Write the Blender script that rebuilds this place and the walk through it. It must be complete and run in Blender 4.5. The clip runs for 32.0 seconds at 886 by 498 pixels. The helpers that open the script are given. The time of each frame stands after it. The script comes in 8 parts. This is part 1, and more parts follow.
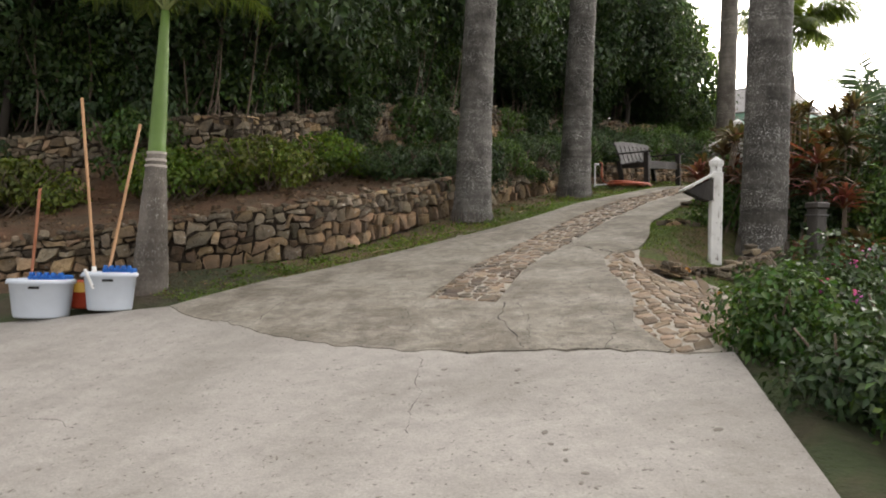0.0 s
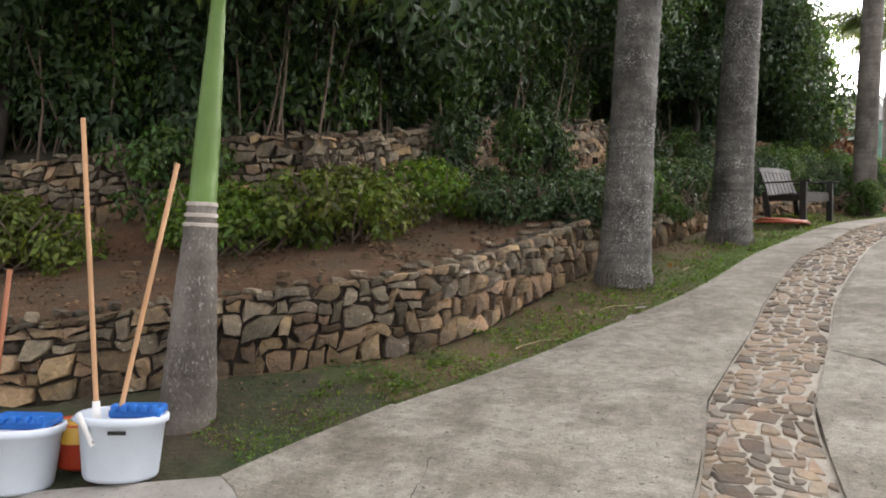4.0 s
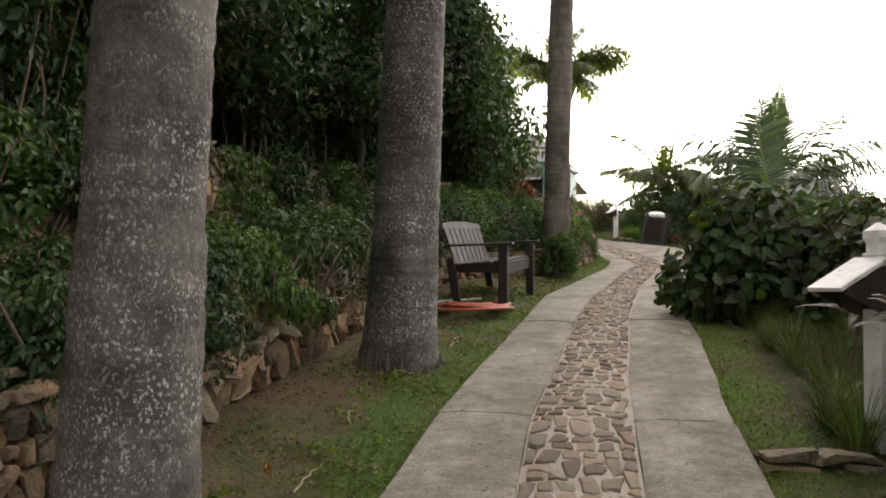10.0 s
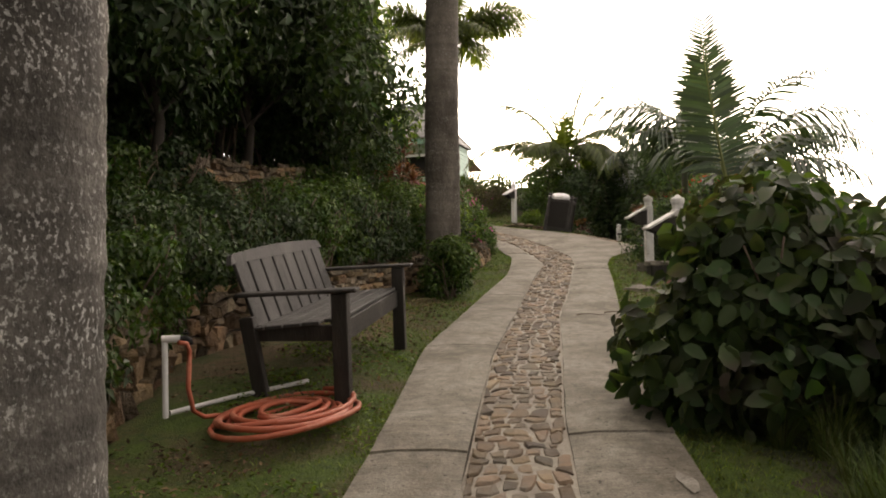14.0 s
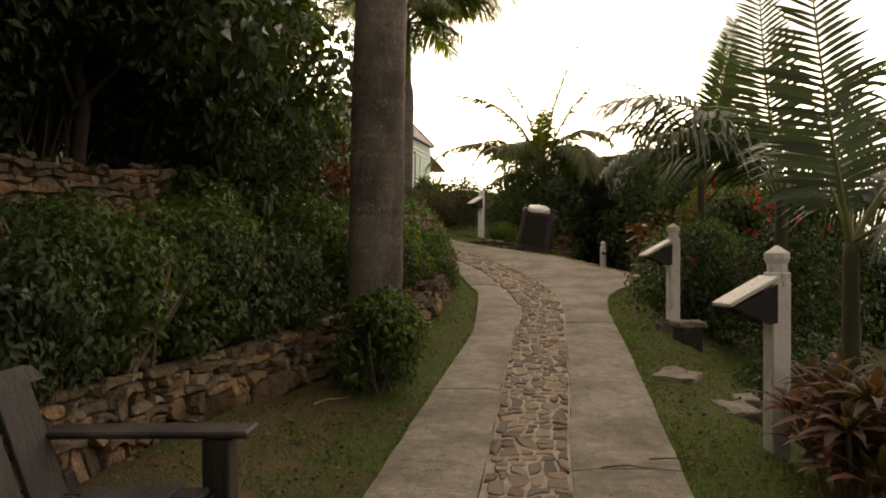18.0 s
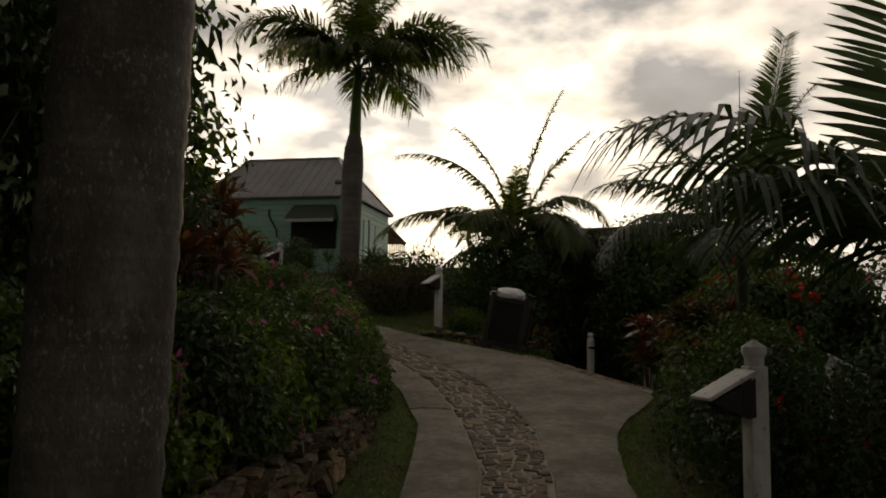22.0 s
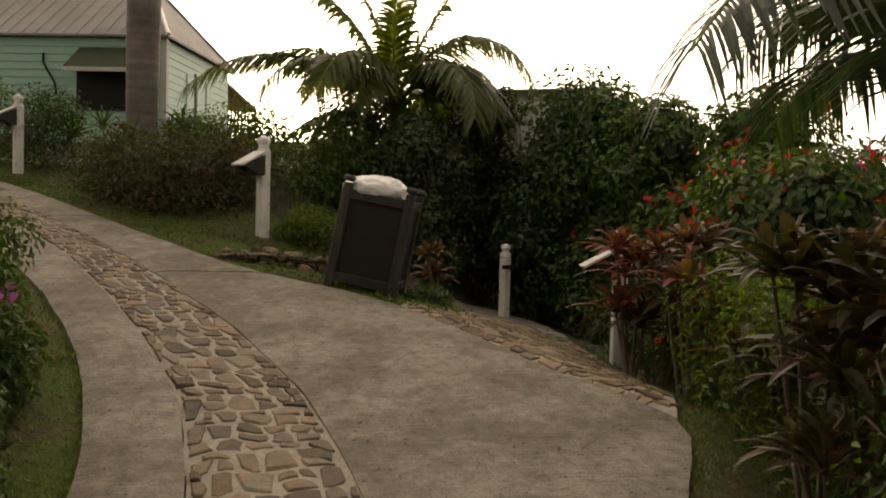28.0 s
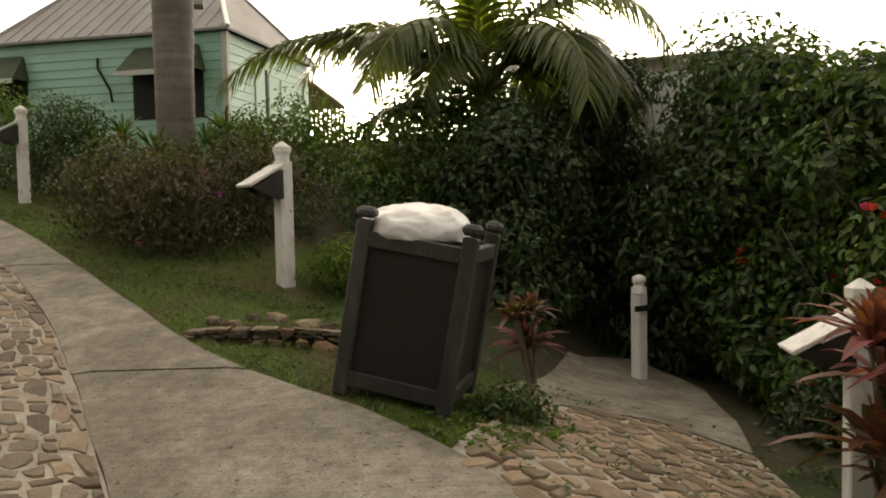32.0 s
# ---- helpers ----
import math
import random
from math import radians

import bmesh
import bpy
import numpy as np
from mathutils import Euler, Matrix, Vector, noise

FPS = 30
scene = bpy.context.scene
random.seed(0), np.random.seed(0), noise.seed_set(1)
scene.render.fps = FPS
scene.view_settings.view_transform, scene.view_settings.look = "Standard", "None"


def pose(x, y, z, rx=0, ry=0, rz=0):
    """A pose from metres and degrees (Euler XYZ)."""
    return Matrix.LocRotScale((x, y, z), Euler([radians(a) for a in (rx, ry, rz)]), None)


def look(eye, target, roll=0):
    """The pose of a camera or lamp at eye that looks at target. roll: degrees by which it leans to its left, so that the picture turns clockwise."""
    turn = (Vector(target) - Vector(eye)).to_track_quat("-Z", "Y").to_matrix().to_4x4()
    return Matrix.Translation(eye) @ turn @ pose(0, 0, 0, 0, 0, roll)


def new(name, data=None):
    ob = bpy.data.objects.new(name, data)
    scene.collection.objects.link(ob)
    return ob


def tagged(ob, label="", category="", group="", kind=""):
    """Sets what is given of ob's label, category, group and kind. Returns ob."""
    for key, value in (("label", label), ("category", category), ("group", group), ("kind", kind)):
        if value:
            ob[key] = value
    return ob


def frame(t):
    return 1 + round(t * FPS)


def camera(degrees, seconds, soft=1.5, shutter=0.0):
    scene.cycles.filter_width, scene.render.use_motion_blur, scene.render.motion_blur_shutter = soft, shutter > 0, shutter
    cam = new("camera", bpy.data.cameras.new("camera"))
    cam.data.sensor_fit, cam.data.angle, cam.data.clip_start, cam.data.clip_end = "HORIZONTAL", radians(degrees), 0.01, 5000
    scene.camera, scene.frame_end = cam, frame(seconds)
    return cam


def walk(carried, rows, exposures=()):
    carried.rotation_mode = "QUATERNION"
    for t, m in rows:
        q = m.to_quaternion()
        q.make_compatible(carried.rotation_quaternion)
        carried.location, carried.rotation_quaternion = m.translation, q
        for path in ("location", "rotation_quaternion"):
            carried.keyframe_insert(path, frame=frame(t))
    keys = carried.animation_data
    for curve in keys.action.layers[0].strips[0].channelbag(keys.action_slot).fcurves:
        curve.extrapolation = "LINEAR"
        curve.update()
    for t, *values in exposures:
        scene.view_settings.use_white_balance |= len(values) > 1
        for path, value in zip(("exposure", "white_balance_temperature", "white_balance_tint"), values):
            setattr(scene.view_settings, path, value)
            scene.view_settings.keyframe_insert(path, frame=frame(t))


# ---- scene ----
cam = camera(59.2, 32.0, soft=1.9)
METRES, EYE, TILT, LEAN, TURN = 29.0, 1.5, 0.0, -1.0, 0.0
ROWS = [
    (0.0, 0.0, 0.0, 0.0, 0.0, 0.0, 0.0),
    (0.5, -0.0018, 0.0139, 0.0026, -2.28, 2.32, -0.03),
    (1.0, -0.0041, 0.0268, 0.0073, -4.64, 3.22, 0.66),
    (1.5, -0.0052, 0.04, 0.0107, -5.03, 0.34, -0.01),
    (2.0, -0.0104, 0.0521, 0.0127, -3.69, 0.02, -1.33),
    (2.5, -0.0167, 0.0643, 0.0164, -0.88, -0.7, -1.76),
    (4.5, -0.0465, 0.1135, 0.0257, 2.25, 0.57, -1.06),
    (5.0, -0.0508, 0.1274, 0.0288, -14.5, 0.48, 0.17),
    (5.5, -0.0469, 0.1405, 0.0295, -23.05, 2.28, 2.4),
    (6.0, -0.041, 0.152, 0.0307, -24.38, 1.05, 2.66),
    (6.5, -0.034, 0.1664, 0.0324, -25.96, -1.91, 2.07),
    (7.0, -0.0244, 0.1788, 0.0331, -26.75, -1.08, 2.18),
    (7.5, -0.0162, 0.1921, 0.0328, -24.82, -1.03, 1.58),
    (8.0, -0.0085, 0.2058, 0.0361, -25.9, -2.2, -1.0),
    (8.5, -0.0012, 0.2219, 0.04, -24.32, 0.76, 0.17),
    (9.0, 0.0031, 0.2381, 0.0419, -19.42, 1.78, -0.95),
    (9.5, 0.0087, 0.2548, 0.0462, -19.63, 0.02, -1.11),
    (10.0, 0.0166, 0.2678, 0.0506, -20.63, 2.69, 0.0),
    (10.5, 0.0225, 0.2816, 0.0528, -20.52, 1.61, -0.81),
    (11.0, 0.0322, 0.2947, 0.0544, -21.89, 0.78, 0.17),
    (11.5, 0.0403, 0.3062, 0.0579, -24.45, 1.75, 0.46),
    (12.0, 0.0469, 0.32, 0.0608, -26.82, 1.71, 0.44),
    (12.5, 0.0552, 0.3328, 0.062, -28.36, 1.96, 1.89),
    (13.0, 0.0628, 0.346, 0.0644, -27.18, -0.76, 0.3),
    (13.5, 0.0702, 0.3604, 0.0674, -27.17, -2.86, -0.37),
    (14.0, 0.0807, 0.3755, 0.0715, -28.21, 0.72, 1.92),
    (14.5, 0.0869, 0.3885, 0.074, -28.41, 1.21, 0.79),
    (15.0, 0.0936, 0.4024, 0.0764, -30.22, 1.6, 1.6),
    (15.5, 0.1029, 0.4165, 0.0804, -30.49, 1.19, 1.64),
    (17.5, 0.1373, 0.4706, 0.0894, -31.08, -0.68, 0.11),
    (18.0, 0.1487, 0.4826, 0.0908, -30.94, 0.39, 0.38),
    (18.5, 0.1575, 0.4944, 0.0922, -30.62, 0.95, -0.74),
    (19.0, 0.1677, 0.5071, 0.094, -31.03, 1.09, 0.54),
    (19.5, 0.1784, 0.5196, 0.0964, -30.96, 2.34, 0.06),
    (20.0, 0.1878, 0.5351, 0.098, -32.04, 4.11, 0.53),
    (20.5, 0.2003, 0.5492, 0.0992, -32.8, 5.09, 1.17),
    (21.0, 0.2105, 0.5624, 0.1, -33.27, 5.53, -0.84),
    (21.5, 0.2207, 0.5757, 0.102, -33.34, 5.4, 0.08),
    (22.0, 0.2322, 0.5897, 0.1043, -33.01, 5.74, -0.27),
    (22.5, 0.2421, 0.6032, 0.1059, -33.79, 5.84, -0.35),
    (23.0, 0.2521, 0.6163, 0.107, -36.28, 4.55, 0.64),
    (23.5, 0.2622, 0.6293, 0.1075, -37.09, 1.9, 0.93),
    (24.0, 0.2734, 0.6438, 0.1083, -40.38, 0.42, 0.1),
    (24.5, 0.2851, 0.6576, 0.1094, -42.73, -0.51, -0.06),
    (25.0, 0.2937, 0.6699, 0.1096, -42.08, -1.11, 0.4),
    (25.5, 0.3025, 0.6828, 0.1111, -40.87, -2.19, 0.67),
    (27.5, 0.3495, 0.7321, 0.1154, -41.69, -3.39, -0.45),
    (28.0, 0.359, 0.745, 0.1169, -41.52, -2.97, -0.75),
    (28.5, 0.3682, 0.7565, 0.1181, -41.23, -2.0, 0.07),
    (29.0, 0.3776, 0.7655, 0.12, -41.1, -0.82, -0.36),
    (29.5, 0.3876, 0.7762, 0.1209, -39.82, -1.09, -1.13),
    (30.0, 0.3971, 0.7862, 0.1216, -41.68, -1.38, -1.21),
    (30.5, 0.4068, 0.7938, 0.1247, -40.14, -1.94, 0.34),
    (31.0, 0.4144, 0.8025, 0.1252, -37.0, -4.02, 0.36),
    (31.5, 0.4205, 0.8103, 0.1267, -36.51, -3.96, 1.16),
    (32.0, 0.4311, 0.8166, 0.1276, -32.58, -3.7, 1.94),
]
EXPOSURES = [(0, 1.52, 6450, 16.0), (2.5, 1.67, 6400, 16.6), (4.3, 2.05, 6100, 17.3), (5, 2.75, 5850, 18.0), (5.6, 2.4, 5900, 18.0), (6.5, 1.58, 6100, 18.0), (7.2, 1.3, 6350, 18.0), (8, 1.2, 6500, 19.0), (9, 1.32, 6600, 19.0), (10.5, 1.42, 6700, 19.0), (12, 1.25, 6900, 19.5), (13, 0.85, 7150, 20.0), (14, 1.08, 7400, 20.5), (15, 0.92, 7750, 21.0), (17.5, 0.48, 8500, 22.0), (19.5, 0.23, 8500, 22.0), (20.5, -0.4, 8200, 19.0), (22, -1.5, 7400, 15.0), (23.3, -1.6, 7400, 15.0), (25, -0.03, 8600, 19.0), (28, 0.34, 8450, 20.0), (30.5, 0.45, 7900, 16.1), (32, 0.86, 7700, 14.5)]
walk(cam, [(t, pose(0, 0, EYE, TILT, LEAN, TURN) @ pose(METRES * x, METRES * y, METRES * z, 90 + pitch, roll, yaw)) for t, x, y, z, yaw, pitch, roll in ROWS], EXPOSURES)

# ---- world and sun ----
SUN_AZ, SUN_EL = 31.3, 6.2
world = bpy.data.worlds.new("evening_sky")
scene.world = world
world.use_nodes = True
wn, wl = world.node_tree.nodes, world.node_tree.links
wn.clear()
sky = wn.new("ShaderNodeTexSky")
sky.sky_type, sky.sun_disc = "NISHITA", False
sky.sun_elevation, sky.sun_rotation = radians(SUN_EL), radians(SUN_AZ)
sky.air_density, sky.dust_density, sky.ozone_density = 1.0, 1.0, 1.5
coord = wn.new("ShaderNodeTexCoord")
stretch = wn.new("ShaderNodeMapping")
stretch.inputs["Scale"].default_value = (2.2, 2.2, 4.5)
cloud = wn.new("ShaderNodeTexNoise")
cloud.inputs["Scale"].default_value, cloud.inputs["Detail"].default_value, cloud.inputs["Roughness"].default_value = 1.7, 7.0, 0.55
cover = wn.new("ShaderNodeValToRGB")
cover.color_ramp.elements[0].position, cover.color_ramp.elements[1].position = 0.34, 0.56
cover.color_ramp.elements[0].color = (0.62, 0.62, 0.62, 1)
cloud_light = wn.new("ShaderNodeMixRGB")
cloud_light.inputs["Color1"].default_value = (40.0, 41.5, 44.0, 1)
cloud_light.inputs["Color2"].default_value = (156.0, 150.0, 137.0, 1)
fine = wn.new("ShaderNodeTexNoise")
fine.inputs["Scale"].default_value, fine.inputs["Detail"].default_value = 2.6, 7.0
blend = wn.new("ShaderNodeMixRGB")
toward = wn.new("ShaderNodeVectorMath")
toward.operation = "DOT_PRODUCT"
toward.inputs[1].default_value = (math.sin(radians(SUN_AZ)) * math.cos(radians(SUN_EL)), math.cos(radians(SUN_AZ)) * math.cos(radians(SUN_EL)), math.sin(radians(SUN_EL)))
glow = wn.new("ShaderNodeFloatCurve")
for gx, gy in ((0.25, 0.041), (0.5, 0.064), (0.75, 0.115), (0.9, 0.2), (0.97, 0.36)):
    glow.mapping.curves[0].points.new(gx, gy)
glow.mapping.curves[0].points[0].location = (0, 0.037)
glow.mapping.curves[0].points[-1].location = (1, 0.75)
glow.mapping.update()
half = wn.new("ShaderNodeMath")
half.operation = "MULTIPLY_ADD"
half.inputs[1].default_value, half.inputs[2].default_value = 0.5, 0.5
lit = wn.new("ShaderNodeVectorMath")
lit.operation = "SCALE"
backing = wn.new("ShaderNodeBackground")
backing.inputs["Strength"].default_value = 0.1
wout = wn.new("ShaderNodeOutputWorld")
wl.new(coord.outputs["Generated"], stretch.inputs["Vector"])
wl.new(stretch.outputs["Vector"], cloud.inputs["Vector"])
wl.new(stretch.outputs["Vector"], fine.inputs["Vector"])
wl.new(cloud.outputs["Fac"], cover.inputs["Fac"])
edges = wn.new("ShaderNodeMapRange")
edges.inputs["From Min"].default_value, edges.inputs["From Max"].default_value = 0.38, 0.62
wl.new(fine.outputs["Fac"], edges.inputs["Value"])
wl.new(edges.outputs["Result"], cloud_light.inputs["Fac"])
wl.new(cover.outputs["Color"], blend.inputs["Fac"])
wl.new(sky.outputs["Color"], blend.inputs["Color1"])
wl.new(coord.outputs["Generated"], toward.inputs[0])
wl.new(toward.outputs["Value"], half.inputs[0])
wl.new(half.outputs["Value"], glow.inputs["Value"])
wl.new(glow.outputs["Value"], lit.inputs["Scale"])
warmth = wn.new("ShaderNodeMixRGB")
warmth.blend_type = "MULTIPLY"
warmth.inputs["Color2"].default_value = (1.0, 0.95, 0.78, 1)
wl.new(glow.outputs["Value"], warmth.inputs["Fac"])
wl.new(cloud_light.outputs["Color"], warmth.inputs["Color1"])
wl.new(warmth.outputs["Color"], lit.inputs[0])
wl.new(lit.outputs["Vector"], blend.inputs["Color2"])
wl.new(blend.outputs["Color"], backing.inputs["Color"])
wl.new(backing.outputs["Background"], wout.inputs["Surface"])
sun = new("sun", bpy.data.lights.new("sun", "SUN"))
sun.data.energy, sun.data.angle, sun.data.color = 2.6, radians(4), (1.0, 0.82, 0.6)
az, el = radians(SUN_AZ), radians(SUN_EL)
sun.matrix_world = look((20 * math.sin(az), 20 * math.cos(az), 60 + 20 * math.tan(el)), (0, 0, 60))


# ---- materials ----
def material(name, base, rough=0.8, vary=0.25, scale=6.0, bump=0.3, bump_scale=40.0, second=None, second_at=0.55, second_scale=1.5,
             speck=None, speck_scale=60.0, speck_at=0.68, metal=0.0, island=0.0, objects=0.0, translucent=0.0, stretch_z=1.0, stretch_x=1.0, bump_far=0.02, spec=0.4, speck_patch=0.0, fine=0.0, rings=0.0, brush=0.0, pits=False):
    """A surface with grain and broad variation; second is a patchy stain colour, speck small flecks."""
    m = bpy.data.materials.new(name)
    m.use_nodes = True
    n, l = m.node_tree.nodes, m.node_tree.links
    b = n["Principled BSDF"]
    out = n["Material Output"]
    b.inputs["Roughness"].default_value, b.inputs["Metallic"].default_value = rough, metal
    b.inputs["Specular IOR Level"].default_value = spec
    tc = n.new("ShaderNodeTexCoord")
    mp = n.new("ShaderNodeMapping")
    mp.inputs["Scale"].default_value = (stretch_x, 1.0, stretch_z)
    geo = n.new("ShaderNodeNewGeometry")
    l.new(geo.outputs["Position"] if not objects else tc.outputs["Object"], mp.inputs["Vector"])

    def noise_node(s, detail=4.0, rough_=0.6):
        t = n.new("ShaderNodeTexNoise")
        t.inputs["Scale"].default_value, t.inputs["Detail"].default_value, t.inputs["Roughness"].default_value = s, detail, rough_
        l.new(mp.outputs["Vector"], t.inputs["Vector"])
        return t.outputs["Fac"]

    def mix(kind, fac, a, c):
        t = n.new("ShaderNodeMixRGB")
        t.blend_type = kind
        for key, v in (("Fac", fac), ("Color1", a), ("Color2", c)):
            if isinstance(v, (int, float)):
                t.inputs[key].default_value = v
            elif isinstance(v, tuple):
                t.inputs[key].default_value = (*v, 1.0)
            else:
                l.new(v, t.inputs[key])
        return t.outputs["Color"]

    def ramp(v, lo, hi, a=0.0, c=1.0):
        t = n.new("ShaderNodeMapRange")
        t.inputs["From Min"].default_value, t.inputs["From Max"].default_value = lo, hi
        t.inputs["To Min"].default_value, t.inputs["To Max"].default_value = a, c
        l.new(v, t.inputs["Value"])
        return t.outputs["Result"]

    col = base
    if second:
        col = mix("MIX", ramp(noise_node(second_scale, 6.0), second_at - 0.08, second_at + 0.1), col, second)
    if speck:
        mask = ramp(noise_node(speck_scale, 3.0), speck_at - 0.03, speck_at + 0.04)
        if speck_patch:
            both = n.new("ShaderNodeMath")
            both.operation = "MULTIPLY"
            l.new(mask, both.inputs[0])
            belt = n.new("ShaderNodeMapping")
            belt.inputs["Scale"].default_value = (0.9, 0.9, 3.4)
            spread = n.new("ShaderNodeTexNoise")
            spread.inputs["Scale"].default_value, spread.inputs["Detail"].default_value, spread.inputs["Roughness"].default_value = speck_patch, 6.0, 0.65
            l.new(geo.outputs["Position"], belt.inputs["Vector"])
            l.new(belt.outputs["Vector"], spread.inputs["Vector"])
            l.new(ramp(spread.outputs["Fac"], 0.38, 0.62), both.inputs[1])
            mask = both.outputs[0]
        col = mix("MIX", mask, col, speck)
    grain = ramp(noise_node(scale, 7.0, 0.7), 0.25, 0.75, 1 - vary, 1 + vary)
    if rings:
        flat = n.new("ShaderNodeMapping")
        flat.inputs["Scale"].default_value = (0.35, 0.35, 11.0)
        l.new(geo.outputs["Position"], flat.inputs["Vector"])
        band = n.new("ShaderNodeTexNoise")
        band.inputs["Scale"].default_value, band.inputs["Detail"].default_value = 1.3, 4.0
        l.new(flat.outputs["Vector"], band.inputs["Vector"])
        lines = n.new("ShaderNodeMath")
        lines.operation = "MULTIPLY"
        l.new(grain, lines.inputs[0])
        l.new(ramp(band.outputs["Fac"], 0.38, 0.66, 1 - rings, 1 + rings), lines.inputs[1])
        grain = lines.outputs[0]
    if fine:
        small = n.new("ShaderNodeMath")
        small.operation = "MULTIPLY"
        l.new(grain, small.inputs[0])
        l.new(ramp(noise_node(85.0, 3.0, 0.75), 0.3, 0.7, 1 - fine, 1 + fine), small.inputs[1])
        grain = small.outputs[0]
    if brush:
        turned = n.new("ShaderNodeMapping")
        turned.inputs["Rotation"].default_value = (0, 0, radians(30))
        drawn = n.new("ShaderNodeMapping")
        drawn.inputs["Scale"].default_value = (3.0, 60.0, 3.0)
        stroke = n.new("ShaderNodeTexNoise")
        stroke.inputs["Scale"].default_value, stroke.inputs["Detail"].default_value = 1.0, 5.0
        l.new(geo.outputs["Position"], turned.inputs["Vector"])
        l.new(turned.outputs["Vector"], drawn.inputs["Vector"])
        l.new(drawn.outputs["Vector"], stroke.inputs["Vector"])
        streak = n.new("ShaderNodeMath")
        streak.operation = "MULTIPLY"
        l.new(grain, streak.inputs[0])
        l.new(ramp(stroke.outputs["Fac"], 0.3, 0.7, 1 - brush, 1 + brush), streak.inputs[1])
        grain = streak.outputs[0]
    if pits:
        pit = n.new("ShaderNodeMath")
        pit.operation = "MULTIPLY"
        l.new(grain, pit.inputs[0])
        l.new(ramp(noise_node(30.0, 2.0), 0.30, 0.34, 0.35, 1.0), pit.inputs[1])
        grain = pit.outputs[0]
    mult = n.new("ShaderNodeMixRGB")
    mult.blend_type = "MULTIPLY"
    mult.inputs["Fac"].default_value = 1.0
    if isinstance(col, tuple):
        mult.inputs["Color1"].default_value = (*col, 1)
    else:
        l.new(col, mult.inputs["Color1"])
    l.new(grain, mult.inputs["Color2"])
    col = mult.outputs["Color"]
    if island or objects:
        hv = n.new("ShaderNodeHueSaturation")
        if island:
            r = geo.outputs["Random Per Island"]
        else:
            oi = n.new("ShaderNodeObjectInfo")
            r = oi.outputs["Random"]
        k = island or objects
        l.new(ramp(r, 0, 1, 1 - k, 1 + k), hv.inputs["Value"])
        t = n.new("ShaderNodeMath")
        t.operation = "FRACT"
        t2 = n.new("ShaderNodeMath")
        t2.operation = "MULTIPLY"
        t2.inputs[1].default_value = 7.31
        l.new(r, t2.inputs[0])
        l.new(t2.outputs[0], t.inputs[0])
        swing = (0.05 if translucent else 0.018) * k
        l.new(ramp(t.outputs[0], 0, 1, 0.5 - swing, 0.5 + swing), hv.inputs["Hue"])
        l.new(col, hv.inputs["Color"])
        col = hv.outputs["Color"]
    l.new(col, b.inputs["Base Color"])
    if bump:
        bp = n.new("ShaderNodeBump")
        bp.inputs["Strength"].default_value, bp.inputs["Distance"].default_value = bump, bump_far
        l.new(noise_node(bump_scale, 5.0), bp.inputs["Height"])
        l.new(bp.outputs["Normal"], b.inputs["Normal"])
    if translucent:
        tr = n.new("ShaderNodeBsdfTranslucent")
        warm = mix("MULTIPLY", 1.0, col, (1.5, 1.6, 0.5))
        l.new(warm, tr.inputs["Color"])
        ms = n.new("ShaderNodeMixShader")
        ms.inputs["Fac"].default_value = translucent
        l.new(b.outputs["BSDF"], ms.inputs[1])
        l.new(tr.outputs["BSDF"], ms.inputs[2])
        l.new(ms.outputs["Shader"], out.inputs["Surface"])
    return m


M_CONCRETE = material("worn_concrete", (0.272, 0.25, 0.207), 0.85, 0.44, 10.0, 0.4, 60.0, (0.175, 0.155, 0.122), 0.50, 1.9, (0.11, 0.10, 0.085), 46.0, 0.66, fine=0.3, brush=0.13, pits=True)
M_PAD = material("pale_concrete", (0.335, 0.315, 0.285), 0.8, 0.16, 9.0, 0.3, 35.0, (0.265, 0.247, 0.22), 0.52, 1.1, (0.14, 0.13, 0.11), 30.0, 0.655, fine=0.16)
M_MORTAR = material("mortar_bed", (0.395, 0.36, 0.3), 0.9, 0.25, 14.0, 0.6, 60.0, (0.28, 0.25, 0.21), 0.55, 3.0)
M_COBBLE = material("cobble_stone", (0.225, 0.165, 0.11), 0.8, 0.3, 14.0, 0.5, 45.0, (0.175, 0.15, 0.12), 0.5, 5.0, objects=0.5)
M_COBBLE_FAR = material("cobble_stone_far", (0.225, 0.165, 0.11), 0.8, 0.3, 14.0, 0.5, 45.0, (0.175, 0.15, 0.12), 0.5, 5.0, island=0.5)
M_FLAG = material("tan_flagstone", (0.255, 0.19, 0.128), 0.85, 0.3, 12.0, 0.6, 30.0, (0.22, 0.185, 0.145), 0.55, 4.0, objects=0.45)
M_WALLSTONE = material("wall_stone", (0.31, 0.21, 0.12), 0.92, 0.42, 11.0, 1.0, 17.0, (0.165, 0.122, 0.08), 0.5, 2.6, (0.33, 0.31, 0.27), 24.0, 0.69, bump_far=0.05, objects=0.6)
M_WALLSTONE_FAR = material("wall_stone_far", (0.31, 0.21, 0.12), 0.92, 0.42, 11.0, 1.0, 17.0, (0.165, 0.122, 0.08), 0.5, 2.6, (0.33, 0.31, 0.27), 24.0, 0.69, bump_far=0.05, island=0.6)
M_GREYSTONE = material("weathered_grey_stone", (0.225, 0.178, 0.122), 0.94, 0.45, 11.0, 1.0, 17.0, (0.135, 0.114, 0.084), 0.52, 3.2, (0.33, 0.31, 0.27), 24.0, 0.66, bump_far=0.05, objects=0.55)
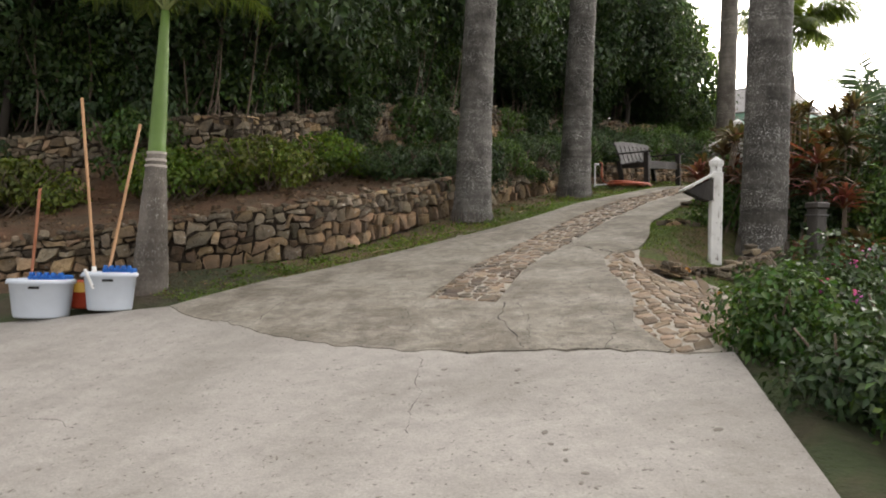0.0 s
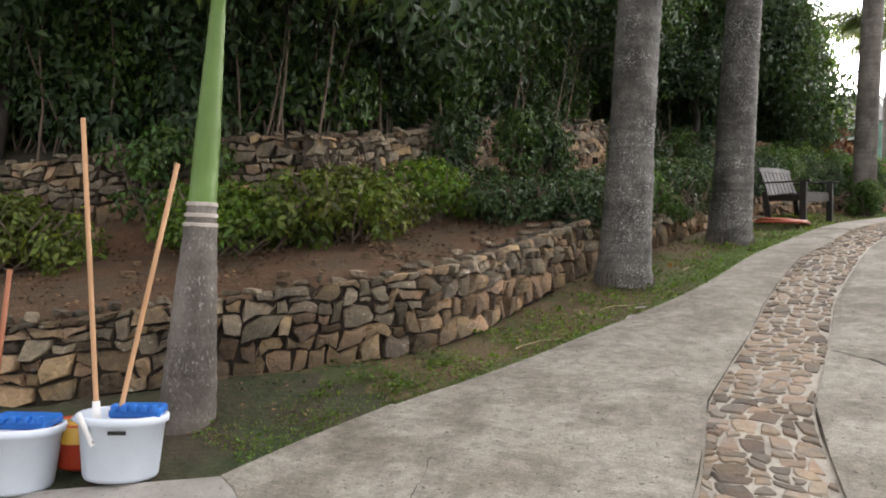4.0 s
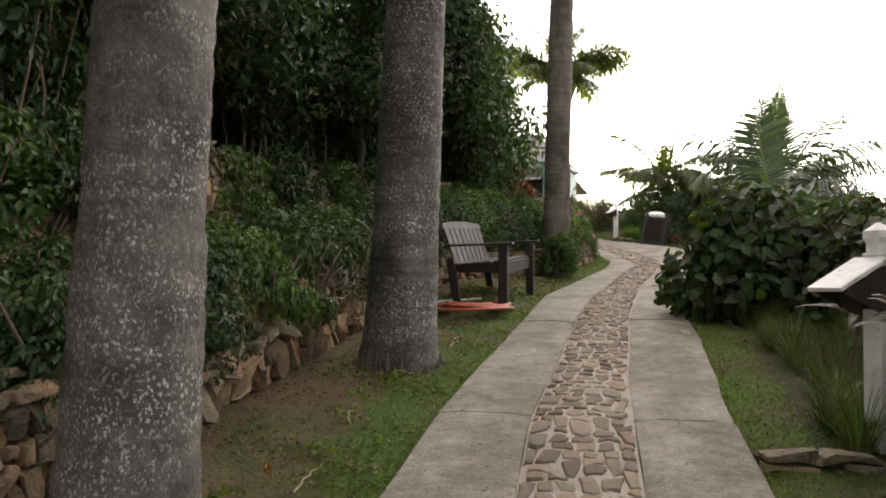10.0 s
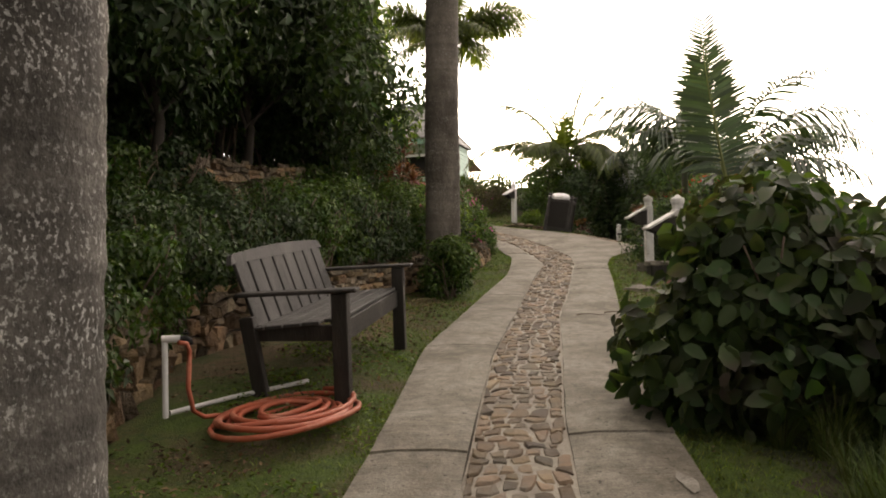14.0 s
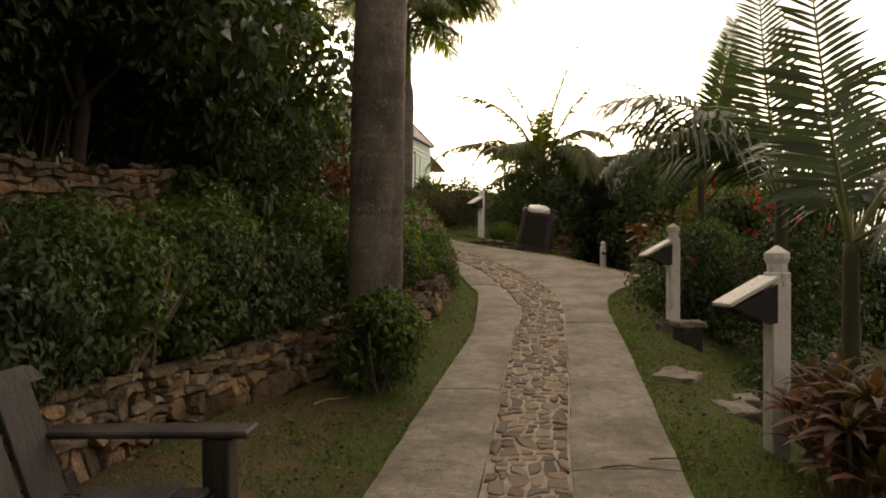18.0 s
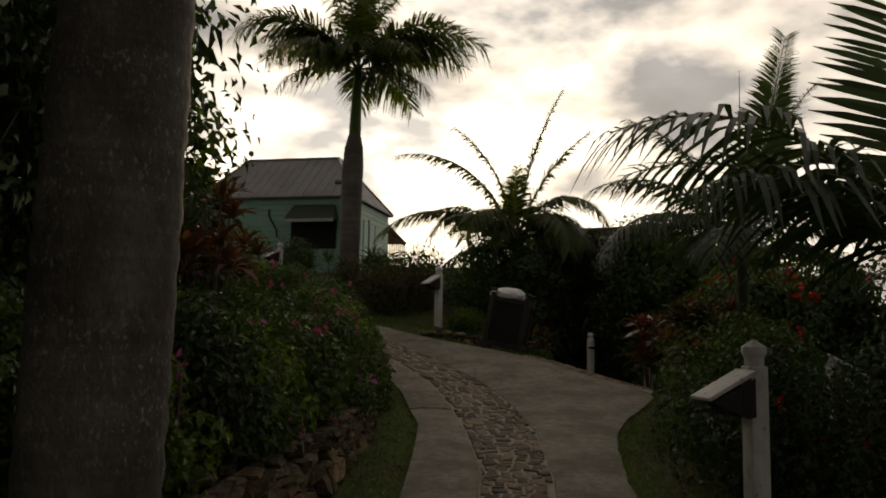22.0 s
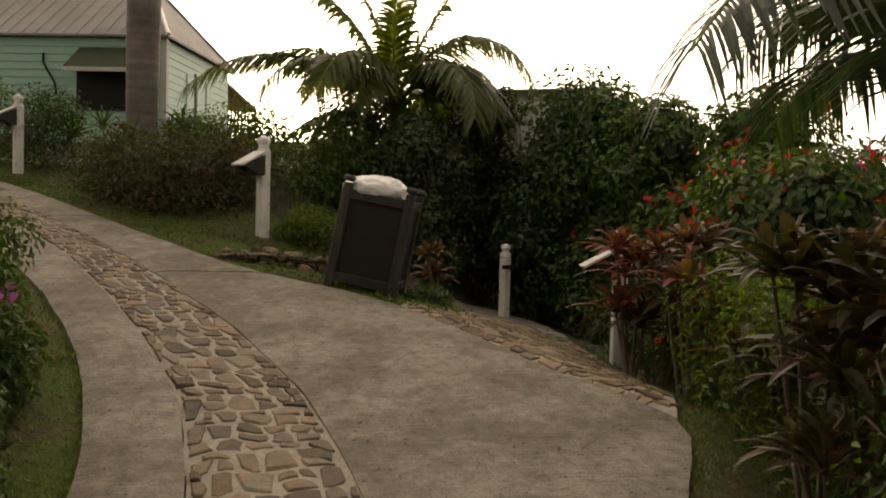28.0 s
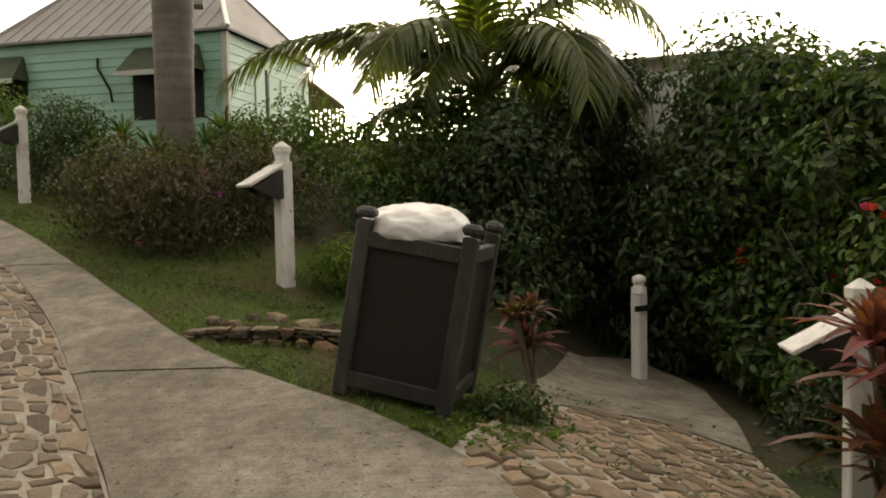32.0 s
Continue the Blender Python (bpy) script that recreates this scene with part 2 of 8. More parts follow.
M_GREYSTONE_FAR = material("weathered_grey_stone_far", (0.225, 0.178, 0.122), 0.94, 0.45, 11.0, 1.0, 17.0, (0.135, 0.114, 0.084), 0.52, 3.2, (0.33, 0.31, 0.27), 24.0, 0.66, bump_far=0.05, island=0.55)
M_WALLCORE = material("wall_core_earth", (0.05, 0.038, 0.028), 0.95, 0.3, 10.0, 0.5, 30.0)
M_BARK = material("grey_palm_bark", (0.118, 0.111, 0.1), 0.85, 0.5, 7.0, 0.9, 22.0, (0.05, 0.046, 0.04), 0.48, 1.7, (0.47, 0.47, 0.45), 78.0, 0.578, stretch_z=0.7, speck_patch=1.3, rings=0.2, fine=0.3)
M_BARK_PALE = material("pale_ringed_palm_bark", (0.23, 0.205, 0.185), 0.85, 0.22, 6.0, 0.6, 22.0, (0.17, 0.15, 0.135), 0.52, 1.6, stretch_z=0.8, rings=0.14, fine=0.12)
M_BARK_BROWN = material("smooth_brown_palm_bark", (0.18, 0.16, 0.138), 0.85, 0.3, 6.0, 0.7, 22.0, (0.09, 0.078, 0.065), 0.5, 2.0, (0.3, 0.29, 0.27), 60.0, 0.6, stretch_z=0.6, speck_patch=2.0, rings=0.16, fine=0.18)
M_ROOT = material("grey_root_fibre", (0.14, 0.122, 0.105), 0.9, 0.4, 12.0, 0.4, 40.0)
M_GREENSHAFT = material("green_crownshaft", (0.11, 0.19, 0.04), 0.45, 0.15, 5.0, 0.1, 20.0)
M_RING = material("pale_leaf_scar", (0.42, 0.38, 0.33), 0.8, 0.2, 20.0, 0.2, 40.0)
M_WHITE = material("chipped_white_paint", (0.76, 0.76, 0.74), 0.6, 0.1, 5.0, 0.4, 25.0, (0.5, 0.49, 0.46), 0.6, 6.0, (0.24, 0.22, 0.2), 24.0, 0.675, stretch_z=0.5)
M_DARKWOOD = material("dark_stained_wood", (0.022, 0.019, 0.016), 0.6, 0.35, 14.0, 0.4, 60.0, (0.065, 0.058, 0.052), 0.58, 3.0, stretch_z=0.3)
M_GREYWOOD = material("weathered_grey_wood", (0.043, 0.041, 0.039), 0.65, 0.35, 14.0, 0.4, 60.0, (0.078, 0.074, 0.071), 0.55, 3.0, stretch_z=0.3)
M_BLACKMESH = material("dark_brown_panel", (0.02, 0.018, 0.016), 0.6, 0.2, 20.0, 0.3, 90.0)
M_BAG = material("white_plastic_bag", (0.72, 0.72, 0.72), 0.35, 0.05, 4.0, 0.4, 9.0)
M_HOSE = material("orange_rubber_hose", (0.42, 0.10, 0.05), 0.5, 0.15, 20.0, 0.1, 60.0, (0.5, 0.2, 0.13), 0.6, 5.0)
M_PVC = material("white_plastic_pipe", (0.6, 0.6, 0.58), 0.45, 0.1, 10.0, 0.05, 40.0)
M_BUCKET = material("white_bucket_plastic", (0.62, 0.68, 0.76), 0.4, 0.06, 6.0, 0.05, 40.0)
M_BLUE = material("blue_plastic", (0.02, 0.14, 0.5), 0.4, 0.1, 8.0, 0.05, 40.0)
M_RED = material("red_plastic", (0.4, 0.05, 0.02), 0.4, 0.1, 8.0, 0.05, 40.0)
M_YELLOW = material("yellow_plastic", (0.55, 0.33, 0.05), 0.4, 0.1, 8.0, 0.05, 40.0)
M_HANDLE = material("pale_wood_handle", (0.46, 0.26, 0.13), 0.55, 0.15, 10.0, 0.1, 40.0, stretch_z=0.2)
M_HANDLE_RED = material("red_brown_handle", (0.3, 0.11, 0.05), 0.5, 0.15, 10.0, 0.1, 40.0, stretch_z=0.2)
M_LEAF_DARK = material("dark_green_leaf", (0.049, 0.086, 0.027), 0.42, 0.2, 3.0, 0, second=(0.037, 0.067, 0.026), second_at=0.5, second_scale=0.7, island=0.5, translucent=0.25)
M_LEAF_MID = material("mid_green_leaf", (0.075, 0.13, 0.026), 0.42, 0.2, 3.0, 0, second=(0.05, 0.10, 0.022), second_at=0.5, second_scale=0.8, island=0.5, translucent=0.3)
M_LEAF_LIGHT = material("light_green_leaf", (0.125, 0.195, 0.03), 0.42, 0.2, 3.0, 0, second=(0.08, 0.13, 0.025), second_at=0.5, second_scale=0.8, island=0.45, translucent=0.45)
M_LEAF_HEDGE = material("yellow_green_hedge_leaf", (0.125, 0.165, 0.028), 0.45, 0.25, 3.0, 0, second=(0.10, 0.095, 0.03), second_at=0.54, second_scale=1.4, island=0.5, translucent=0.35)
M_LEAF_CROTON = material("dusky_shrub_leaf", (0.048, 0.082, 0.03), 0.5, 0.25, 4.0, 0, second=(0.06, 0.05, 0.04), second_at=0.56, second_scale=2.0, island=0.55, translucent=0.35, spec=0.28)
M_LEAF_BROWN = material("brownish_shrub_leaf", (0.085, 0.075, 0.032), 0.5, 0.25, 4.0, 0, second=(0.06, 0.075, 0.025), second_at=0.5, second_scale=1.5, island=0.5, translucent=0.25)
M_LEAF_RED = material("red_cordyline_leaf", (0.19, 0.055, 0.05), 0.45, 0.25, 5.0, 0, second=(0.10, 0.07, 0.045), second_at=0.5, second_scale=2.0, island=0.5, translucent=0.35)
M_LEAF_DUSK = material("bronze_cordyline_leaf", (0.12, 0.075, 0.05), 0.45, 0.25, 5.0, 0, second=(0.06, 0.06, 0.03), second_at=0.48, second_scale=2.0, island=0.5, translucent=0.3)
M_FROND = material("palm_leaflet", (0.09, 0.12, 0.035), 0.4, 0.15, 3.0, 0, island=0.4, translucent=0.42)
M_FROND_DARK = material("blue_green_palm_leaflet", (0.045, 0.075, 0.04), 0.4, 0.15, 3.0, 0, island=0.4, translucent=0.22)
M_DARKSTEM = material("dark_palm_stem", (0.06, 0.065, 0.035), 0.7, 0.25, 8.0, 0.3, 30.0)
M_TREEBARK = material("dark_tree_bark", (0.04, 0.033, 0.026), 0.85, 0.3, 8.0, 0.4, 30.0)
M_RACHIS = material("palm_stalk", (0.16, 0.19, 0.06), 0.5, 0.15, 8.0, 0)
M_STEM = material("woody_stem", (0.15, 0.115, 0.085), 0.85, 0.3, 10.0, 0.4, 40.0)
M_FLOWER_RED = material("red_bract", (0.62, 0.03, 0.05), 0.5, 0.15, 6.0, 0, island=0.3, translucent=0.35)
M_FLOWER_PINK = material("pink_petal", (0.5, 0.1, 0.42), 0.5, 0.15, 6.0, 0, island=0.3, translucent=0.35)
M_GRASS = material("lawn_grass_blade", (0.125, 0.19, 0.03), 0.6, 0.25, 2.0, 0, second=(0.10, 0.11, 0.03), second_at=0.55, second_scale=1.2, island=0.5, translucent=0.3)
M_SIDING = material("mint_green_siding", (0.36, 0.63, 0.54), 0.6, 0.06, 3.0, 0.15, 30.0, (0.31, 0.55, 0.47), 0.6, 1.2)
# the mint siding again, lightened for sun glow on the side wall
M_SIDING_SUNLIT = material("sunlit_mint_siding", (0.58, 0.79, 0.71), 0.6, 0.05, 3.0, 0.15, 30.0)
M_TRIM = material("pale_trim_paint", (0.62, 0.64, 0.62), 0.6, 0.06, 4.0, 0.1, 30.0)
M_ROOF = material("grey_roof_sheet", (0.26, 0.255, 0.25), 0.6, 0.12, 3.0, 0.2, 20.0, (0.2, 0.195, 0.19), 0.55, 1.0)
M_AWNING = material("dull_green_awning", (0.13, 0.17, 0.11), 0.6, 0.12, 5.0, 0.1, 30.0)
M_BLACK = material("black_gap", (0.012, 0.012, 0.012), 0.7, 0.2, 10.0, 0)
M_BROWNWOOD = material("brown_porch_wood", (0.17, 0.10, 0.06), 0.7, 0.2, 10.0, 0.2, 40.0)
M_TWIG = material("dry_straw", (0.36, 0.30, 0.17), 0.8, 0.2, 10.0, 0)
from mathutils import geometry


# ---- plan: heights and outlines ----
GU = [-60, -4, 0, 4.1, 5.74, 7.5, 11.6, 14.6, 19.5, 23, 27.2, 28.6, 30.2, 33.2, 36.4, 45, 70]
GZ = [-6, -0.8, -0.05, 0.80, 1.14, 1.48, 2.27, 2.72, 3.16, 3.5, 3.85, 4.07, 4.36, 4.9, 5.6, 7.0, 7.4]
_u = np.linspace(-60, 70, 1301)
_z = np.interp(_u, GU, GZ)
_k = np.exp(-np.linspace(-2, 2, 13) ** 2)
_zs = np.convolve(np.pad(_z, 6, mode="edge"), _k / _k.sum(), mode="valid")


def g(x, y):
    """Height of the drive's surface."""
    return np.interp(0.5 * np.asarray(x) + 0.87 * np.asarray(y), _u, _zs)


def curve(points):
    """Stations along the drive: u -> x, y, smoothed."""
    p = np.array(points, float)
    u = 0.5 * p[:, 0] + 0.87 * p[:, 1]
    us = np.linspace(u[0], u[-1], int((u[-1] - u[0]) / 0.1) + 2)
    k = np.hanning(9)[1:-1]
    k /= k.sum()
    xy = []
    for i in (0, 1):
        v = np.interp(us, u, p[:, i])
        a = np.concatenate([2 * v[0] - v[3:0:-1], v, 2 * v[-1] - v[-2:-5:-1]])
        xy.append(np.convolve(a, k, mode="valid"))
    return lambda s: (np.interp(s, us, xy[0]), np.interp(s, us, xy[1]))


EDGE_L = curve([(-2.44, 6.95), (-1.65, 7.8), (-0.9, 8.45), (-0.2, 9.2), (0.65, 10.12), (1.1, 10.66), (2.1, 12.15), (2.67, 12.94), (3.21, 13.68), (3.87, 14.58),
                (5.2, 16.65), (6.61, 18.35), (7.38, 19.27), (8.78, 20.91), (9.9, 22.5), (10.82, 23.89), (11.5, 25.4), (11.75, 26.2), (11.9, 26.9), (12.05, 28.2),
                (12.1, 30), (11.7, 32.4), (10.6, 35), (8.5, 37.5)])
STRIP_L = curve([(-0.14, 6.42), (-0.03, 6.7), (0.26, 7.6), (0.9, 8.8), (1.4, 9.83), (2.0, 10.95), (2.56, 11.87), (3.16, 12.7), (3.82, 13.66), (5.5, 16.07), (7.1, 18.1), (8.38, 19.72),
                 (9.8, 21.45), (10.3, 22.1), (11.1, 23.5), (11.7, 24.7), (12.1, 25.7), (12.3, 26.8), (12.45, 28), (12.55, 29.4), (12.5, 30.9), (12.15, 32.7), (11.2, 35.3), (9.0, 38.0)])
STRIP_R = curve([(0.40, 5.98), (0.49, 6.31), (0.77, 7.33), (1.36, 8.46), (1.97, 9.75), (2.56, 10.75), (3.23, 11.83), (3.63, 12.46), (4.29, 13.42), (4.97, 14.44), (7.26, 17.54),
                 (8.3, 18.75), (10.0, 20.86), (10.67, 21.66), (11.62, 23.0), (12.34, 24.3), (12.74, 25.5), (12.93, 26.8), (12.98, 28), (13.0, 29.5), (12.9, 31), (12.6, 32.9), (11.7, 35.5), (9.4, 38.4)])
EDGE_R = curve([(1.3, 5.2), (1.48, 6.1), (1.46, 6.9), (1.53, 7.4), (1.58, 7.76), (2.03, 7.87), (2.1, 8.2), (2.29, 8.65), (2.5, 9.5), (2.95, 10.3), (3.64, 11.47), (4.15, 12.2), (4.81, 13.16), (5.3, 13.95), (7.2, 16.5), (8.04, 17.52),
                (9.49, 19.3), (11.12, 21.36), (12.15, 22.5), (12.9, 23.1), (13.6, 23.5), (14.15, 23.8), (14.36, 24.05), (14.29, 24.6), (14.28, 25.1), (14.3, 25.7), (14.31, 26.05), (14.3, 26.5), (14.12, 27.2),
                (13.85, 27.8), (13.65, 28.6), (13.5, 30), (13.3, 31.4), (13.0, 33), (12.2, 35.7), (9.8, 38.8)])
WALL = [(-9, 8.3), (-4.66, 8.2), (-2.86, 8.5), (-2.1, 8.7), (-1.5, 8.95), (-1.16, 9.3), (-0.8, 9.94), (-0.3, 10.9), (0.05, 11.4), (0.87, 12.6), (1.7, 13.75), (2.6, 15.2), (3.2, 16.7),
        (4.3, 17.9), (5.75, 19.2), (6.55, 19.85), (7.95, 20.95), (9.2, 22.35), (10.25, 23.85), (11.02, 25.4), (11.38, 26.95), (11.5, 28.5), (11.2, 30.0), (10.9, 32.0)]


def dense(points, step=0.15):
    p = np.array(points, float)
    s = np.concatenate([[0], np.cumsum(np.linalg.norm(np.diff(p, axis=0), axis=1))])
    t = np.linspace(0, s[-1], max(2, int(s[-1] / step)))
    return np.stack([np.interp(t, s, p[:, 0]), np.interp(t, s, p[:, 1])], 1)


LEFT_LINE = np.array([(-30, 6.3), (-3.9, 6.85)] + [EDGE_L(s) for s in np.arange(4.9, 36.8, 0.2)])
RIGHT_LINE = np.array([(0.6, -30), (1.3, 1), (1.47, 2.85), (1.68, 4.4)] + [EDGE_R(s) for s in np.arange(5.3, 38.6, 0.2)])
WALL_LINE = dense(WALL)


def to_line(x, y, line):
    """Distance to a polyline, and the arc length of the nearest point."""
    best, arc, run = np.full(np.shape(x), 1e9), np.zeros(np.shape(x)), 0.0
    for a, b in zip(line[:-1], line[1:]):
        d = b - a
        n = float(d @ d)
        t = np.clip(((x - a[0]) * d[0] + (y - a[1]) * d[1]) / n, 0, 1)
        q = np.hypot(x - a[0] - t * d[0], y - a[1] - t * d[1])
        near = q < best
        best, arc = np.where(near, q, best), np.where(near, run + t * math.sqrt(n), arc)
        run += math.sqrt(n)
    return best, arc


def inside(x, y, poly):
    """Points in a closed outline."""
    odd = np.zeros(np.shape(x), bool)
    j = len(poly) - 1
    for i in range(len(poly)):
        (xi, yi), (xj, yj) = poly[i], poly[j]
        cross = ((yi > y) != (yj > y)) & (x < (xj - xi) * (y - yi) / (yj - yi + 1e-12) + xi)
        odd ^= cross
        j = i
    return odd


ROAD_POLY = np.concatenate([LEFT_LINE, RIGHT_LINE[::-1], [(-30, -30)]])
TERRACE_POLY = np.concatenate([[(-400, 8.3)], WALL_LINE, [(8, 40), (0, 60), (-60, 400), (-400, 400)]])


SHELF = [(1.88, 7.2), (2.1, 7.4), (2.33, 7.6), (2.58, 7.78), (2.93, 7.93), (3.32, 8.15), (3.6, 8.5), (3.8, 9.2), (2.1, 9.3), (1.9, 8.2)]


def smooth(v, a, b):
    t = np.clip((v - a) / (b - a), 0, 1)
    return t * t * (3 - 2 * t)


def height(x, y):
    """Height of the ground everywhere."""
    x, y = np.asarray(x, float), np.asarray(y, float)
    u = 0.5 * x + 0.87 * y
    base = g(x, y)
    dl, _ = to_line(x, y, LEFT_LINE)
    dr, _ = to_line(x, y, RIGHT_LINE)
    dw, _ = to_line(x, y, WALL_LINE[::3])
    on = inside(x, y, ROAD_POLY)
    up = inside(x, y, TERRACE_POLY)
    left = dl < dr
    bank = 0.60 * smooth(dw, 0.12, 0.34) + 0.10 * np.clip(dw - 0.3, 0, 2) + 0.80 * smooth(dw, 1.95, 2.2) + 0.22 * np.clip(dw - 2.4, 0, 8)
    bank = bank * (1 - 0.35 * smooth(u, 21, 26)) + 0.75 * np.clip(dw - 3.6, 0, 7) * (1 - smooth(u, 19, 25)) - 0.02
    verge = -0.03 + 0.05 * smooth(dl, 0.3, 1.2) + 0.07 * smooth(dl, 0.1, 0.6) * smooth(u, 14.2, 15.4) * (1 - smooth(u, 18, 20))
    out = dr - np.interp(y, [8.4, 9.4, 22, 22.1], [0.2, 0.6, 0.6, 0.1])
    drop = (np.interp(y, [6.0, 7.2, 8.4, 9.4, 12.5, 14, 15.5, 19.5, 20.6], [0.24, 0.55, 0.55, 0.06, 0.06, 0.33, 0.6, 0.6, 0.33]) * np.clip(out, 0, 1.2) + np.interp(y, [8.4, 9.4, 12.5, 14], [0.55, 0.4, 0.4, 0.33]) * np.clip(out - 1.2, 0, np.where(y < 9.2, 3.8, 6.8))) * np.clip((30.3 - y + 0.8 * (x - 15)) / 3, 0, 1)
    shore = np.where(inside(x, y, SHELF), np.maximum(-0.03 - drop, -0.05 - 0.23 * smooth(dr, 0.1, 0.8)), -0.03 - drop)
    z = base + np.where(on, -0.07, np.where(up, bank, np.where(left, verge, shore)))
    bumps = 0.03 * np.sin(1.7 * x + 0.6 * y) * np.sin(1.3 * y - 0.8 * x)
    return z + np.where(on, 0, bumps * np.clip(np.minimum(dl, dr) / 1.0, 0, 1))


# ---- mesh helpers ----
def mesh_from(name, verts, faces, mat, smoothed=False):
    me = bpy.data.meshes.new(name)
    v, f = np.asarray(verts, np.float32), faces
    if isinstance(f, np.ndarray):
        n, k = f.shape
        me.vertices.add(len(v))
        me.vertices.foreach_set("co", v.ravel())
        me.loops.add(n * k)
        me.loops.foreach_set("vertex_index", f.astype(np.int32).ravel())
        me.polygons.add(n)
        me.polygons.foreach_set("loop_start", np.arange(0, n * k, k, dtype=np.int32))
        me.update(calc_edges=True)
    else:
        me.from_pydata([tuple(p) for p in v.tolist()], [], f)
    for m in mat if isinstance(mat, (list, tuple)) else [mat]:
        me.materials.append(m)
    if smoothed:
        me.polygons.foreach_set("use_smooth", np.ones(len(me.polygons), bool))
    me.update()
    return me


def empty(name, x, y, z, label="", category="", group="", kind="", rz=0.0, rx=0.0, ry=0.0):
    e = new(name)
    e.empty_display_size = 0.1
    e.matrix_basis = pose(x, y, z, rx, ry, rz)
    return tagged(e, label, category, group, kind)


def part(name, bm, mat, parent=None, label="", smoothed=False):
    """Links a bmesh (or finished mesh) as one object under a thing."""
    if isinstance(bm, bmesh.types.BMesh):
        bmesh.ops.recalc_face_normals(bm, faces=bm.faces)
        me = bpy.data.meshes.new(name)
        bm.to_mesh(me)
        bm.free()
        me.materials.append(mat)
        if smoothed:
            me.polygons.foreach_set("use_smooth", np.ones(len(me.polygons), bool))
    else:
        me = bm
    ob = new(name, me)
    if parent is not None:
        ob.parent = parent
    if label:
        ob["label"] = label
    return ob


def box(bm, cx, cy, cz, sx, sy, sz, m=None, bevel=0.0):
    """A box in a bmesh, bevelled, moved by m."""
    r = bmesh.ops.create_cube(bm, size=1.0, matrix=Matrix.LocRotScale((cx, cy, cz), None, (sx, sy, sz)))
    vs = r["verts"]
    if bevel:
        es = list({e for v in vs for e in v.link_edges})
        out = bmesh.ops.bevel(bm, geom=es, offset=bevel, segments=1, affect="EDGES")
        vs = list({v for f in out["faces"] for v in f.verts} | {v for v in vs if v.is_valid})
    if m is not None:
        bmesh.ops.transform(bm, matrix=m, verts=vs)
    return bm


def one_box(sx, sy, sz, bevel=0.004, m=None, cx=0, cy=0, cz=0):
    return box(bmesh.new(), cx, cy, cz, sx, sy, sz, m, bevel)


def tube_arrays(path, radii, sides=8, cap=True):
    p = np.asarray(path, float)
    r = np.broadcast_to(np.asarray(radii, float), (len(p),))
    tan = np.gradient(p, axis=0)
    tan /= np.linalg.norm(tan, axis=1)[:, None] + 1e-9
    ref = np.array([0.0, 0.0, 1.0]) if abs(tan[0][2]) < 0.8 else np.array([1.0, 0.0, 0.0])
    vs = []
    for i in range(len(p)):
        a = np.cross(tan[i], ref)
        a /= np.linalg.norm(a) + 1e-9
        b = np.cross(tan[i], a)
        for k in range(sides):
            w = 2 * math.pi * k / sides
            vs.append(p[i] + r[i] * (math.cos(w) * a + math.sin(w) * b))
    fs = []
    for i in range(len(p) - 1):
        for k in range(sides):
            n = (k + 1) % sides
            fs.append((i * sides + k, i * sides + n, (i + 1) * sides + n, (i + 1) * sides + k))
    if cap:
        fs.append(tuple(range(sides)))
        fs.append(tuple(range((len(p) - 1) * sides, len(p) * sides)))
    return np.array(vs), fs


def tube(name, path, radii, mat, sides=8):
    v, f = tube_arrays(path, radii, sides)
    return mesh_from(name, v, f, mat, True)


def tubes(name, list_of, mat, sides=6):
    vs, fs, n = [], [], 0
    for path, radii in list_of:
        v, f = tube_arrays(path, radii, sides)
        vs.append(v)
        fs += [tuple(i + n for i in q) for q in f]
        n += len(v)
    return mesh_from(name, np.concatenate(vs), fs, mat, True)


def unit(a):
    return a / (np.linalg.norm(a, axis=-1, keepdims=True) + 1e-9)


def leaves(name, P, D, N, size, width, mat, fold=0.12, droop=0.12, full=True):
    """Folded leaves, rounded ones of eight triangles or pointed ones of two."""
    n = len(P)
    S = unit(np.cross(D, N))
    N = unit(np.cross(S, D))
    L = np.broadcast_to(np.asarray(size, float).reshape(-1, 1), (n, 1))
    base, tip = P, P + D * L - N * L * droop
    mid = P + D * L * 0.5 - N * L * 0.02
    a = P + D * L * 0.42 + S * L * width * 0.5 + N * L * fold
    b = P + D * L * 0.42 - S * L * width * 0.5 + N * L * fold
    if not full:
        V = np.stack([base, a, tip, b], 1).reshape(-1, 3)
        F = (np.arange(n)[:, None, None] * 4 + np.array([[0, 1, 2], [0, 2, 3]])[None]).reshape(-1, 3)
        return mesh_from(name, V, F, mat)
    side = S * L * width * 0.5
    q = [base, P + D * L * 0.22 + side * 0.8 + N * L * fold, P + D * L * 0.55 + side + N * L * fold * 0.8, P + D * L * 0.85 + side * 0.5 - N * L * droop * 0.6, tip,
         P + D * L * 0.85 - side * 0.5 - N * L * droop * 0.6, P + D * L * 0.55 - side + N * L * fold * 0.8, P + D * L * 0.22 - side * 0.8 + N * L * fold, mid]
    V = np.stack(q, 1).reshape(-1, 3)
    k = np.arange(n)[:, None, None] * 9
    F = (k + np.array([[i, (i + 1) % 8, 8] for i in range(8)])[None]).reshape(-1, 3)
    return mesh_from(name, V, F, mat, True)


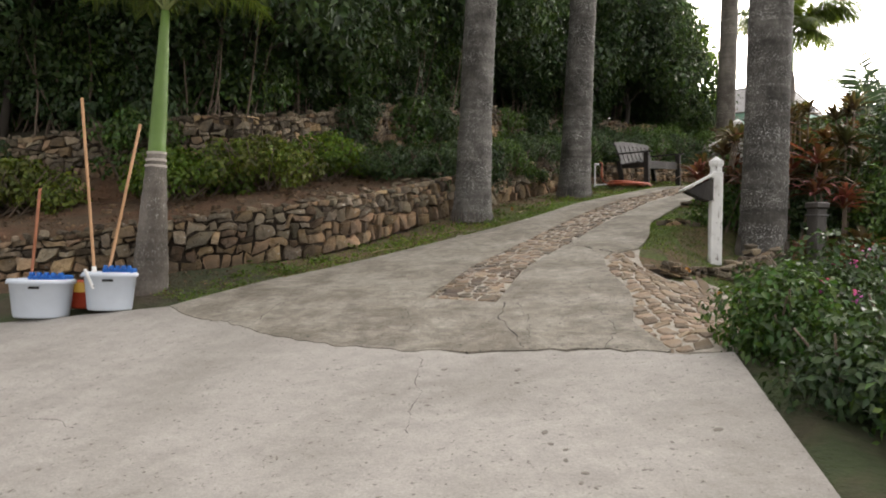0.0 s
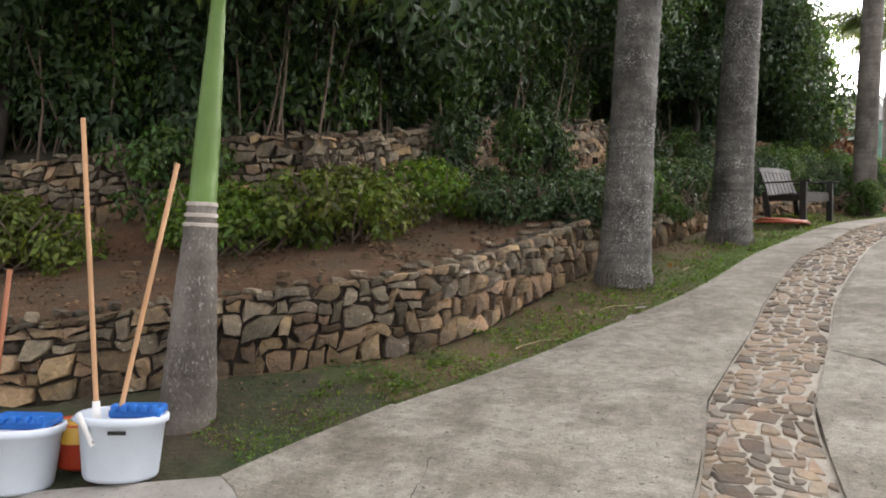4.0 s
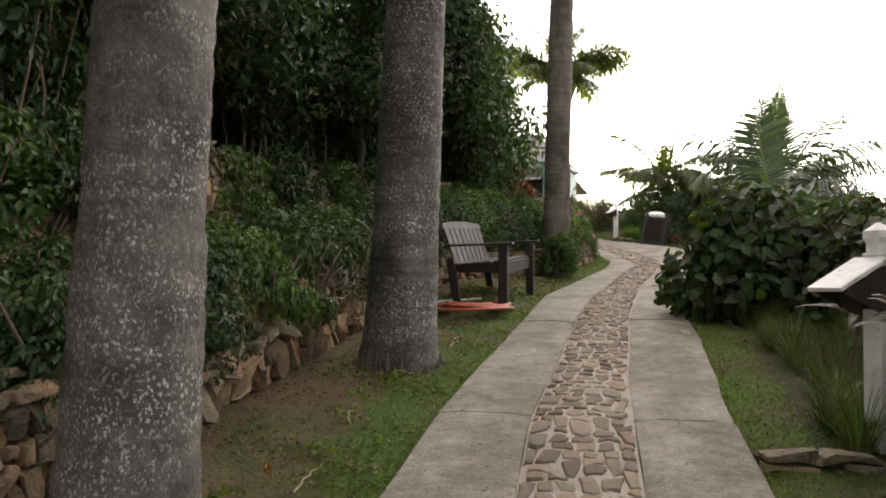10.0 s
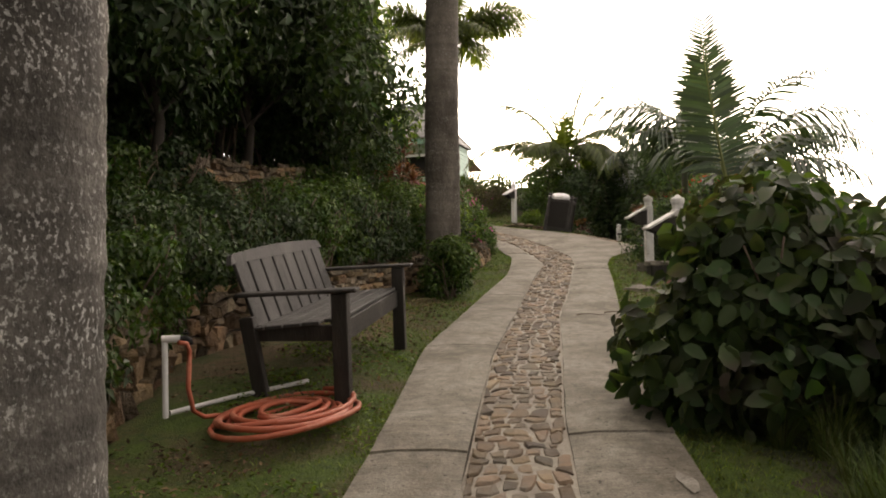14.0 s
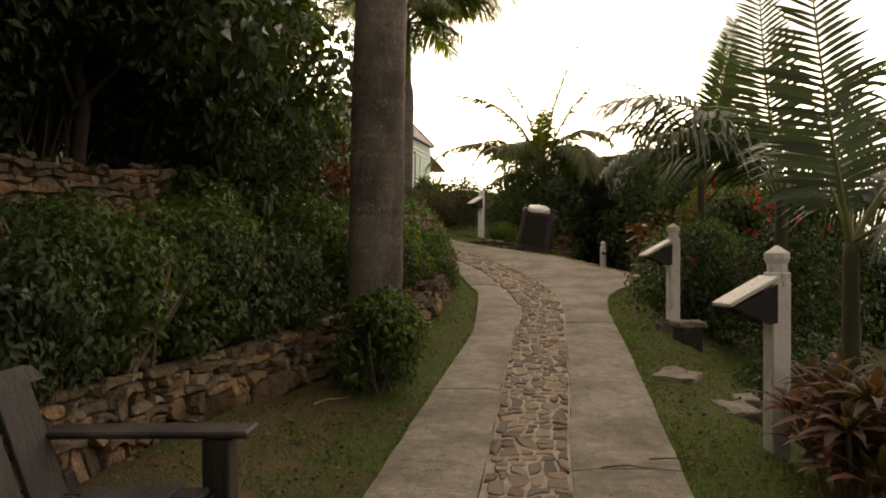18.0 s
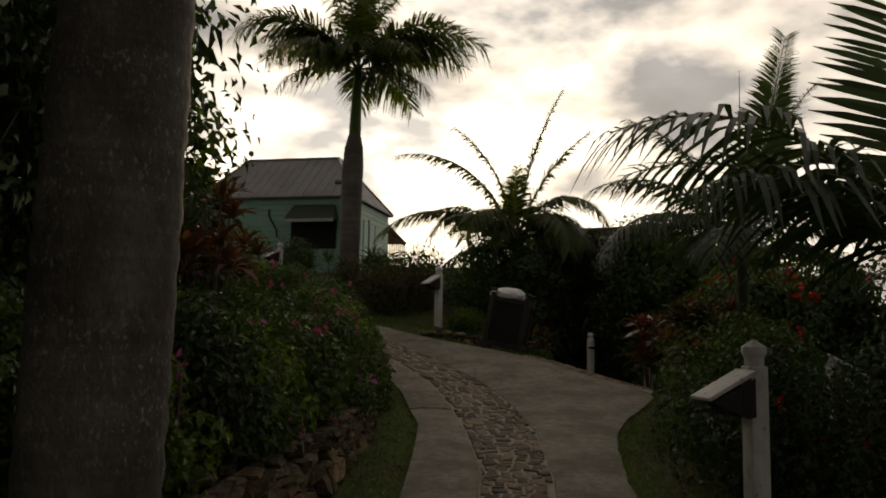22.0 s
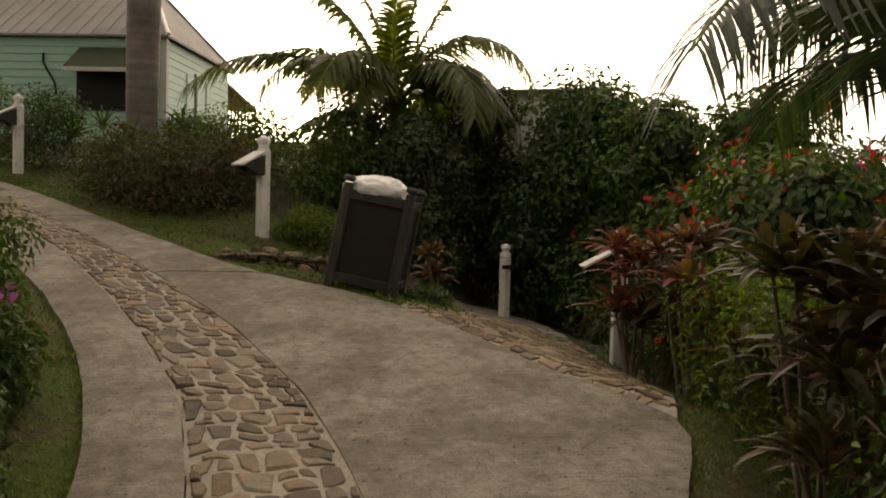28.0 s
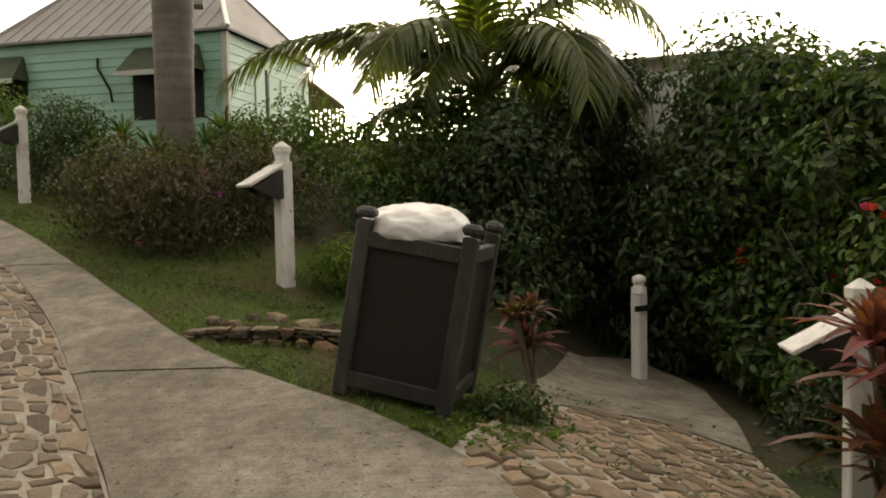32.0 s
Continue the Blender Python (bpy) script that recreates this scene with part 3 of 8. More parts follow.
def foliage(name, lumps, n, size, width, mat, rng, droop_bias=0.5, inner=0.25):
    """Leaves over a heap of lumps (x, y, z, rx, rz)."""
    lumps = np.array(lumps, float)
    w = lumps[:, 3] * (lumps[:, 3] + lumps[:, 4])
    pick = rng.choice(len(lumps), n, p=w / w.sum())
    c = lumps[pick]
    d = unit(rng.normal(size=(n, 3)))
    r = np.where(rng.random(n) < inner, rng.uniform(0.3, 0.8, n), rng.uniform(0.82, 1.12, n))
    P = c[:, :3] + d * r[:, None] * np.stack([c[:, 3], c[:, 3], c[:, 4]], 1)
    N = unit(d + rng.normal(size=(n, 3)) * 0.45 + np.array([0, 0, 0.35]))
    D = unit(np.cross(N, rng.normal(size=(n, 3))) + 0.35 * d + np.array([0, 0, -droop_bias]))
    return leaves(name, P, D, N, size * rng.uniform(0.6, 1.25, n), width, mat, full=mat is M_LEAF_CROTON)


def heap(rng, rx, ry, h, count, low=0.15, size=0.42):
    """Lumps that make an uneven shrub of half-widths rx, ry and height h, round the origin."""
    out = []
    for _ in range(count):
        a, q, e = rng.uniform(0, 2 * math.pi), math.sqrt(rng.random()), rng.random()
        z = low + (1 - low) * e
        k = math.sqrt(max(0.05, 1 - max(0, (z - 0.35) / 0.65) ** 2))
        s = size * rng.uniform(0.65, 1.2)
        r0 = s * min(rx, ry)
        out.append((q * (rx - 0.55 * r0) * k * math.cos(a), q * (ry - 0.55 * r0) * k * math.sin(a), h * z - 0.4 * r0 * z, r0, r0 * 0.8))
    return out


def stems(rng, rx, ry, h, count, thick=0.014):
    out = []
    for _ in range(count):
        a, b = rng.uniform(0, 2 * math.pi), rng.uniform(0, 2 * math.pi)
        p0 = np.array([0.25 * rx * math.cos(a), 0.25 * ry * math.sin(a), -0.05])
        p1 = np.array([0.75 * rx * math.cos(b), 0.75 * ry * math.sin(b), h * rng.uniform(0.55, 0.9)])
        mid = (p0 + p1) / 2 + rng.normal(size=3) * 0.08 * h
        ts = np.linspace(0, 1, 6)[:, None]
        path = (1 - ts) ** 2 * p0 + 2 * ts * (1 - ts) * mid + ts ** 2 * p1
        out.append((path, np.linspace(thick, thick * 0.4, 6)))
    return out


def shrub(name, x, y, rx, ry, h, n, size, mat, seed, label, category="shrub", group="", rz=0.0, width=0.5, lumps=26, low=0.15, lump=0.42, stem_count=9, flowers=None, z=None, droop=0.5):
    rng = np.random.RandomState(seed)
    e = empty(name, x, y, ground_at(x, y) - 0.02 if z is None else z, label, category, group, rz=rz)
    hp = heap(rng, rx, ry, h, lumps, low, lump)
    part("foliage", foliage("foliage", hp, n, size, width, mat, rng, droop), mat, e)["kind"] = "stuff"
    if h > 1.9:
        # inner leaves always take the dark green: shade inside the bush as colour
        part("inner_foliage", foliage("inner_foliage", [(a, b, c, d * 0.6, f * 0.6) for a, b, c, d, f in hp], int(n * 0.28), size * 1.35, 0.55, M_LEAF_DARK, rng, droop), M_LEAF_DARK, e, "inner leaves of the bush, coloured dark for shade")["kind"] = "stuff"
    part("stem", tubes("stem", stems(rng, rx, ry, h, stem_count), M_STEM), M_STEM, e)["kind"] = "stuff"
    if flowers:
        fm, count, fs = flowers
        k = np.array(hp)[rng.randint(0, len(hp), count)]
        d = unit(rng.normal(size=(count, 3)) + np.array([-0.2, -0.4, 0.7]))
        c = k[:, :3] + d * np.stack([k[:, 3], k[:, 3], k[:, 4]], 1) * 1.08
        P = np.repeat(c, 7, 0) + rng.normal(size=(count * 7, 3)) * fs * 0.5
        D = unit(rng.normal(size=P.shape))
        N = unit(rng.normal(size=P.shape))
        part("flower_cluster", leaves("flower_cluster", P, D, N, fs * rng.uniform(0.7, 1.2, len(P)), 0.8, fm), fm, e)["kind"] = "stuff"
    return e


def frond_mesh(name, length, arch, leaflets, leaf_len, mat, seed, droop=0.6, plumose=0.25, leaf_w=0.035, flat=0.0, ahead=(0.45, 0.5), bare=0.13):
    """A feather palm leaf along +X from the origin, arching up and then down, with leaflets on both sides."""
    rng = np.random.RandomState(seed)
    t = np.linspace(0, 1, 24)
    ang0, ang1 = radians(arch[0]), radians(arch[1])
    ang = ang0 + (ang1 - ang0) * t ** 1.3
    step = length / 23
    x = np.concatenate([[0], np.cumsum(np.cos(ang[:-1]) * step)])
    zz = np.concatenate([[0], np.cumsum(np.sin(ang[:-1]) * step)])
    spine = np.stack([x, 0.04 * np.sin(2.5 * t), zz], 1)
    v0, f0 = tube_arrays(spine, np.linspace(0.022, 0.004, 24) * max(0.6, length / 2), 5)
    V, F, M, off = [v0], [tuple(q) for q in f0], [1] * len(f0), len(v0)
    for i in range(leaflets):
        s = bare + (1 - bare) * (i + 0.5) / leaflets
        k = s * 23
        a = min(22, int(k))
        p = spine[a] + (spine[a + 1] - spine[a]) * (k - a)
        tan = unit(spine[a + 1] - spine[a])
        nrm = unit(np.cross(tan, [0, 1, 0])) * -1
        if nrm[2] < 0:
            nrm = -nrm
        for side in (-1, 1):
            ln = leaf_len * (0.45 + 0.55 * math.sin(math.pi * min(1, s * 0.95 + 0.12))) * rng.uniform(0.85, 1.1)
            tilt = rng.uniform(-plumose, plumose * 1.6) + flat
            d = unit(tan * (ahead[0] + ahead[1] * s) + np.array([0, side, 0]) * 0.9 + nrm * tilt)
            q0, w = p, leaf_w * ln / leaf_len
            wdir = unit(np.cross(d, nrm))
            pts = []
            for j, (tt, ww) in enumerate(((0, 0.5), (0.3, 1.0), (0.65, 0.85), (1.0, 0.08))):
                c = q0 + d * ln * tt + np.array([0, 0, -1]) * droop * ln * tt ** 2 * 0.7
                pts += [c + wdir * w * ww, c - wdir * w * ww]
            V.append(np.array(pts))
            for j in range(3):
                F.append((off + 2 * j, off + 2 * j + 1, off + 2 * j + 3, off + 2 * j + 2))
                M.append(0)
            off += 8
    me = mesh_from(name, np.concatenate(V), F, [mat, M_RACHIS])
    me.polygons.foreach_set("material_index", np.array(M, np.int32))
    return me


def trunk_mesh(name, profile, lean, mat, sides=20, ring=0.004, pitch=0.14, seed=0):
    """A ringed trunk: profile of (height, radius); lean moves the top by metres in x, y."""
    rng = np.random.RandomState(seed)
    hs, rs = zip(*profile)
    z = np.arange(0, hs[-1] + 0.01, pitch / 2)
    r = np.interp(z, hs, rs)
    r = r + ring * np.where(np.arange(len(z)) % 2 == 0, 1, -0.6) * rng.uniform(0.4, 1.3, len(z))
    cx, cy = lean[0] * (z / hs[-1]) ** 1.2, lean[1] * (z / hs[-1]) ** 1.2
    V, F = [], []
    for i in range(len(z)):
        for k in range(sides):
            a = 2 * math.pi * k / sides
            q = r[i] * (1 + 0.03 * math.sin(3 * a + z[i] * 0.7 + seed) + 0.016 * math.sin(a + z[i] * 2.3) + 0.012 * math.sin(5 * a - z[i] * 1.7) + rng.uniform(-0.014, 0.014))
            V.append((cx[i] + q * math.cos(a), cy[i] + q * math.sin(a), z[i]))
    for i in range(len(z) - 1):
        for k in range(sides):
            n = (k + 1) % sides
            F.append((i * sides + k, i * sides + n, (i + 1) * sides + n, (i + 1) * sides + k))
    F.append(tuple(range((len(z) - 1) * sides, len(z) * sides)))
    return mesh_from(name, V, F, mat, True)


FRONDS = [frond_mesh("frond", 2.5, (50, -38), 96, 0.66, M_FROND, 1, 0.75, 0.5, 0.021), frond_mesh("frond", 2.3, (22, -45), 90, 0.64, M_FROND, 2, 0.8, 0.5, 0.021),
          frond_mesh("frond", 2.2, (0, -58), 84, 0.6, M_FROND, 3, 0.85, 0.5, 0.021), frond_mesh("frond", 3.2, (42, -38), 135, 0.82, M_FROND, 4, 0.95, 0.55, 0.023),
          frond_mesh("frond", 2.9, (82, 28), 110, 0.66, M_FROND, 6, 0.6, 0.5, 0.021)]


def royal_palm(x, y, profile, lean, seed, label, shaft=(0.7, 0.11), crown=True, scale=1.0, z=None, scars=(), kinds=(0, 2, 1, 2), plan=None, roots=False, bark=None):
    z0 = ground_at(x, y) - 0.05 if z is None else z
    e = empty("royal_palm", x, y, z0, label, "palm tree", "royal palms along the drive")
    part("trunk", trunk_mesh("trunk", profile, lean, bark or M_BARK, seed=seed, sides=24), None, e)
    top = np.array([lean[0], lean[1], profile[-1][0]])
    r0 = profile[-1][1]
    for h, q in scars:
        k = h / profile[-1][0]
        c = np.array([lean[0] * k ** 1.2, lean[1] * k ** 1.2, h])
        part("leaf_scar", tube("leaf_scar", [c, c + [0, 0, 0.012], c + [0, 0, 0.024]], [q, q + 0.004, q], M_RING, 20), M_RING, e)
    if roots:
        rr = np.random.RandomState(seed + 9)
        hairs = []
        for i in range(120):
            a, q0 = rr.uniform(0, 6.283), profile[0][1]
            zz = 0.03 + 0.24 * rr.random() ** 1.7 * (0.6 + 0.5 * math.sin(2 * a + seed))
            c, s = math.cos(a), math.sin(a)
            r1 = np.interp(zz, [p[0] for p in profile], [p[1] for p in profile])
            r2 = q0 * rr.uniform(0.97, 1.1)
            hairs.append(([(c * r1 * 0.99, s * r1 * 0.99, zz), (c * (r1 * 0.45 + r2 * 0.55), s * (r1 * 0.45 + r2 * 0.55), zz * 0.5), (c * r2, s * r2, -0.06)], [0.004, 0.008, 0.007]))
        part("root_mat", tubes("root_mat", hairs, M_ROOT, 5), M_ROOT, e, "ragged mat of grey aerial roots at the foot")["kind"] = "stuff"
    if shaft:
        hs, rs = shaft
        zz = np.linspace(-0.02, hs, 7)
        dirn = np.array([lean[0], lean[1], 0]) / profile[-1][0] * 1.2
        path = np.array([top + np.array([dirn[0] * q, dirn[1] * q, q]) for q in zz])
        part("crownshaft", tube("crownshaft", path, np.interp(zz, [0, hs * 0.25, hs], [r0 * 1.0, r0 * 0.95, rs * 0.82]), M_GREENSHAFT, 16), M_GREENSHAFT, e, "smooth green crownshaft")
        top = path[-1]
    if crown:
        rng = np.random.RandomState(seed + 50)
        for i, (turn, kind, size) in enumerate(plan or [(i * 137.5 + rng.uniform(-12, 12), kinds[(i + i // 5) % len(kinds)], 1.0) for i in range(18)]):
            f = part("frond", FRONDS[kind], None, e)
            s = scale * size * rng.uniform(0.9, 1.08)
            f.matrix_basis = pose(*top, rng.uniform(-12, 12), 0, turn) @ Matrix.Diagonal((s, s, s, 1))
    return e


# ---- ground ----
def axis(lo, hi, step, far):
    a = list(np.arange(lo, hi + step / 2, step))
    s, v = step, hi
    while v < far:
        s *= 1.35
        v += s
        a.append(v)
    s, v = step, lo
    while v > -far:
        s *= 1.35
        v -= s
        a.insert(0, v)
    return np.array(a)


xs, ys = axis(-9, 22, 0.17, 420), axis(1, 41, 0.17, 420)
GX, GY = np.meshgrid(xs, ys, indexing="ij")
GH = height(GX, GY)
far = np.maximum(np.hypot(GX - 6, GY - 18) - 45, 0)
GH = GH - np.minimum(far * 0.12, 9)
nx, ny = len(xs), len(ys)
idx = np.arange(nx * ny).reshape(nx, ny)
quads = np.stack([idx[:-1, :-1], idx[1:, :-1], idx[1:, 1:], idx[:-1, 1:]], -1).reshape(-1, 4)
qx, qy = (GX[:-1, :-1] + 0.085).ravel(), (GY[:-1, :-1] + 0.085).ravel()
qdl, qdr = to_line(qx, qy, LEFT_LINE)[0], to_line(qx, qy, RIGHT_LINE)[0]
qup = inside(qx, qy, TERRACE_POLY)
M_SOIL = material("red_brown_soil", (0.135, 0.074, 0.042), 0.95, 0.3, 8.0, 0.8, 25.0, (0.11, 0.075, 0.045), 0.5, 1.6, (0.3, 0.2, 0.13), 35.0, 0.68, bump_far=0.05)
M_LAWN = material("short_lawn", (0.075, 0.118, 0.02), 0.95, 0.4, 16.0, 0.8, 70.0, (0.11, 0.085, 0.045), 0.55, 1.3, (0.045, 0.075, 0.02), 30.0, 0.6, bump_far=0.04)
M_VERGE = material("worn_verge", (0.14, 0.096, 0.052), 0.95, 0.3, 9.0, 0.8, 45.0, (0.075, 0.09, 0.03), 0.52, 1.6, (0.06, 0.085, 0.025), 26.0, 0.6, bump_far=0.04)
# M_LITTER: leaf litter whose brown also carries the shade under the plants
M_LITTER = material("shade_darkened_leaf_litter", (0.06, 0.05, 0.03), 0.95, 0.4, 7.0, 0.8, 20.0, (0.04, 0.055, 0.02), 0.5, 1.5, bump_far=0.05)
ground = tagged(new("ground", mesh_from("ground", np.stack([GX, GY, GH], -1).reshape(-1, 3), quads, [M_SOIL, M_LAWN, M_LITTER, M_VERGE], True)), "sloping garden ground with soil banks and mown grass verges", "ground", kind="structure")
qdw = to_line(qx, qy, WALL_LINE[::3])[0]
def ground_many(x, y):
    """Height of the ground mesh itself."""
    x, y = np.asarray(x, float), np.asarray(y, float)
    i, j = np.clip(np.searchsorted(xs, x) - 1, 0, nx - 2), np.clip(np.searchsorted(ys, y) - 1, 0, ny - 2)
    a, b = (x - xs[i]) / (xs[i + 1] - xs[i]), (y - ys[j]) / (ys[j + 1] - ys[j])
    return (1 - a) * (1 - b) * GH[i, j] + a * (1 - b) * GH[i + 1, j] + a * b * GH[i + 1, j + 1] + (1 - a) * b * GH[i, j + 1]


def ground_at(x, y):
    return float(ground_many(x, y))


# right of the drive at y 10.9 to 15.2, litter's low albedo paints shade
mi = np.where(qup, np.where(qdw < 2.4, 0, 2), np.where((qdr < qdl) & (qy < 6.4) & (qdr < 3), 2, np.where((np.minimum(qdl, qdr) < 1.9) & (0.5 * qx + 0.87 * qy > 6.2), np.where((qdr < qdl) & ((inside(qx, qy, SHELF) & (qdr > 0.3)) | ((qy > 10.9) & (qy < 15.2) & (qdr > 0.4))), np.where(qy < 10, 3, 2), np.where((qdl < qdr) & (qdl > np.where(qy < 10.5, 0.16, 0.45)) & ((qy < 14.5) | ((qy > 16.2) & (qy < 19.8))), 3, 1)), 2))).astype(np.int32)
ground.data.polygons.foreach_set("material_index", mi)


# ---- drive: slabs, cobbled strip, aprons ----
drive = empty("drive", 4, 14, 0, "steep concrete drive with a cobbled strip along its middle", "drive", kind="structure")


def slab(name, a, b, s0, s1, mat, lift, cols=4, label="", gap=0.012, skew=None):
    """A cast slab between two edge curves from station s0 to s1; skew moves the first edge's station across the slab."""
    n = max(3, int((s1 - s0) / 0.25))
    V, F = [], []
    ss = np.linspace(s0 + gap, s1 - gap, n)
    rng = np.random.RandomState(int(s0 * 100) + int(lift * 1000))
    for s in ss:
        for c in range(cols + 1):
            k = c / cols
            q = s1 - (s1 - s) * (s1 - s0 - skew(k)) / (s1 - s0) if skew else s
            (x0, y0), (x1, y1) = a(q), b(q)
            x, y = x0 + (x1 - x0) * k, y0 + (y1 - y0) * k
            if c in (0, cols):
                x, y = x + rng.uniform(-0.007, 0.007), y + rng.uniform(-0.007, 0.007)
            z = float(g(x, y)) + lift - (0.012 if c in (0, cols) else 0)
            V.append((x - 4, y - 14, z))
    w = cols + 1
    for i in range(n - 1):
        for c in range(cols):
            F.append((i * w + c, i * w + c + 1, (i + 1) * w + c + 1, (i + 1) * w + c))
    rim = [i * w for i in range(n)] + [(n - 1) * w + c for c in range(1, w)] + [i * w + cols for i in range(n - 2, -1, -1)] + [c for c in range(cols - 1, 0, -1)]
    m = len(V)
    V += [(V[i][0], V[i][1], V[i][2] - 0.14) for i in rim]
    for i in range(len(rim)):
        j = (i + 1) % len(rim)
        F.append((rim[i], rim[j], m + j, m + i))
    return part(name, mesh_from(name, V, F, mat), mat, drive, label)


def poly_slab(name, outline, mat, lift, label="", parent=None, thick=0.14, grid=0.3, top=None):
    """A cast slab of any outline, dished to the drive's slope."""
    o = np.array(outline, float)
    bm = bmesh.new()
    rim = []
    for a, b in zip(o, np.roll(o, -1, axis=0)):
        rim += [a + (b - a) * k for k in np.arange(0, 1, 1 / max(1, int(np.linalg.norm(b - a) / 0.25)))[:max(1, int(np.linalg.norm(b - a) / 0.25))]]
    ring = [bm.verts.new((p[0], p[1], 0)) for p in rim]
    for tri in geometry.tessellate_polygon([[Vector((p[0], p[1], 0)) for p in rim]]):
        bm.faces.new([ring[i] for i in tri])
    for _ in range(3):
        es = [e for e in bm.edges if e.calc_length() > grid]
        if es:
            bmesh.ops.subdivide_edges(bm, edges=es, cuts=1)
            bmesh.ops.triangulate(bm, faces=bm.faces[:])
    r = bmesh.ops.extrude_face_region(bm, geom=bm.faces[:])
    low = {v for v in r["geom"] if isinstance(v, bmesh.types.BMVert)}
    for v in bm.verts:
        z = float(g(v.co.x, v.co.y)) + lift if top is None else top(v.co.x, v.co.y) + lift
        v.co = Vector((v.co.x - (4 if parent is None else 0), v.co.y - (14 if parent is None else 0), z - (thick if v in low else 0)))
    return part(name, bm, mat, drive if parent is None else parent, label)


JOINTS_L = [5.95, 11.6, 14.5, 17.15, 20.3, 23.2, 27.0, 30.6, 33.5, 36.6]
JOINTS_R = [11.6, 14.75, 18.6, 23.3]

def slant(k):
    """Line of the slanting crack across the first slab."""
    return -0.38 * k + 0.035 * math.sin(9 * k) * (1 - k) + 0.02 * math.sin(23 * k)


slab("slab", STRIP_R, EDGE_R, 7.95, 11.6, M_CONCRETE, 0.002, 12, "", 0.01, slant)
rng = np.random.RandomState(4)
for s0, s1 in zip(JOINTS_L[:-1], JOINTS_L[1:]):
    slab("slab", EDGE_L, STRIP_L, s0, s1, M_CONCRETE, 0.0 + rng.uniform(-0.004, 0.004))
for s0, s1 in zip(JOINTS_R[:-1], JOINTS_R[1:]):
    slab("slab", STRIP_R, EDGE_R, s0, s1, M_CONCRETE, 0.0 + rng.uniform(-0.004, 0.004))
for s0, s1 in ((23.3, 31.2), (31.2, 33.6), (33.6, 37.2)):
    slab("slab", STRIP_R, EDGE_R, s0, s1, M_CONCRETE, 0.0, 8)
slab("strip_bed", STRIP_L, STRIP_R, 5.5, 36.6, M_MORTAR, -0.008, 4, "mortar bed of the cobbled strip", 0.0)
_C = [(-2.42, 6.93), (-2.1, 6.5), (-1.62, 6.1), (-1.35, 5.78), (-0.9, 5.4), (-0.37, 5.1), (0.14, 4.92), (0.5, 4.85), (0.86, 4.78), (1.15, 4.68), (1.42, 4.55)]
_j = np.random.RandomState(9)
CRACK = [(float(x), float(y + _j.uniform(-0.034, 0.034))) for x, y in dense(_C, 0.085)]
CRACK[0], CRACK[-1] = _C[0], _C[-1]
near = [(x, y - 0.002 - (0.012 + 0.016 * (0.5 + math.sin(9 * x) * 0.5)) * (x > 0.05)) for x, y in CRACK]
poly_slab("slab", near + [(1.69, 4.5), (1.47, 2.85), (1.3, 1), (1.0, -6), (-9, -6), (-9, 6.75), (-3.9, 6.85)], M_PAD, 0.0, "broad pale parking slab with fine cracks", grid=0.8)
far_edge = [(x, y + 0.003) for x, y in CRACK]
poly_slab("slab", far_edge[:-1] + [(1.36, 4.62), (1.292, 5.26)] + [EDGE_R(s) for s in (5.7, 6.05, 6.4, 6.73, 7.0, 7.3)] + [tuple(np.array(STRIP_R(7.945 + slant(k))) * (1 - k) + np.array(EDGE_R(7.945 + slant(k))) * k) for k in np.linspace(1, 0, 11)] + [STRIP_R(7.3), STRIP_R(6.87), STRIP_R(6.2), STRIP_R(5.5), STRIP_L(5.5), STRIP_L(5.98), EDGE_L(5.98), EDGE_L(5.3)], M_CONCRETE, 0.004, "patched concrete where the drive begins")


# ---- stone pieces ----
def stone_mesh(name, mat, seed, flat=0.5, rough=0.22, subdiv=1):
    """One irregular stone about a unit across."""
    rng = np.random.RandomState(seed)
    bm = bmesh.new()
    bmesh.ops.create_icosphere(bm, subdivisions=subdiv, radius=0.5)
    a = rng.normal(size=(5, 3))
    a = unit(a)
    cut = rng.uniform(0.30, 0.42, 5)
    for v in bm.verts:
        p = np.array(v.co)
        sgn = np.sign(p)
        p = sgn * np.abs(p / 0.5) ** 0.42 * 0.46
        for n, c in zip(a, cut):
            d = p @ n
            if d > c:
                p = p - n * (d - c)
        p = p * (1 + rng.uniform(-rough, rough) * 0.4)
        v.co = Vector(p)
    me = bpy.data.meshes.new(name)
    bm.to_mesh(me)
    bm.free()
    me.materials.append(mat)
    return me


def cobble_mesh(name, mat, seed, sides=7):
    """A flat-topped paving stone of irregular outline, unit across and unit high."""
    rng = np.random.RandomState(seed)
    ang = np.sort((np.arange(sides) + rng.uniform(-0.33, 0.33, sides)) * 2 * math.pi / sides)
    rad = rng.uniform(0.40, 0.55, sides)
    V = [(rad[i] * math.cos(ang[i]), rad[i] * math.sin(ang[i]), -0.5) for i in range(sides)]
    V += [(rad[i] * math.cos(ang[i]), rad[i] * math.sin(ang[i]), 0.22) for i in range(sides)]
    V += [(0.8 * rad[i] * math.cos(ang[i]), 0.8 * rad[i] * math.sin(ang[i]), 0.42 + rng.uniform(-0.1, 0.06)) for i in range(sides)]
    V.append((0, 0, 0.5))
    F = []
    for i in range(sides):
        j = (i + 1) % sides
        F += [(i, j, sides + j, sides + i), (sides + i, sides + j, 2 * sides + j, 2 * sides + i), (2 * sides + i, 2 * sides + j, 3 * sides)]
    return mesh_from(name, V, F, mat, False)


STONES = [stone_mesh("stone", M_WALLSTONE, 80 + i) for i in range(12)]


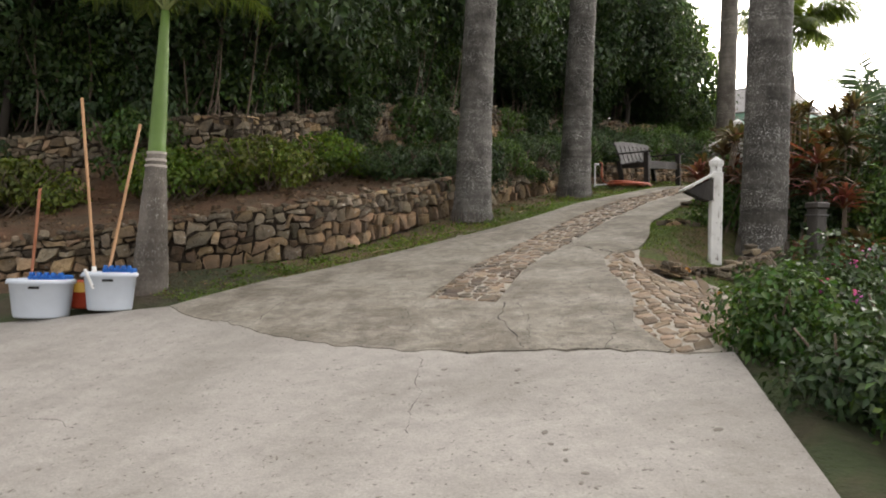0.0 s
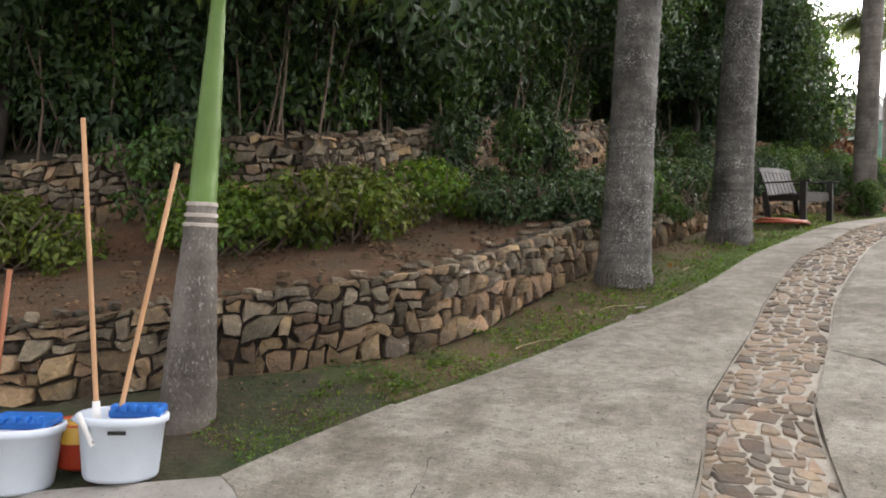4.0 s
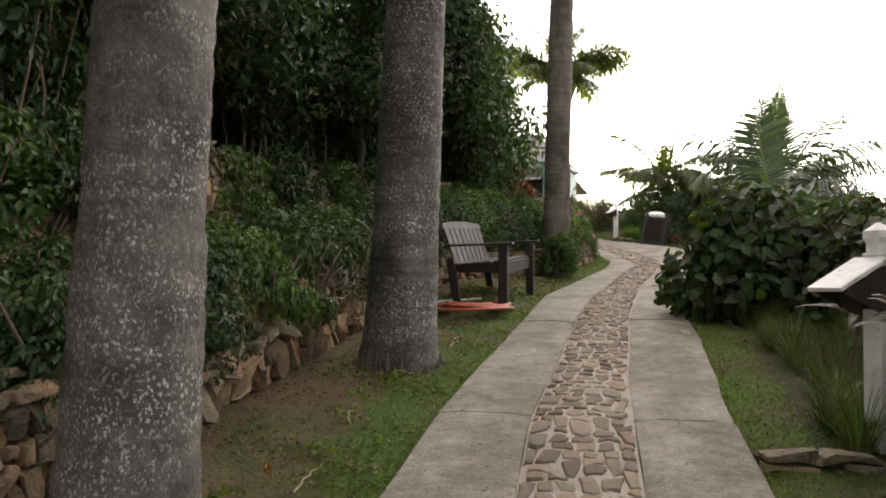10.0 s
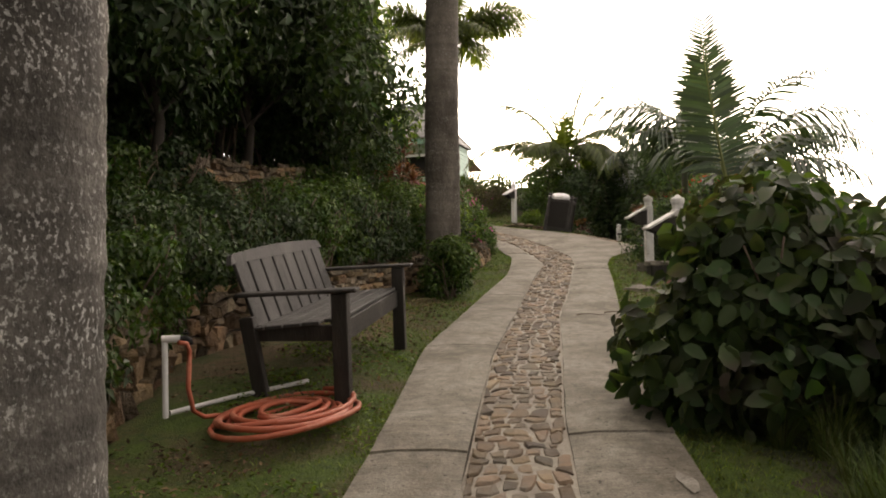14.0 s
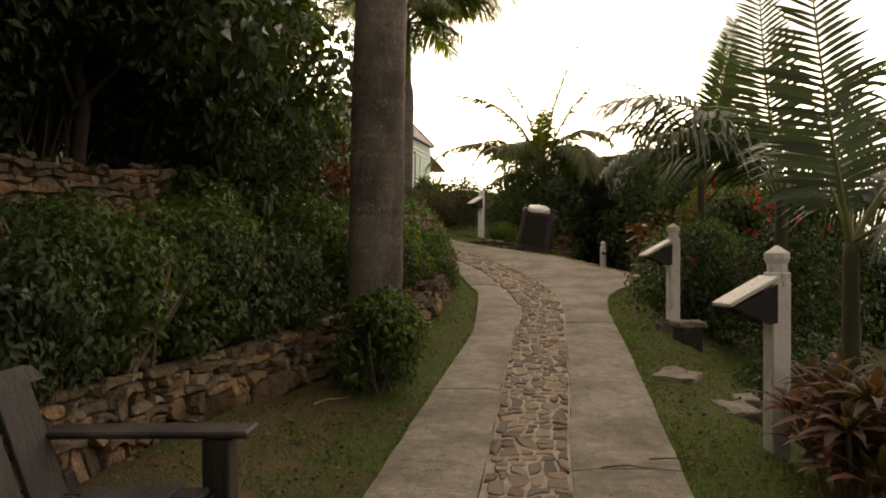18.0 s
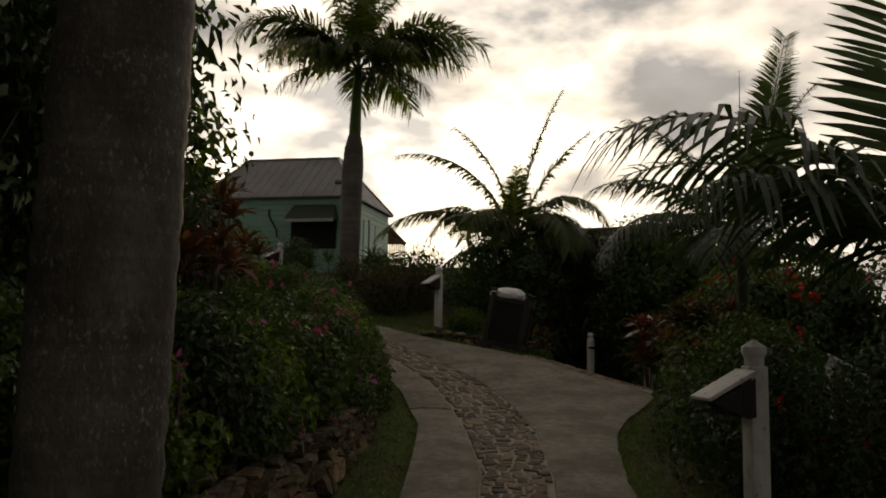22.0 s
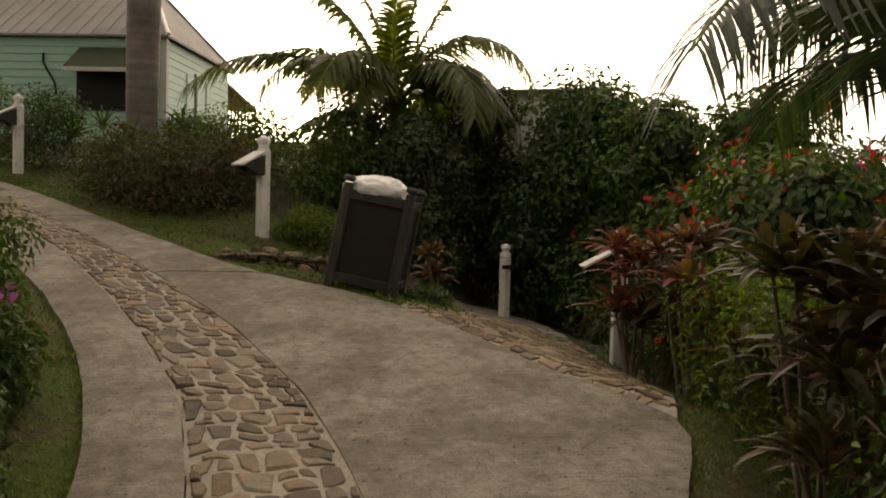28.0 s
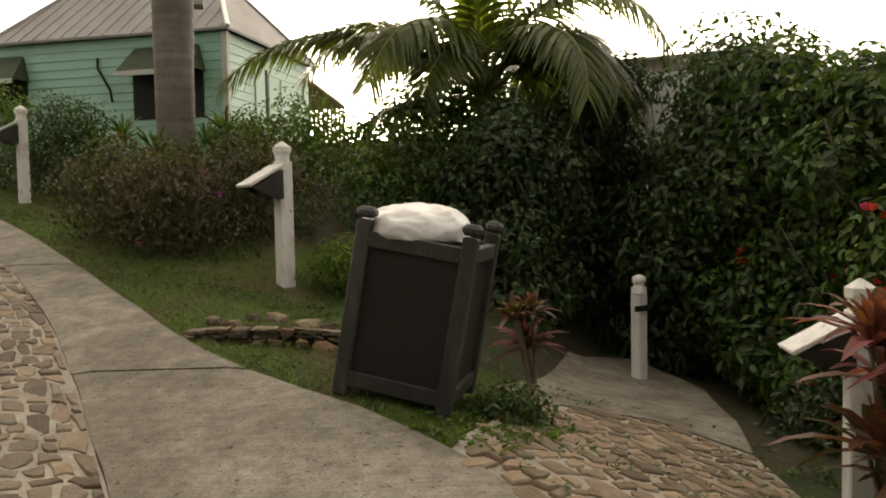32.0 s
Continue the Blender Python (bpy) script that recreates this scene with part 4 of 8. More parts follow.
def joined(name, items, mat, parent, label=""):
    """Many stones in one mesh: items of (mesh, matrix)."""
    cache, V, F, off = {}, [], [], 0
    for me, m in items:
        if me.name not in cache:
            co = np.empty(len(me.vertices) * 3, np.float32)
            me.vertices.foreach_get("co", co)
            cache[me.name] = (co.reshape(-1, 3), [tuple(p.vertices) for p in me.polygons])
        co, fs = cache[me.name]
        a = np.array(m)
        V.append(co @ a[:3, :3].T + a[:3, 3])
        F += [tuple(i + off for i in q) for q in fs]
        off += len(co)
    ob = part(name, mesh_from(name, np.concatenate(V), F, mat), mat, parent, label)
    ob["kind"] = "stuff"
    return ob


def slope_tilt(x, y):
    """Turn that lays a piece on the drive's slope."""
    e = 0.15
    n = Vector((-(float(g(x + e, y)) - float(g(x - e, y))) / (2 * e), -(float(g(x, y + e)) - float(g(x, y - e))) / (2 * e), 1)).normalized()
    return Vector((0, 0, 1)).rotation_difference(n).to_matrix().to_4x4()


def fitted(length, rows, lo, hi, rng, wave=0.25, tall=0.14, chip=0.2):
    """Irregular stones fitted in courses: outlines of eight points (along, course) with courses as whole numbers."""
    ph = rng.uniform(0, 6.28, (rows + 1, 3))

    def edge(k, a):
        if k <= 0 or k >= rows:
            return float(k)
        return k + wave * (0.5 * math.sin(a * 9.1 + ph[k, 0]) + 0.4 * math.sin(a * 17.3 + ph[k, 1]) + 0.3 * math.sin(a * 31 + ph[k, 2]))

    out, taken = [], {}
    for k in range(rows):
        a = -rng.uniform(0, lo)
        while a < length:
            w = rng.uniform(lo, hi)
            b = a + w
            blocked = [q for q in taken.get(k, ()) if q[0] < b and q[1] > a]
            if blocked:
                q = blocked[0]
                if q[0] - a > 0.55 * lo:
                    b = q[0]
                else:
                    a = q[1]
                    continue
            top = k + 1
            if k < rows - 1 and rng.random() < tall:
                top = k + 2
                taken.setdefault(k + 1, []).append((a, b))
            sl, sr = rng.uniform(-0.22, 0.22) * w * 0.5, rng.uniform(-0.22, 0.22) * w * 0.5
            if 0 <= (a + b) / 2 <= length:
                m = (a + b) / 2
                j = lambda q: rng.uniform(-q, q)
                o = (np.array([(a, edge(k, a)), (m + j(0.15 * w), edge(k, m) - j(0.05)), (b, edge(k, b)), (b + j(0.06 * w), (k + top) / 2 + j(0.15)), (b, edge(top, b)),
                                     (m + j(0.15 * w), edge(top, m) + j(0.05)), (a, edge(top, a)), (a + j(0.06 * w), (k + top) / 2 + j(0.15))]))
                o[:, 0] += (o[:, 1] - (k + top) / 2) * np.where(o[:, 0] < m, sl, sr) * 2
                cut = 1 - rng.uniform(0.02, chip, 8) * np.array([1.6, 0.3, 1.6, 0.3, 1.6, 0.3, 1.6, 0.3])
                out.append(o.mean(0) + (o - o.mean(0)) * cut[:, None])
            a = b
    return out


_K = np.arange(8)
_N = (_K + 1) % 8
FIT_FACES = [(int(a), int(b), int(b) + 8, int(a) + 8) for a, b in zip(_K, _N)] + [(int(a) + 8, int(b) + 8, int(b) + 16, int(a) + 16) for a, b in zip(_K, _N)] + [(int(a) + 16, int(b) + 16, 24) for a, b in zip(_K, _N)]


def fit_stone(outline, gap, proud, rng, round_=0.72, lean=0.25):
    """Points (along, across, out) of one fitted stone; outline in metres."""
    c = outline.mean(0)
    d = outline - c
    r = np.linalg.norm(d, axis=1, keepdims=True) + 1e-6
    rim = c + d * np.clip(1 - gap / r, 0.3, 1)
    inner = c + d * np.clip(round_ - gap / r + rng.uniform(-0.06, 0.06, (8, 1)), 0.2, 0.9)
    tilt = rng.uniform(-lean, lean, 2)
    top = proud + (inner - c) @ tilt + rng.uniform(-0.12, 0.12, 8) * proud
    back = np.concatenate([rim, np.full((8, 1), -0.05)], 1)
    face = np.concatenate([rim, (proud * rng.uniform(0.25, 0.6, 8))[:, None]], 1)
    ins = np.concatenate([inner, top[:, None]], 1)
    return np.concatenate([back, face, ins, [[c[0], c[1], proud * 1.05]]])


def lay(parent, ox, oy, stones, near_mat, far_mat, name, near_of, label="", most=300):
    """Stones given as world points: near ones as pieces, the rest joined."""
    V, F, off, made = [], [], 0, 0
    for w in stones:
        c = w.mean(0)
        if made < most and near_of(c):
            ob = new(name, mesh_from(name, w - c, FIT_FACES, near_mat))
            ob.parent, ob.matrix_basis = parent, Matrix.Translation((c[0] - ox, c[1] - oy, c[2]))
            made += 1
        else:
            V.append(w - [ox, oy, 0])
            F += [tuple(i + off for i in q) for q in FIT_FACES]
            off += 25
    if V:
        ob = part(name + "s", mesh_from(name + "s", np.concatenate(V), F, far_mat), far_mat, parent, label)
        ob["kind"] = "stuff"


def strip_stones(s0, s1, seed, lo=0.085, hi=0.165, pitch=0.1, joint=(0.005, 0.011)):
    rng = np.random.RandomState(seed)
    rows = int((s1 - s0) / pitch)
    out = []
    for o in fitted(0.62, rows, lo, hi, rng, 0.42, 0.2, 0.17):
        o = o.copy()
        o[:, 1] *= (s1 - s0) / rows
        o[:, 0] = np.clip(o[:, 0], 0.015, 0.605)
        p = fit_stone(o, rng.uniform(*joint), rng.uniform(0.008, 0.015), rng, 0.88, 0.09)
        s, k = s0 + p[:, 1], p[:, 0] / 0.62
        (x0, y0), (x1, y1) = STRIP_L(s), STRIP_R(s)
        x, y = x0 + (x1 - x0) * k, y0 + (y1 - y0) * k
        out.append(np.stack([x, y, g(x, y) - 0.012 + p[:, 2]], 1))
    return out


def apron_stones(poly, seed, lo, hi, top):
    rng = np.random.RandomState(seed)
    p = np.array(poly)
    x0, y0, x1, y1 = p[:, 0].min(), p[:, 1].min(), p[:, 0].max(), p[:, 1].max()
    rows = int((y1 - y0) / (lo * 0.95))
    line = np.concatenate([p, p[:1]])
    out = []
    for o in fitted(x1 - x0, rows, lo, hi, rng, 0.4, 0.25, 0.17):
        o = o.copy()
        o[:, 1] *= (y1 - y0) / rows
        c = o.mean(0) + [x0, y0]
        if not inside(np.array(c[0]), np.array(c[1]), poly) or to_line(np.array(c[0]), np.array(c[1]), line)[0] < 0.04:
            continue
        q = fit_stone(o, rng.uniform(0.004, 0.013), rng.uniform(0.007, 0.013), rng, 0.88, 0.08)
        x, y = q[:, 0] + x0, q[:, 1] + y0
        out.append(np.stack([x, y, top(x, y) - 0.012 + q[:, 2]], 1))
    return out


# ---- dry stone retaining walls ----
def stone_wall(name, line, h_of, seed, label, near_lo, near_hi, size=(0.115, 0.25), base_of=None, lean=0.08, thick=0.3, coping=True):
    """A rough wall along a line: an earth core with courses of stones on its face and top."""
    pts = np.array(line, float)
    ln = dense(pts, 0.25)
    e = empty(name, pts[0][0], pts[0][1], 0, label, "stone wall", kind="structure")
    ox, oy = pts[0]
    t = np.gradient(ln, axis=0)
    t = unit(t)
    nrm = np.stack([t[:, 1], -t[:, 0]], 1)
    base = [(base_of or (lambda x, y: ground_at(x + 0.0, y)))(*(p + n * 0.12)) for p, n in zip(ln, nrm)]
    V, F = [], []
    for i, (p, n) in enumerate(zip(ln, nrm)):
        h = h_of(i / (len(ln) - 1))
        b = base[i]
        for off, z in ((-0.012, b - 0.2), (-lean * h - 0.012, b + h - 0.05), (-thick, b + h - 0.06), (-thick, b - 0.2)):
            q = p + n * off
            V.append((q[0] - ox, q[1] - oy, z))
    for i in range(len(ln) - 1):
        for k in range(4):
            j = (k + 1) % 4
            F.append((4 * i + k, 4 * i + j, 4 * i + 4 + j, 4 * i + 4 + k))
    F += [(0, 1, 2, 3), tuple(4 * (len(ln) - 1) + k for k in range(4))]
    part("wall_core", mesh_from("wall_core", V, F, M_WALLCORE), M_WALLCORE, e)
    arc = np.concatenate([[0], np.cumsum(np.linalg.norm(np.diff(ln, axis=0), axis=1))])
    rng = np.random.RandomState(seed)
    rest = []
    hmax = max(h_of(k / 20) for k in range(21))
    rows = max(2, int(round(hmax / size[0])) + 1)
    face, crown = [], []
    for o in fitted(arc[-1], rows, size[0] * 0.75, size[1] * 1.1, rng, 0.5, 0.3, 0.11):
        o = o.copy()
        k = np.clip(o[:, 1] / rows, 0, 1) ** 0.68
        h = np.array([h_of(min(1, max(0, q / arc[-1]))) for q in o[:, 0]])
        o[:, 1] = k * h
        q = fit_stone(o, rng.uniform(0.003, 0.011), rng.uniform(0.015, 0.07), rng, 0.9, 0.5)
        x, y = np.interp(q[:, 0], arc, ln[:, 0]), np.interp(q[:, 0], arc, ln[:, 1])
        n0, n1 = np.interp(q[:, 0], arc, nrm[:, 0]), np.interp(q[:, 0], arc, nrm[:, 1])
        out = q[:, 2] - lean * q[:, 1]
        (crown if k.mean() > 0.5 and rng.random() < 0.62 or rng.random() < 0.1 else face).append(np.stack([x + n0 * out, y + n1 * out, np.interp(q[:, 0], arc, base) + q[:, 1] - 0.02], 1))
    mid = ln[np.searchsorted(arc, (near_lo + min(near_hi, arc[-1])) / 2) - 1]
    reach = (min(near_hi, arc[-1]) - near_lo) / 2
    for some, near_mat, far_mat in ((face, M_WALLSTONE, M_WALLSTONE_FAR), (crown, M_GREYSTONE, M_GREYSTONE_FAR)):
        lay(e, ox, oy, some, near_mat, far_mat, "stone", lambda c: math.hypot(c[0] - mid[0], c[1] - mid[1]) < reach, most=150)
    # coping stones lying back over the bank
    a = 0.0
    while coping and a < arc[-1]:
        w = rng.uniform(0.1, 0.22)
        c = a + w / 2
        a += w * rng.uniform(0.8, 1.3)
        if c > arc[-1]:
            break
        x, y = np.interp(c, arc, ln[:, 0]), np.interp(c, arc, ln[:, 1])
        n0, n1 = np.interp(c, arc, nrm[:, 0]), np.interp(c, arc, nrm[:, 1])
        b, h = np.interp(c, arc, base), h_of(c / arc[-1])
        k = -rng.uniform(0.08, 0.34)
        m = Matrix.Translation((x + n0 * k - ox, y + n1 * k - oy, b + h + rng.uniform(-0.05, 0.02))) @ pose(0, 0, 0, rng.uniform(-12, 12), rng.uniform(-12, 12), rng.uniform(0, 360)) @ Matrix.Diagonal((w, w * rng.uniform(0.6, 1.0), rng.uniform(0.05, 0.09), 1))
        rest.append((STONES[rng.randint(len(STONES))], m))
    if rest:
        joined("coping_stones", rest, M_GREYSTONE_FAR, e)
    return e


def wall_base(x, y):
    return float(g(x, y)) + 0.01


def wall_low(k):
    return float(np.interp(k, [0, 0.12, 0.2, 0.3, 0.42, 0.55, 0.7, 1], [0.55, 0.6, 0.62, 0.64, 0.62, 0.5, 0.42, 0.4])) + 0.03 * math.sin(k * 40)


stone_wall("wall_terrace", WALL, wall_low, 11, "dry-laid retaining wall of rough brown and grey stones", 6.5, 13.5, base_of=wall_base)


def offset_line(line, d, lo=0.0, hi=1.0):
    p = dense(line, 0.4)
    t = unit(np.gradient(p, axis=0))
    q = p + np.stack([-t[:, 1], t[:, 0]], 1) * d
    n = len(q)
    return q[int(lo * n):int(hi * n)]


upper = offset_line(WALL, 2.0, 0.0, 0.64)
stone_wall("wall_upper", upper, lambda k: 1.04 + 0.06 * math.sin(k * 31), 12, "upper dry stone wall behind the hedge, grey-brown stones", 5.0, 14.0, base_of=lambda x, y: float(g(x, y)) + 0.72)


# ---- palms along the drive ----
royal_palm(-2.9, 7.72, [(0, 0.175), (0.15, 0.175), (0.5, 0.15), (1.2, 0.105), (1.42, 0.085)], (0.04, 0.03), 5, "young royal palm with ringed grey trunk and green shaft", shaft=(1.42, 0.05), scale=0.8, scars=((1.27, 0.104), (1.33, 0.099), (1.40, 0.094)),
           bark=M_BARK_BROWN, plan=[(5, 0, 0.9), (345, 0, 0.85), (180, 0, 0.75), (205, 4, 0.7), (60, 0, 0.85), (120, 0, 0.8), (265, 4, 0.7), (310, 4, 0.75), (30, 4, 0.75), (235, 4, 0.7), (90, 4, 0.75), (150, 0, 0.75)])
royal_palm(0.40, 10.95, [(0, 0.30), (0.12, 0.295), (0.25, 0.27), (0.6, 0.25), (1.1, 0.245), (1.4, 0.228), (3.0, 0.222), (6, 0.22), (8.5, 0.16)], (0.22, 0.1), 6, "royal palm with lichen-spotted grey trunk in grass", roots=True)
royal_palm(2.23, 13.38, [(0, 0.312), (0.12, 0.305), (0.3, 0.275), (1.0, 0.25), (3.0, 0.225), (6, 0.22), (8.8, 0.16)], (0.32, 0.1), 7, "royal palm with ringed grey trunk beside the bench", roots=True)
royal_palm(3.52, 8.62, [(0, 0.27), (0.3, 0.25), (1.5, 0.235), (3.5, 0.23), (6, 0.22), (8.2, 0.16)], (0.25, 0.1), 8, "grey royal palm trunk behind a white lamp post", roots=True)
royal_palm(7.12, 19.9, [(0, 0.26), (0.6, 0.225), (2.0, 0.225), (4.0, 0.215), (7, 0.2), (9.0, 0.15)], (0.25, 0.1), 9, "royal palm rising from the hedge at the bend", bark=M_BARK_BROWN)
royal_palm(15.04, 34.26, [(0, 0.27), (0.8, 0.24), (2.0, 0.255), (3.0, 0.265), (3.5, 0.23), (3.85, 0.15)], (0.06, 0.0), 10, "royal palm with a swollen trunk before the green house", shaft=(1.7, 0.11), bark=M_BARK_PALE, scale=1.0, plan=[(329, 3, 1.0), (312, 3, 0.95), (346, 3, 0.95), (329, 0, 1.5), (300, 0, 1.35), (120, 0, 1.35), (175, 0, 1.35), (149, 3, 0.85), (130, 3, 0.8), (170, 3, 0.85), (149, 0, 1.4), (240, 0, 1.3), (240, 1, 1.2), (60, 1, 1.2), (270, 1, 1.2), (30, 1, 1.2), (200, 1, 1.1), (90, 0, 1.2), (0, 0, 1.2), (180, 2, 1.1), (300, 2, 1.1), (329, 4, 1.0), (149, 4, 1.0), (240, 4, 0.95), (60, 4, 0.9), (20, 4, 0.9)])


# ---- wooded bank ----
def tree(x, y, h, r, n, seed, mat, leaf=0.112, trunk_h=1.4, label="dense broadleaf tree with dark glossy leaves"):
    rng = np.random.RandomState(seed)
    z0 = ground_at(x, y) - 0.05
    e = empty("tree", x, y, z0, label, "tree", "trees on the bank")
    part("trunk", tube("trunk", [(0, 0, 0), (0.08, 0.05, trunk_h * 0.5), (-0.05, 0.1, trunk_h), (0.1, 0.1, h * 0.6)], [0.075, 0.06, 0.05, 0.025], M_TREEBARK), M_TREEBARK, e)
    limbs = []
    for i in range(9):
        a = rng.uniform(0, 2 * math.pi)
        p0 = np.array([0, 0.05, trunk_h * rng.uniform(0.4, 1.1)])
        p1 = np.array([r * 0.8 * math.cos(a), r * 0.8 * math.sin(a), h * rng.uniform(0.3, 0.9)])
        mid = (p0 + p1) / 2 + rng.normal(size=3) * 0.25
        ts = np.linspace(0, 1, 6)[:, None]
        limbs.append(((1 - ts) ** 2 * p0 + 2 * ts * (1 - ts) * mid + ts ** 2 * p1, np.linspace(0.028, 0.007, 6)))
    part("limb", tubes("limb", limbs, M_TREEBARK), M_TREEBARK, e)["kind"] = "stuff"
    hp = [(a, b, c + h * 0.12, d, f) for a, b, c, d, f in heap(rng, r, r, h * 0.88, 38, 0.14, 0.36)]
    part("crown", foliage("crown", hp, n, leaf, 0.46, mat, rng, 0.7), mat, e)["kind"] = "stuff"
    # dark green whatever the outer leaf, painting the shade within the crown
    part("inner_crown", foliage("inner_crown", [(a, b, c, d * 0.62, f * 0.62) for a, b, c, d, f in hp], int(n * (0.4 if mat is not M_LEAF_LIGHT else 0.12)), leaf * 1.6, 0.55, M_LEAF_DARK, rng, 0.7), M_LEAF_DARK, e, "inner leaves of the crown, coloured dark for shade")["kind"] = "stuff"
    return e


bank = offset_line(WALL, 3.1, 0.0, 0.70)
rngT = np.random.RandomState(77)
for i in range(12):
    p = bank[int((i + 0.5) / 12 * len(bank))]
    tree(p[0] + rngT.uniform(-0.3, 0.3), p[1] + rngT.uniform(-0.3, 0.3), 5.6 + rngT.uniform(-0.4, 0.6), 2.55, 11500, 200 + i, M_LEAF_DARK)
bank2 = offset_line(WALL, 6.0, 0.0, 0.72)
for i in range(11):
    p = bank2[int((i + 0.5) / 11 * len(bank2))]
    tree(p[0], p[1], 6.0, 2.6, 6000, 230 + i, M_LEAF_DARK, 0.19)
for x, y, h, r, k in ((5.0, 21.6, 5.0, 1.8, 0), (7.1, 24.5, 4.6, 1.75, 1), (5.6, 26.2, 5.0, 2.2, 2), (3.6, 20.2, 5.2, 1.9, 3), (8.6, 11.6, 3.2, 1.0, 4), (5.9, 23.2, 5.4, 1.9, 5)):
    tree(x, y, h, r, 9000 if k != 4 else 1300, 250 + k, [M_LEAF_DARK, M_LEAF_LIGHT, M_LEAF_DARK, M_LEAF_DARK, M_LEAF_MID, M_LEAF_DARK][k], 0.12)

# thicket under the trees, above the upper wall
thick = offset_line(WALL, 3.3, 0.0, 0.68)
for i in range(19):
    k = int((i + 0.5) / 19 * len(thick))
    p, d = thick[k], thick[min(k + 1, len(thick) - 1)] - thick[k - 1]
    shrub("thicket_shrub", p[0], p[1], 1.0, 0.75, 2.1 + rngT.uniform(-0.4, 0.5), 5200, 0.115, [M_LEAF_DARK, M_LEAF_DARK, M_LEAF_MID][(i * 2 + i // 4) % 3], 400 + i, "tall leafy shrub in the thicket above the stone wall", group="thicket on the bank",
          rz=math.degrees(math.atan2(d[1], d[0])), low=0.05, lumps=30, lump=0.5, stem_count=12, width=0.46, droop=0.8)

for i, (x, y, r, h) in enumerate(((7.5, 23.4, 0.9, 1.9), (6.4, 22.5, 1.0, 2.2), (8.1, 25.5, 1.0, 2.0), (8.8, 26.9, 1.0, 1.8), (7.2, 26.3, 1.2, 2.6), (9.3, 28.4, 1.1, 1.6))):
    shrub("thicket_shrub", x, y, r, r * 0.85, h, 5200, 0.1, M_LEAF_DARK, 450 + i, "tall dark leafy shrub above the bend", group="thicket on the bank", low=0.05, lumps=30, lump=0.5, stem_count=10, width=0.46, droop=0.8)

face = offset_line(WALL, 3.0, 0.05, 0.70)
for i in range(19):
    k = int((i + 0.5) / 19 * len(face))
    p, d = face[k], face[min(k + 1, len(face) - 1)] - face[k - 1]
    shrub("thicket_shrub", p[0], p[1], 0.9, 0.5, 2.9 + rngT.uniform(-0.4, 0.4), 3600, 0.105, [M_LEAF_MID, M_LEAF_DARK][i % 2], 470 + i, "tall leafy shrub in the thicket above the stone wall", group="thicket on the bank",
          rz=math.degrees(math.atan2(d[1], d[0])), low=0.22, lumps=30, lump=0.6, stem_count=8, width=0.46, droop=0.8)

# thin bare stems rising into the thicket
edge = offset_line(WALL, 2.6, 0.08, 0.55)
for i in range(16):
    p = edge[int((i + rngT.uniform(0.1, 0.9)) / 16 * len(edge))]
    h, a = rngT.uniform(1.4, 2.6), rngT.uniform(-0.5, 0.5)
    z = ground_at(p[0], p[1])
    b = rngT.uniform(-0.25, 0.25)
    ob = part("sapling_stem", tube("sapling_stem", [(0, 0, -0.1), (a * 0.2 + 0.04, b * 0.3, h * 0.35), (a * 0.6 - 0.03, b * 0.5, h * 0.7), (a, b, h)], [0.017, 0.014, 0.011, 0.006], M_STEM, 6), M_STEM)
    ob.matrix_basis = pose(p[0], p[1], z)
    tagged(ob, "thin bare grey-brown stem rising into the thicket", "stem", "stems in the thicket")

# hedge of low shrubs on the terrace
hedge, hedge_low = offset_line(WALL, 1.5, 0.0, 0.55), offset_line(WALL, 0.75, 0.0, 0.55)
for i in range(17):
    k = int((i + 0.5) / 17 * len(hedge))
    p, d = hedge[k], hedge[min(len(hedge) - 1, k + 1)] - hedge[k - 1]
    late = i > 8
    if late:
        p = hedge_low[min(k, len(hedge_low) - 1)]
    if i in (4, 7):
        continue
    shrub("hedge_shrub", p[0], p[1], 0.95, 0.6 if not late else 0.68, 0.6 + 0.18 * ((i * 7) % 5) / 4 if not late else 0.42, 4200 if not late else 7500, 0.075 if not late else 0.056, [M_LEAF_HEDGE, M_LEAF_HEDGE, M_LEAF_LIGHT][i % 3] if not late else [M_LEAF_DARK, M_LEAF_DARK, M_LEAF_MID][i % 3], 300 + i, "low clipped hedge shrub with small green leaves on the soil terrace", group="terrace hedge",
          rz=math.degrees(math.atan2(d[1], d[0])), low=0.32 if not late else 0.1, lumps=44, lump=0.3, stem_count=34, width=0.56, droop=0.7)

# foliage trailing over the face of the low wall past the first tall palm
trail = offset_line(WALL, 0.14, 0.30, 0.62)
for i in range(13):
    k = int((i + 0.5) / 13 * len(trail))
    p, d = trail[k], trail[min(len(trail) - 1, k + 1)] - trail[k - 1]
    lift = float(np.interp(i, [0, 5, 7, 12], [0.26, 0.30, 0.5, 0.52]))
    shrub("trailing_shrub", p[0], p[1], 0.66, 0.36, 0.72, 4800, 0.055, [M_LEAF_DARK, M_LEAF_DARK, M_LEAF_MID, M_LEAF_DARK][i % 4], 330 + i, "dark leafy shrub trailing over the stone wall", group="foliage over the low wall", rz=math.degrees(math.atan2(d[1], d[0])),
          low=0.05, lumps=24, lump=0.5, stem_count=14, width=0.52, droop=0.9, z=wall_base(p[0], p[1]) + lift)

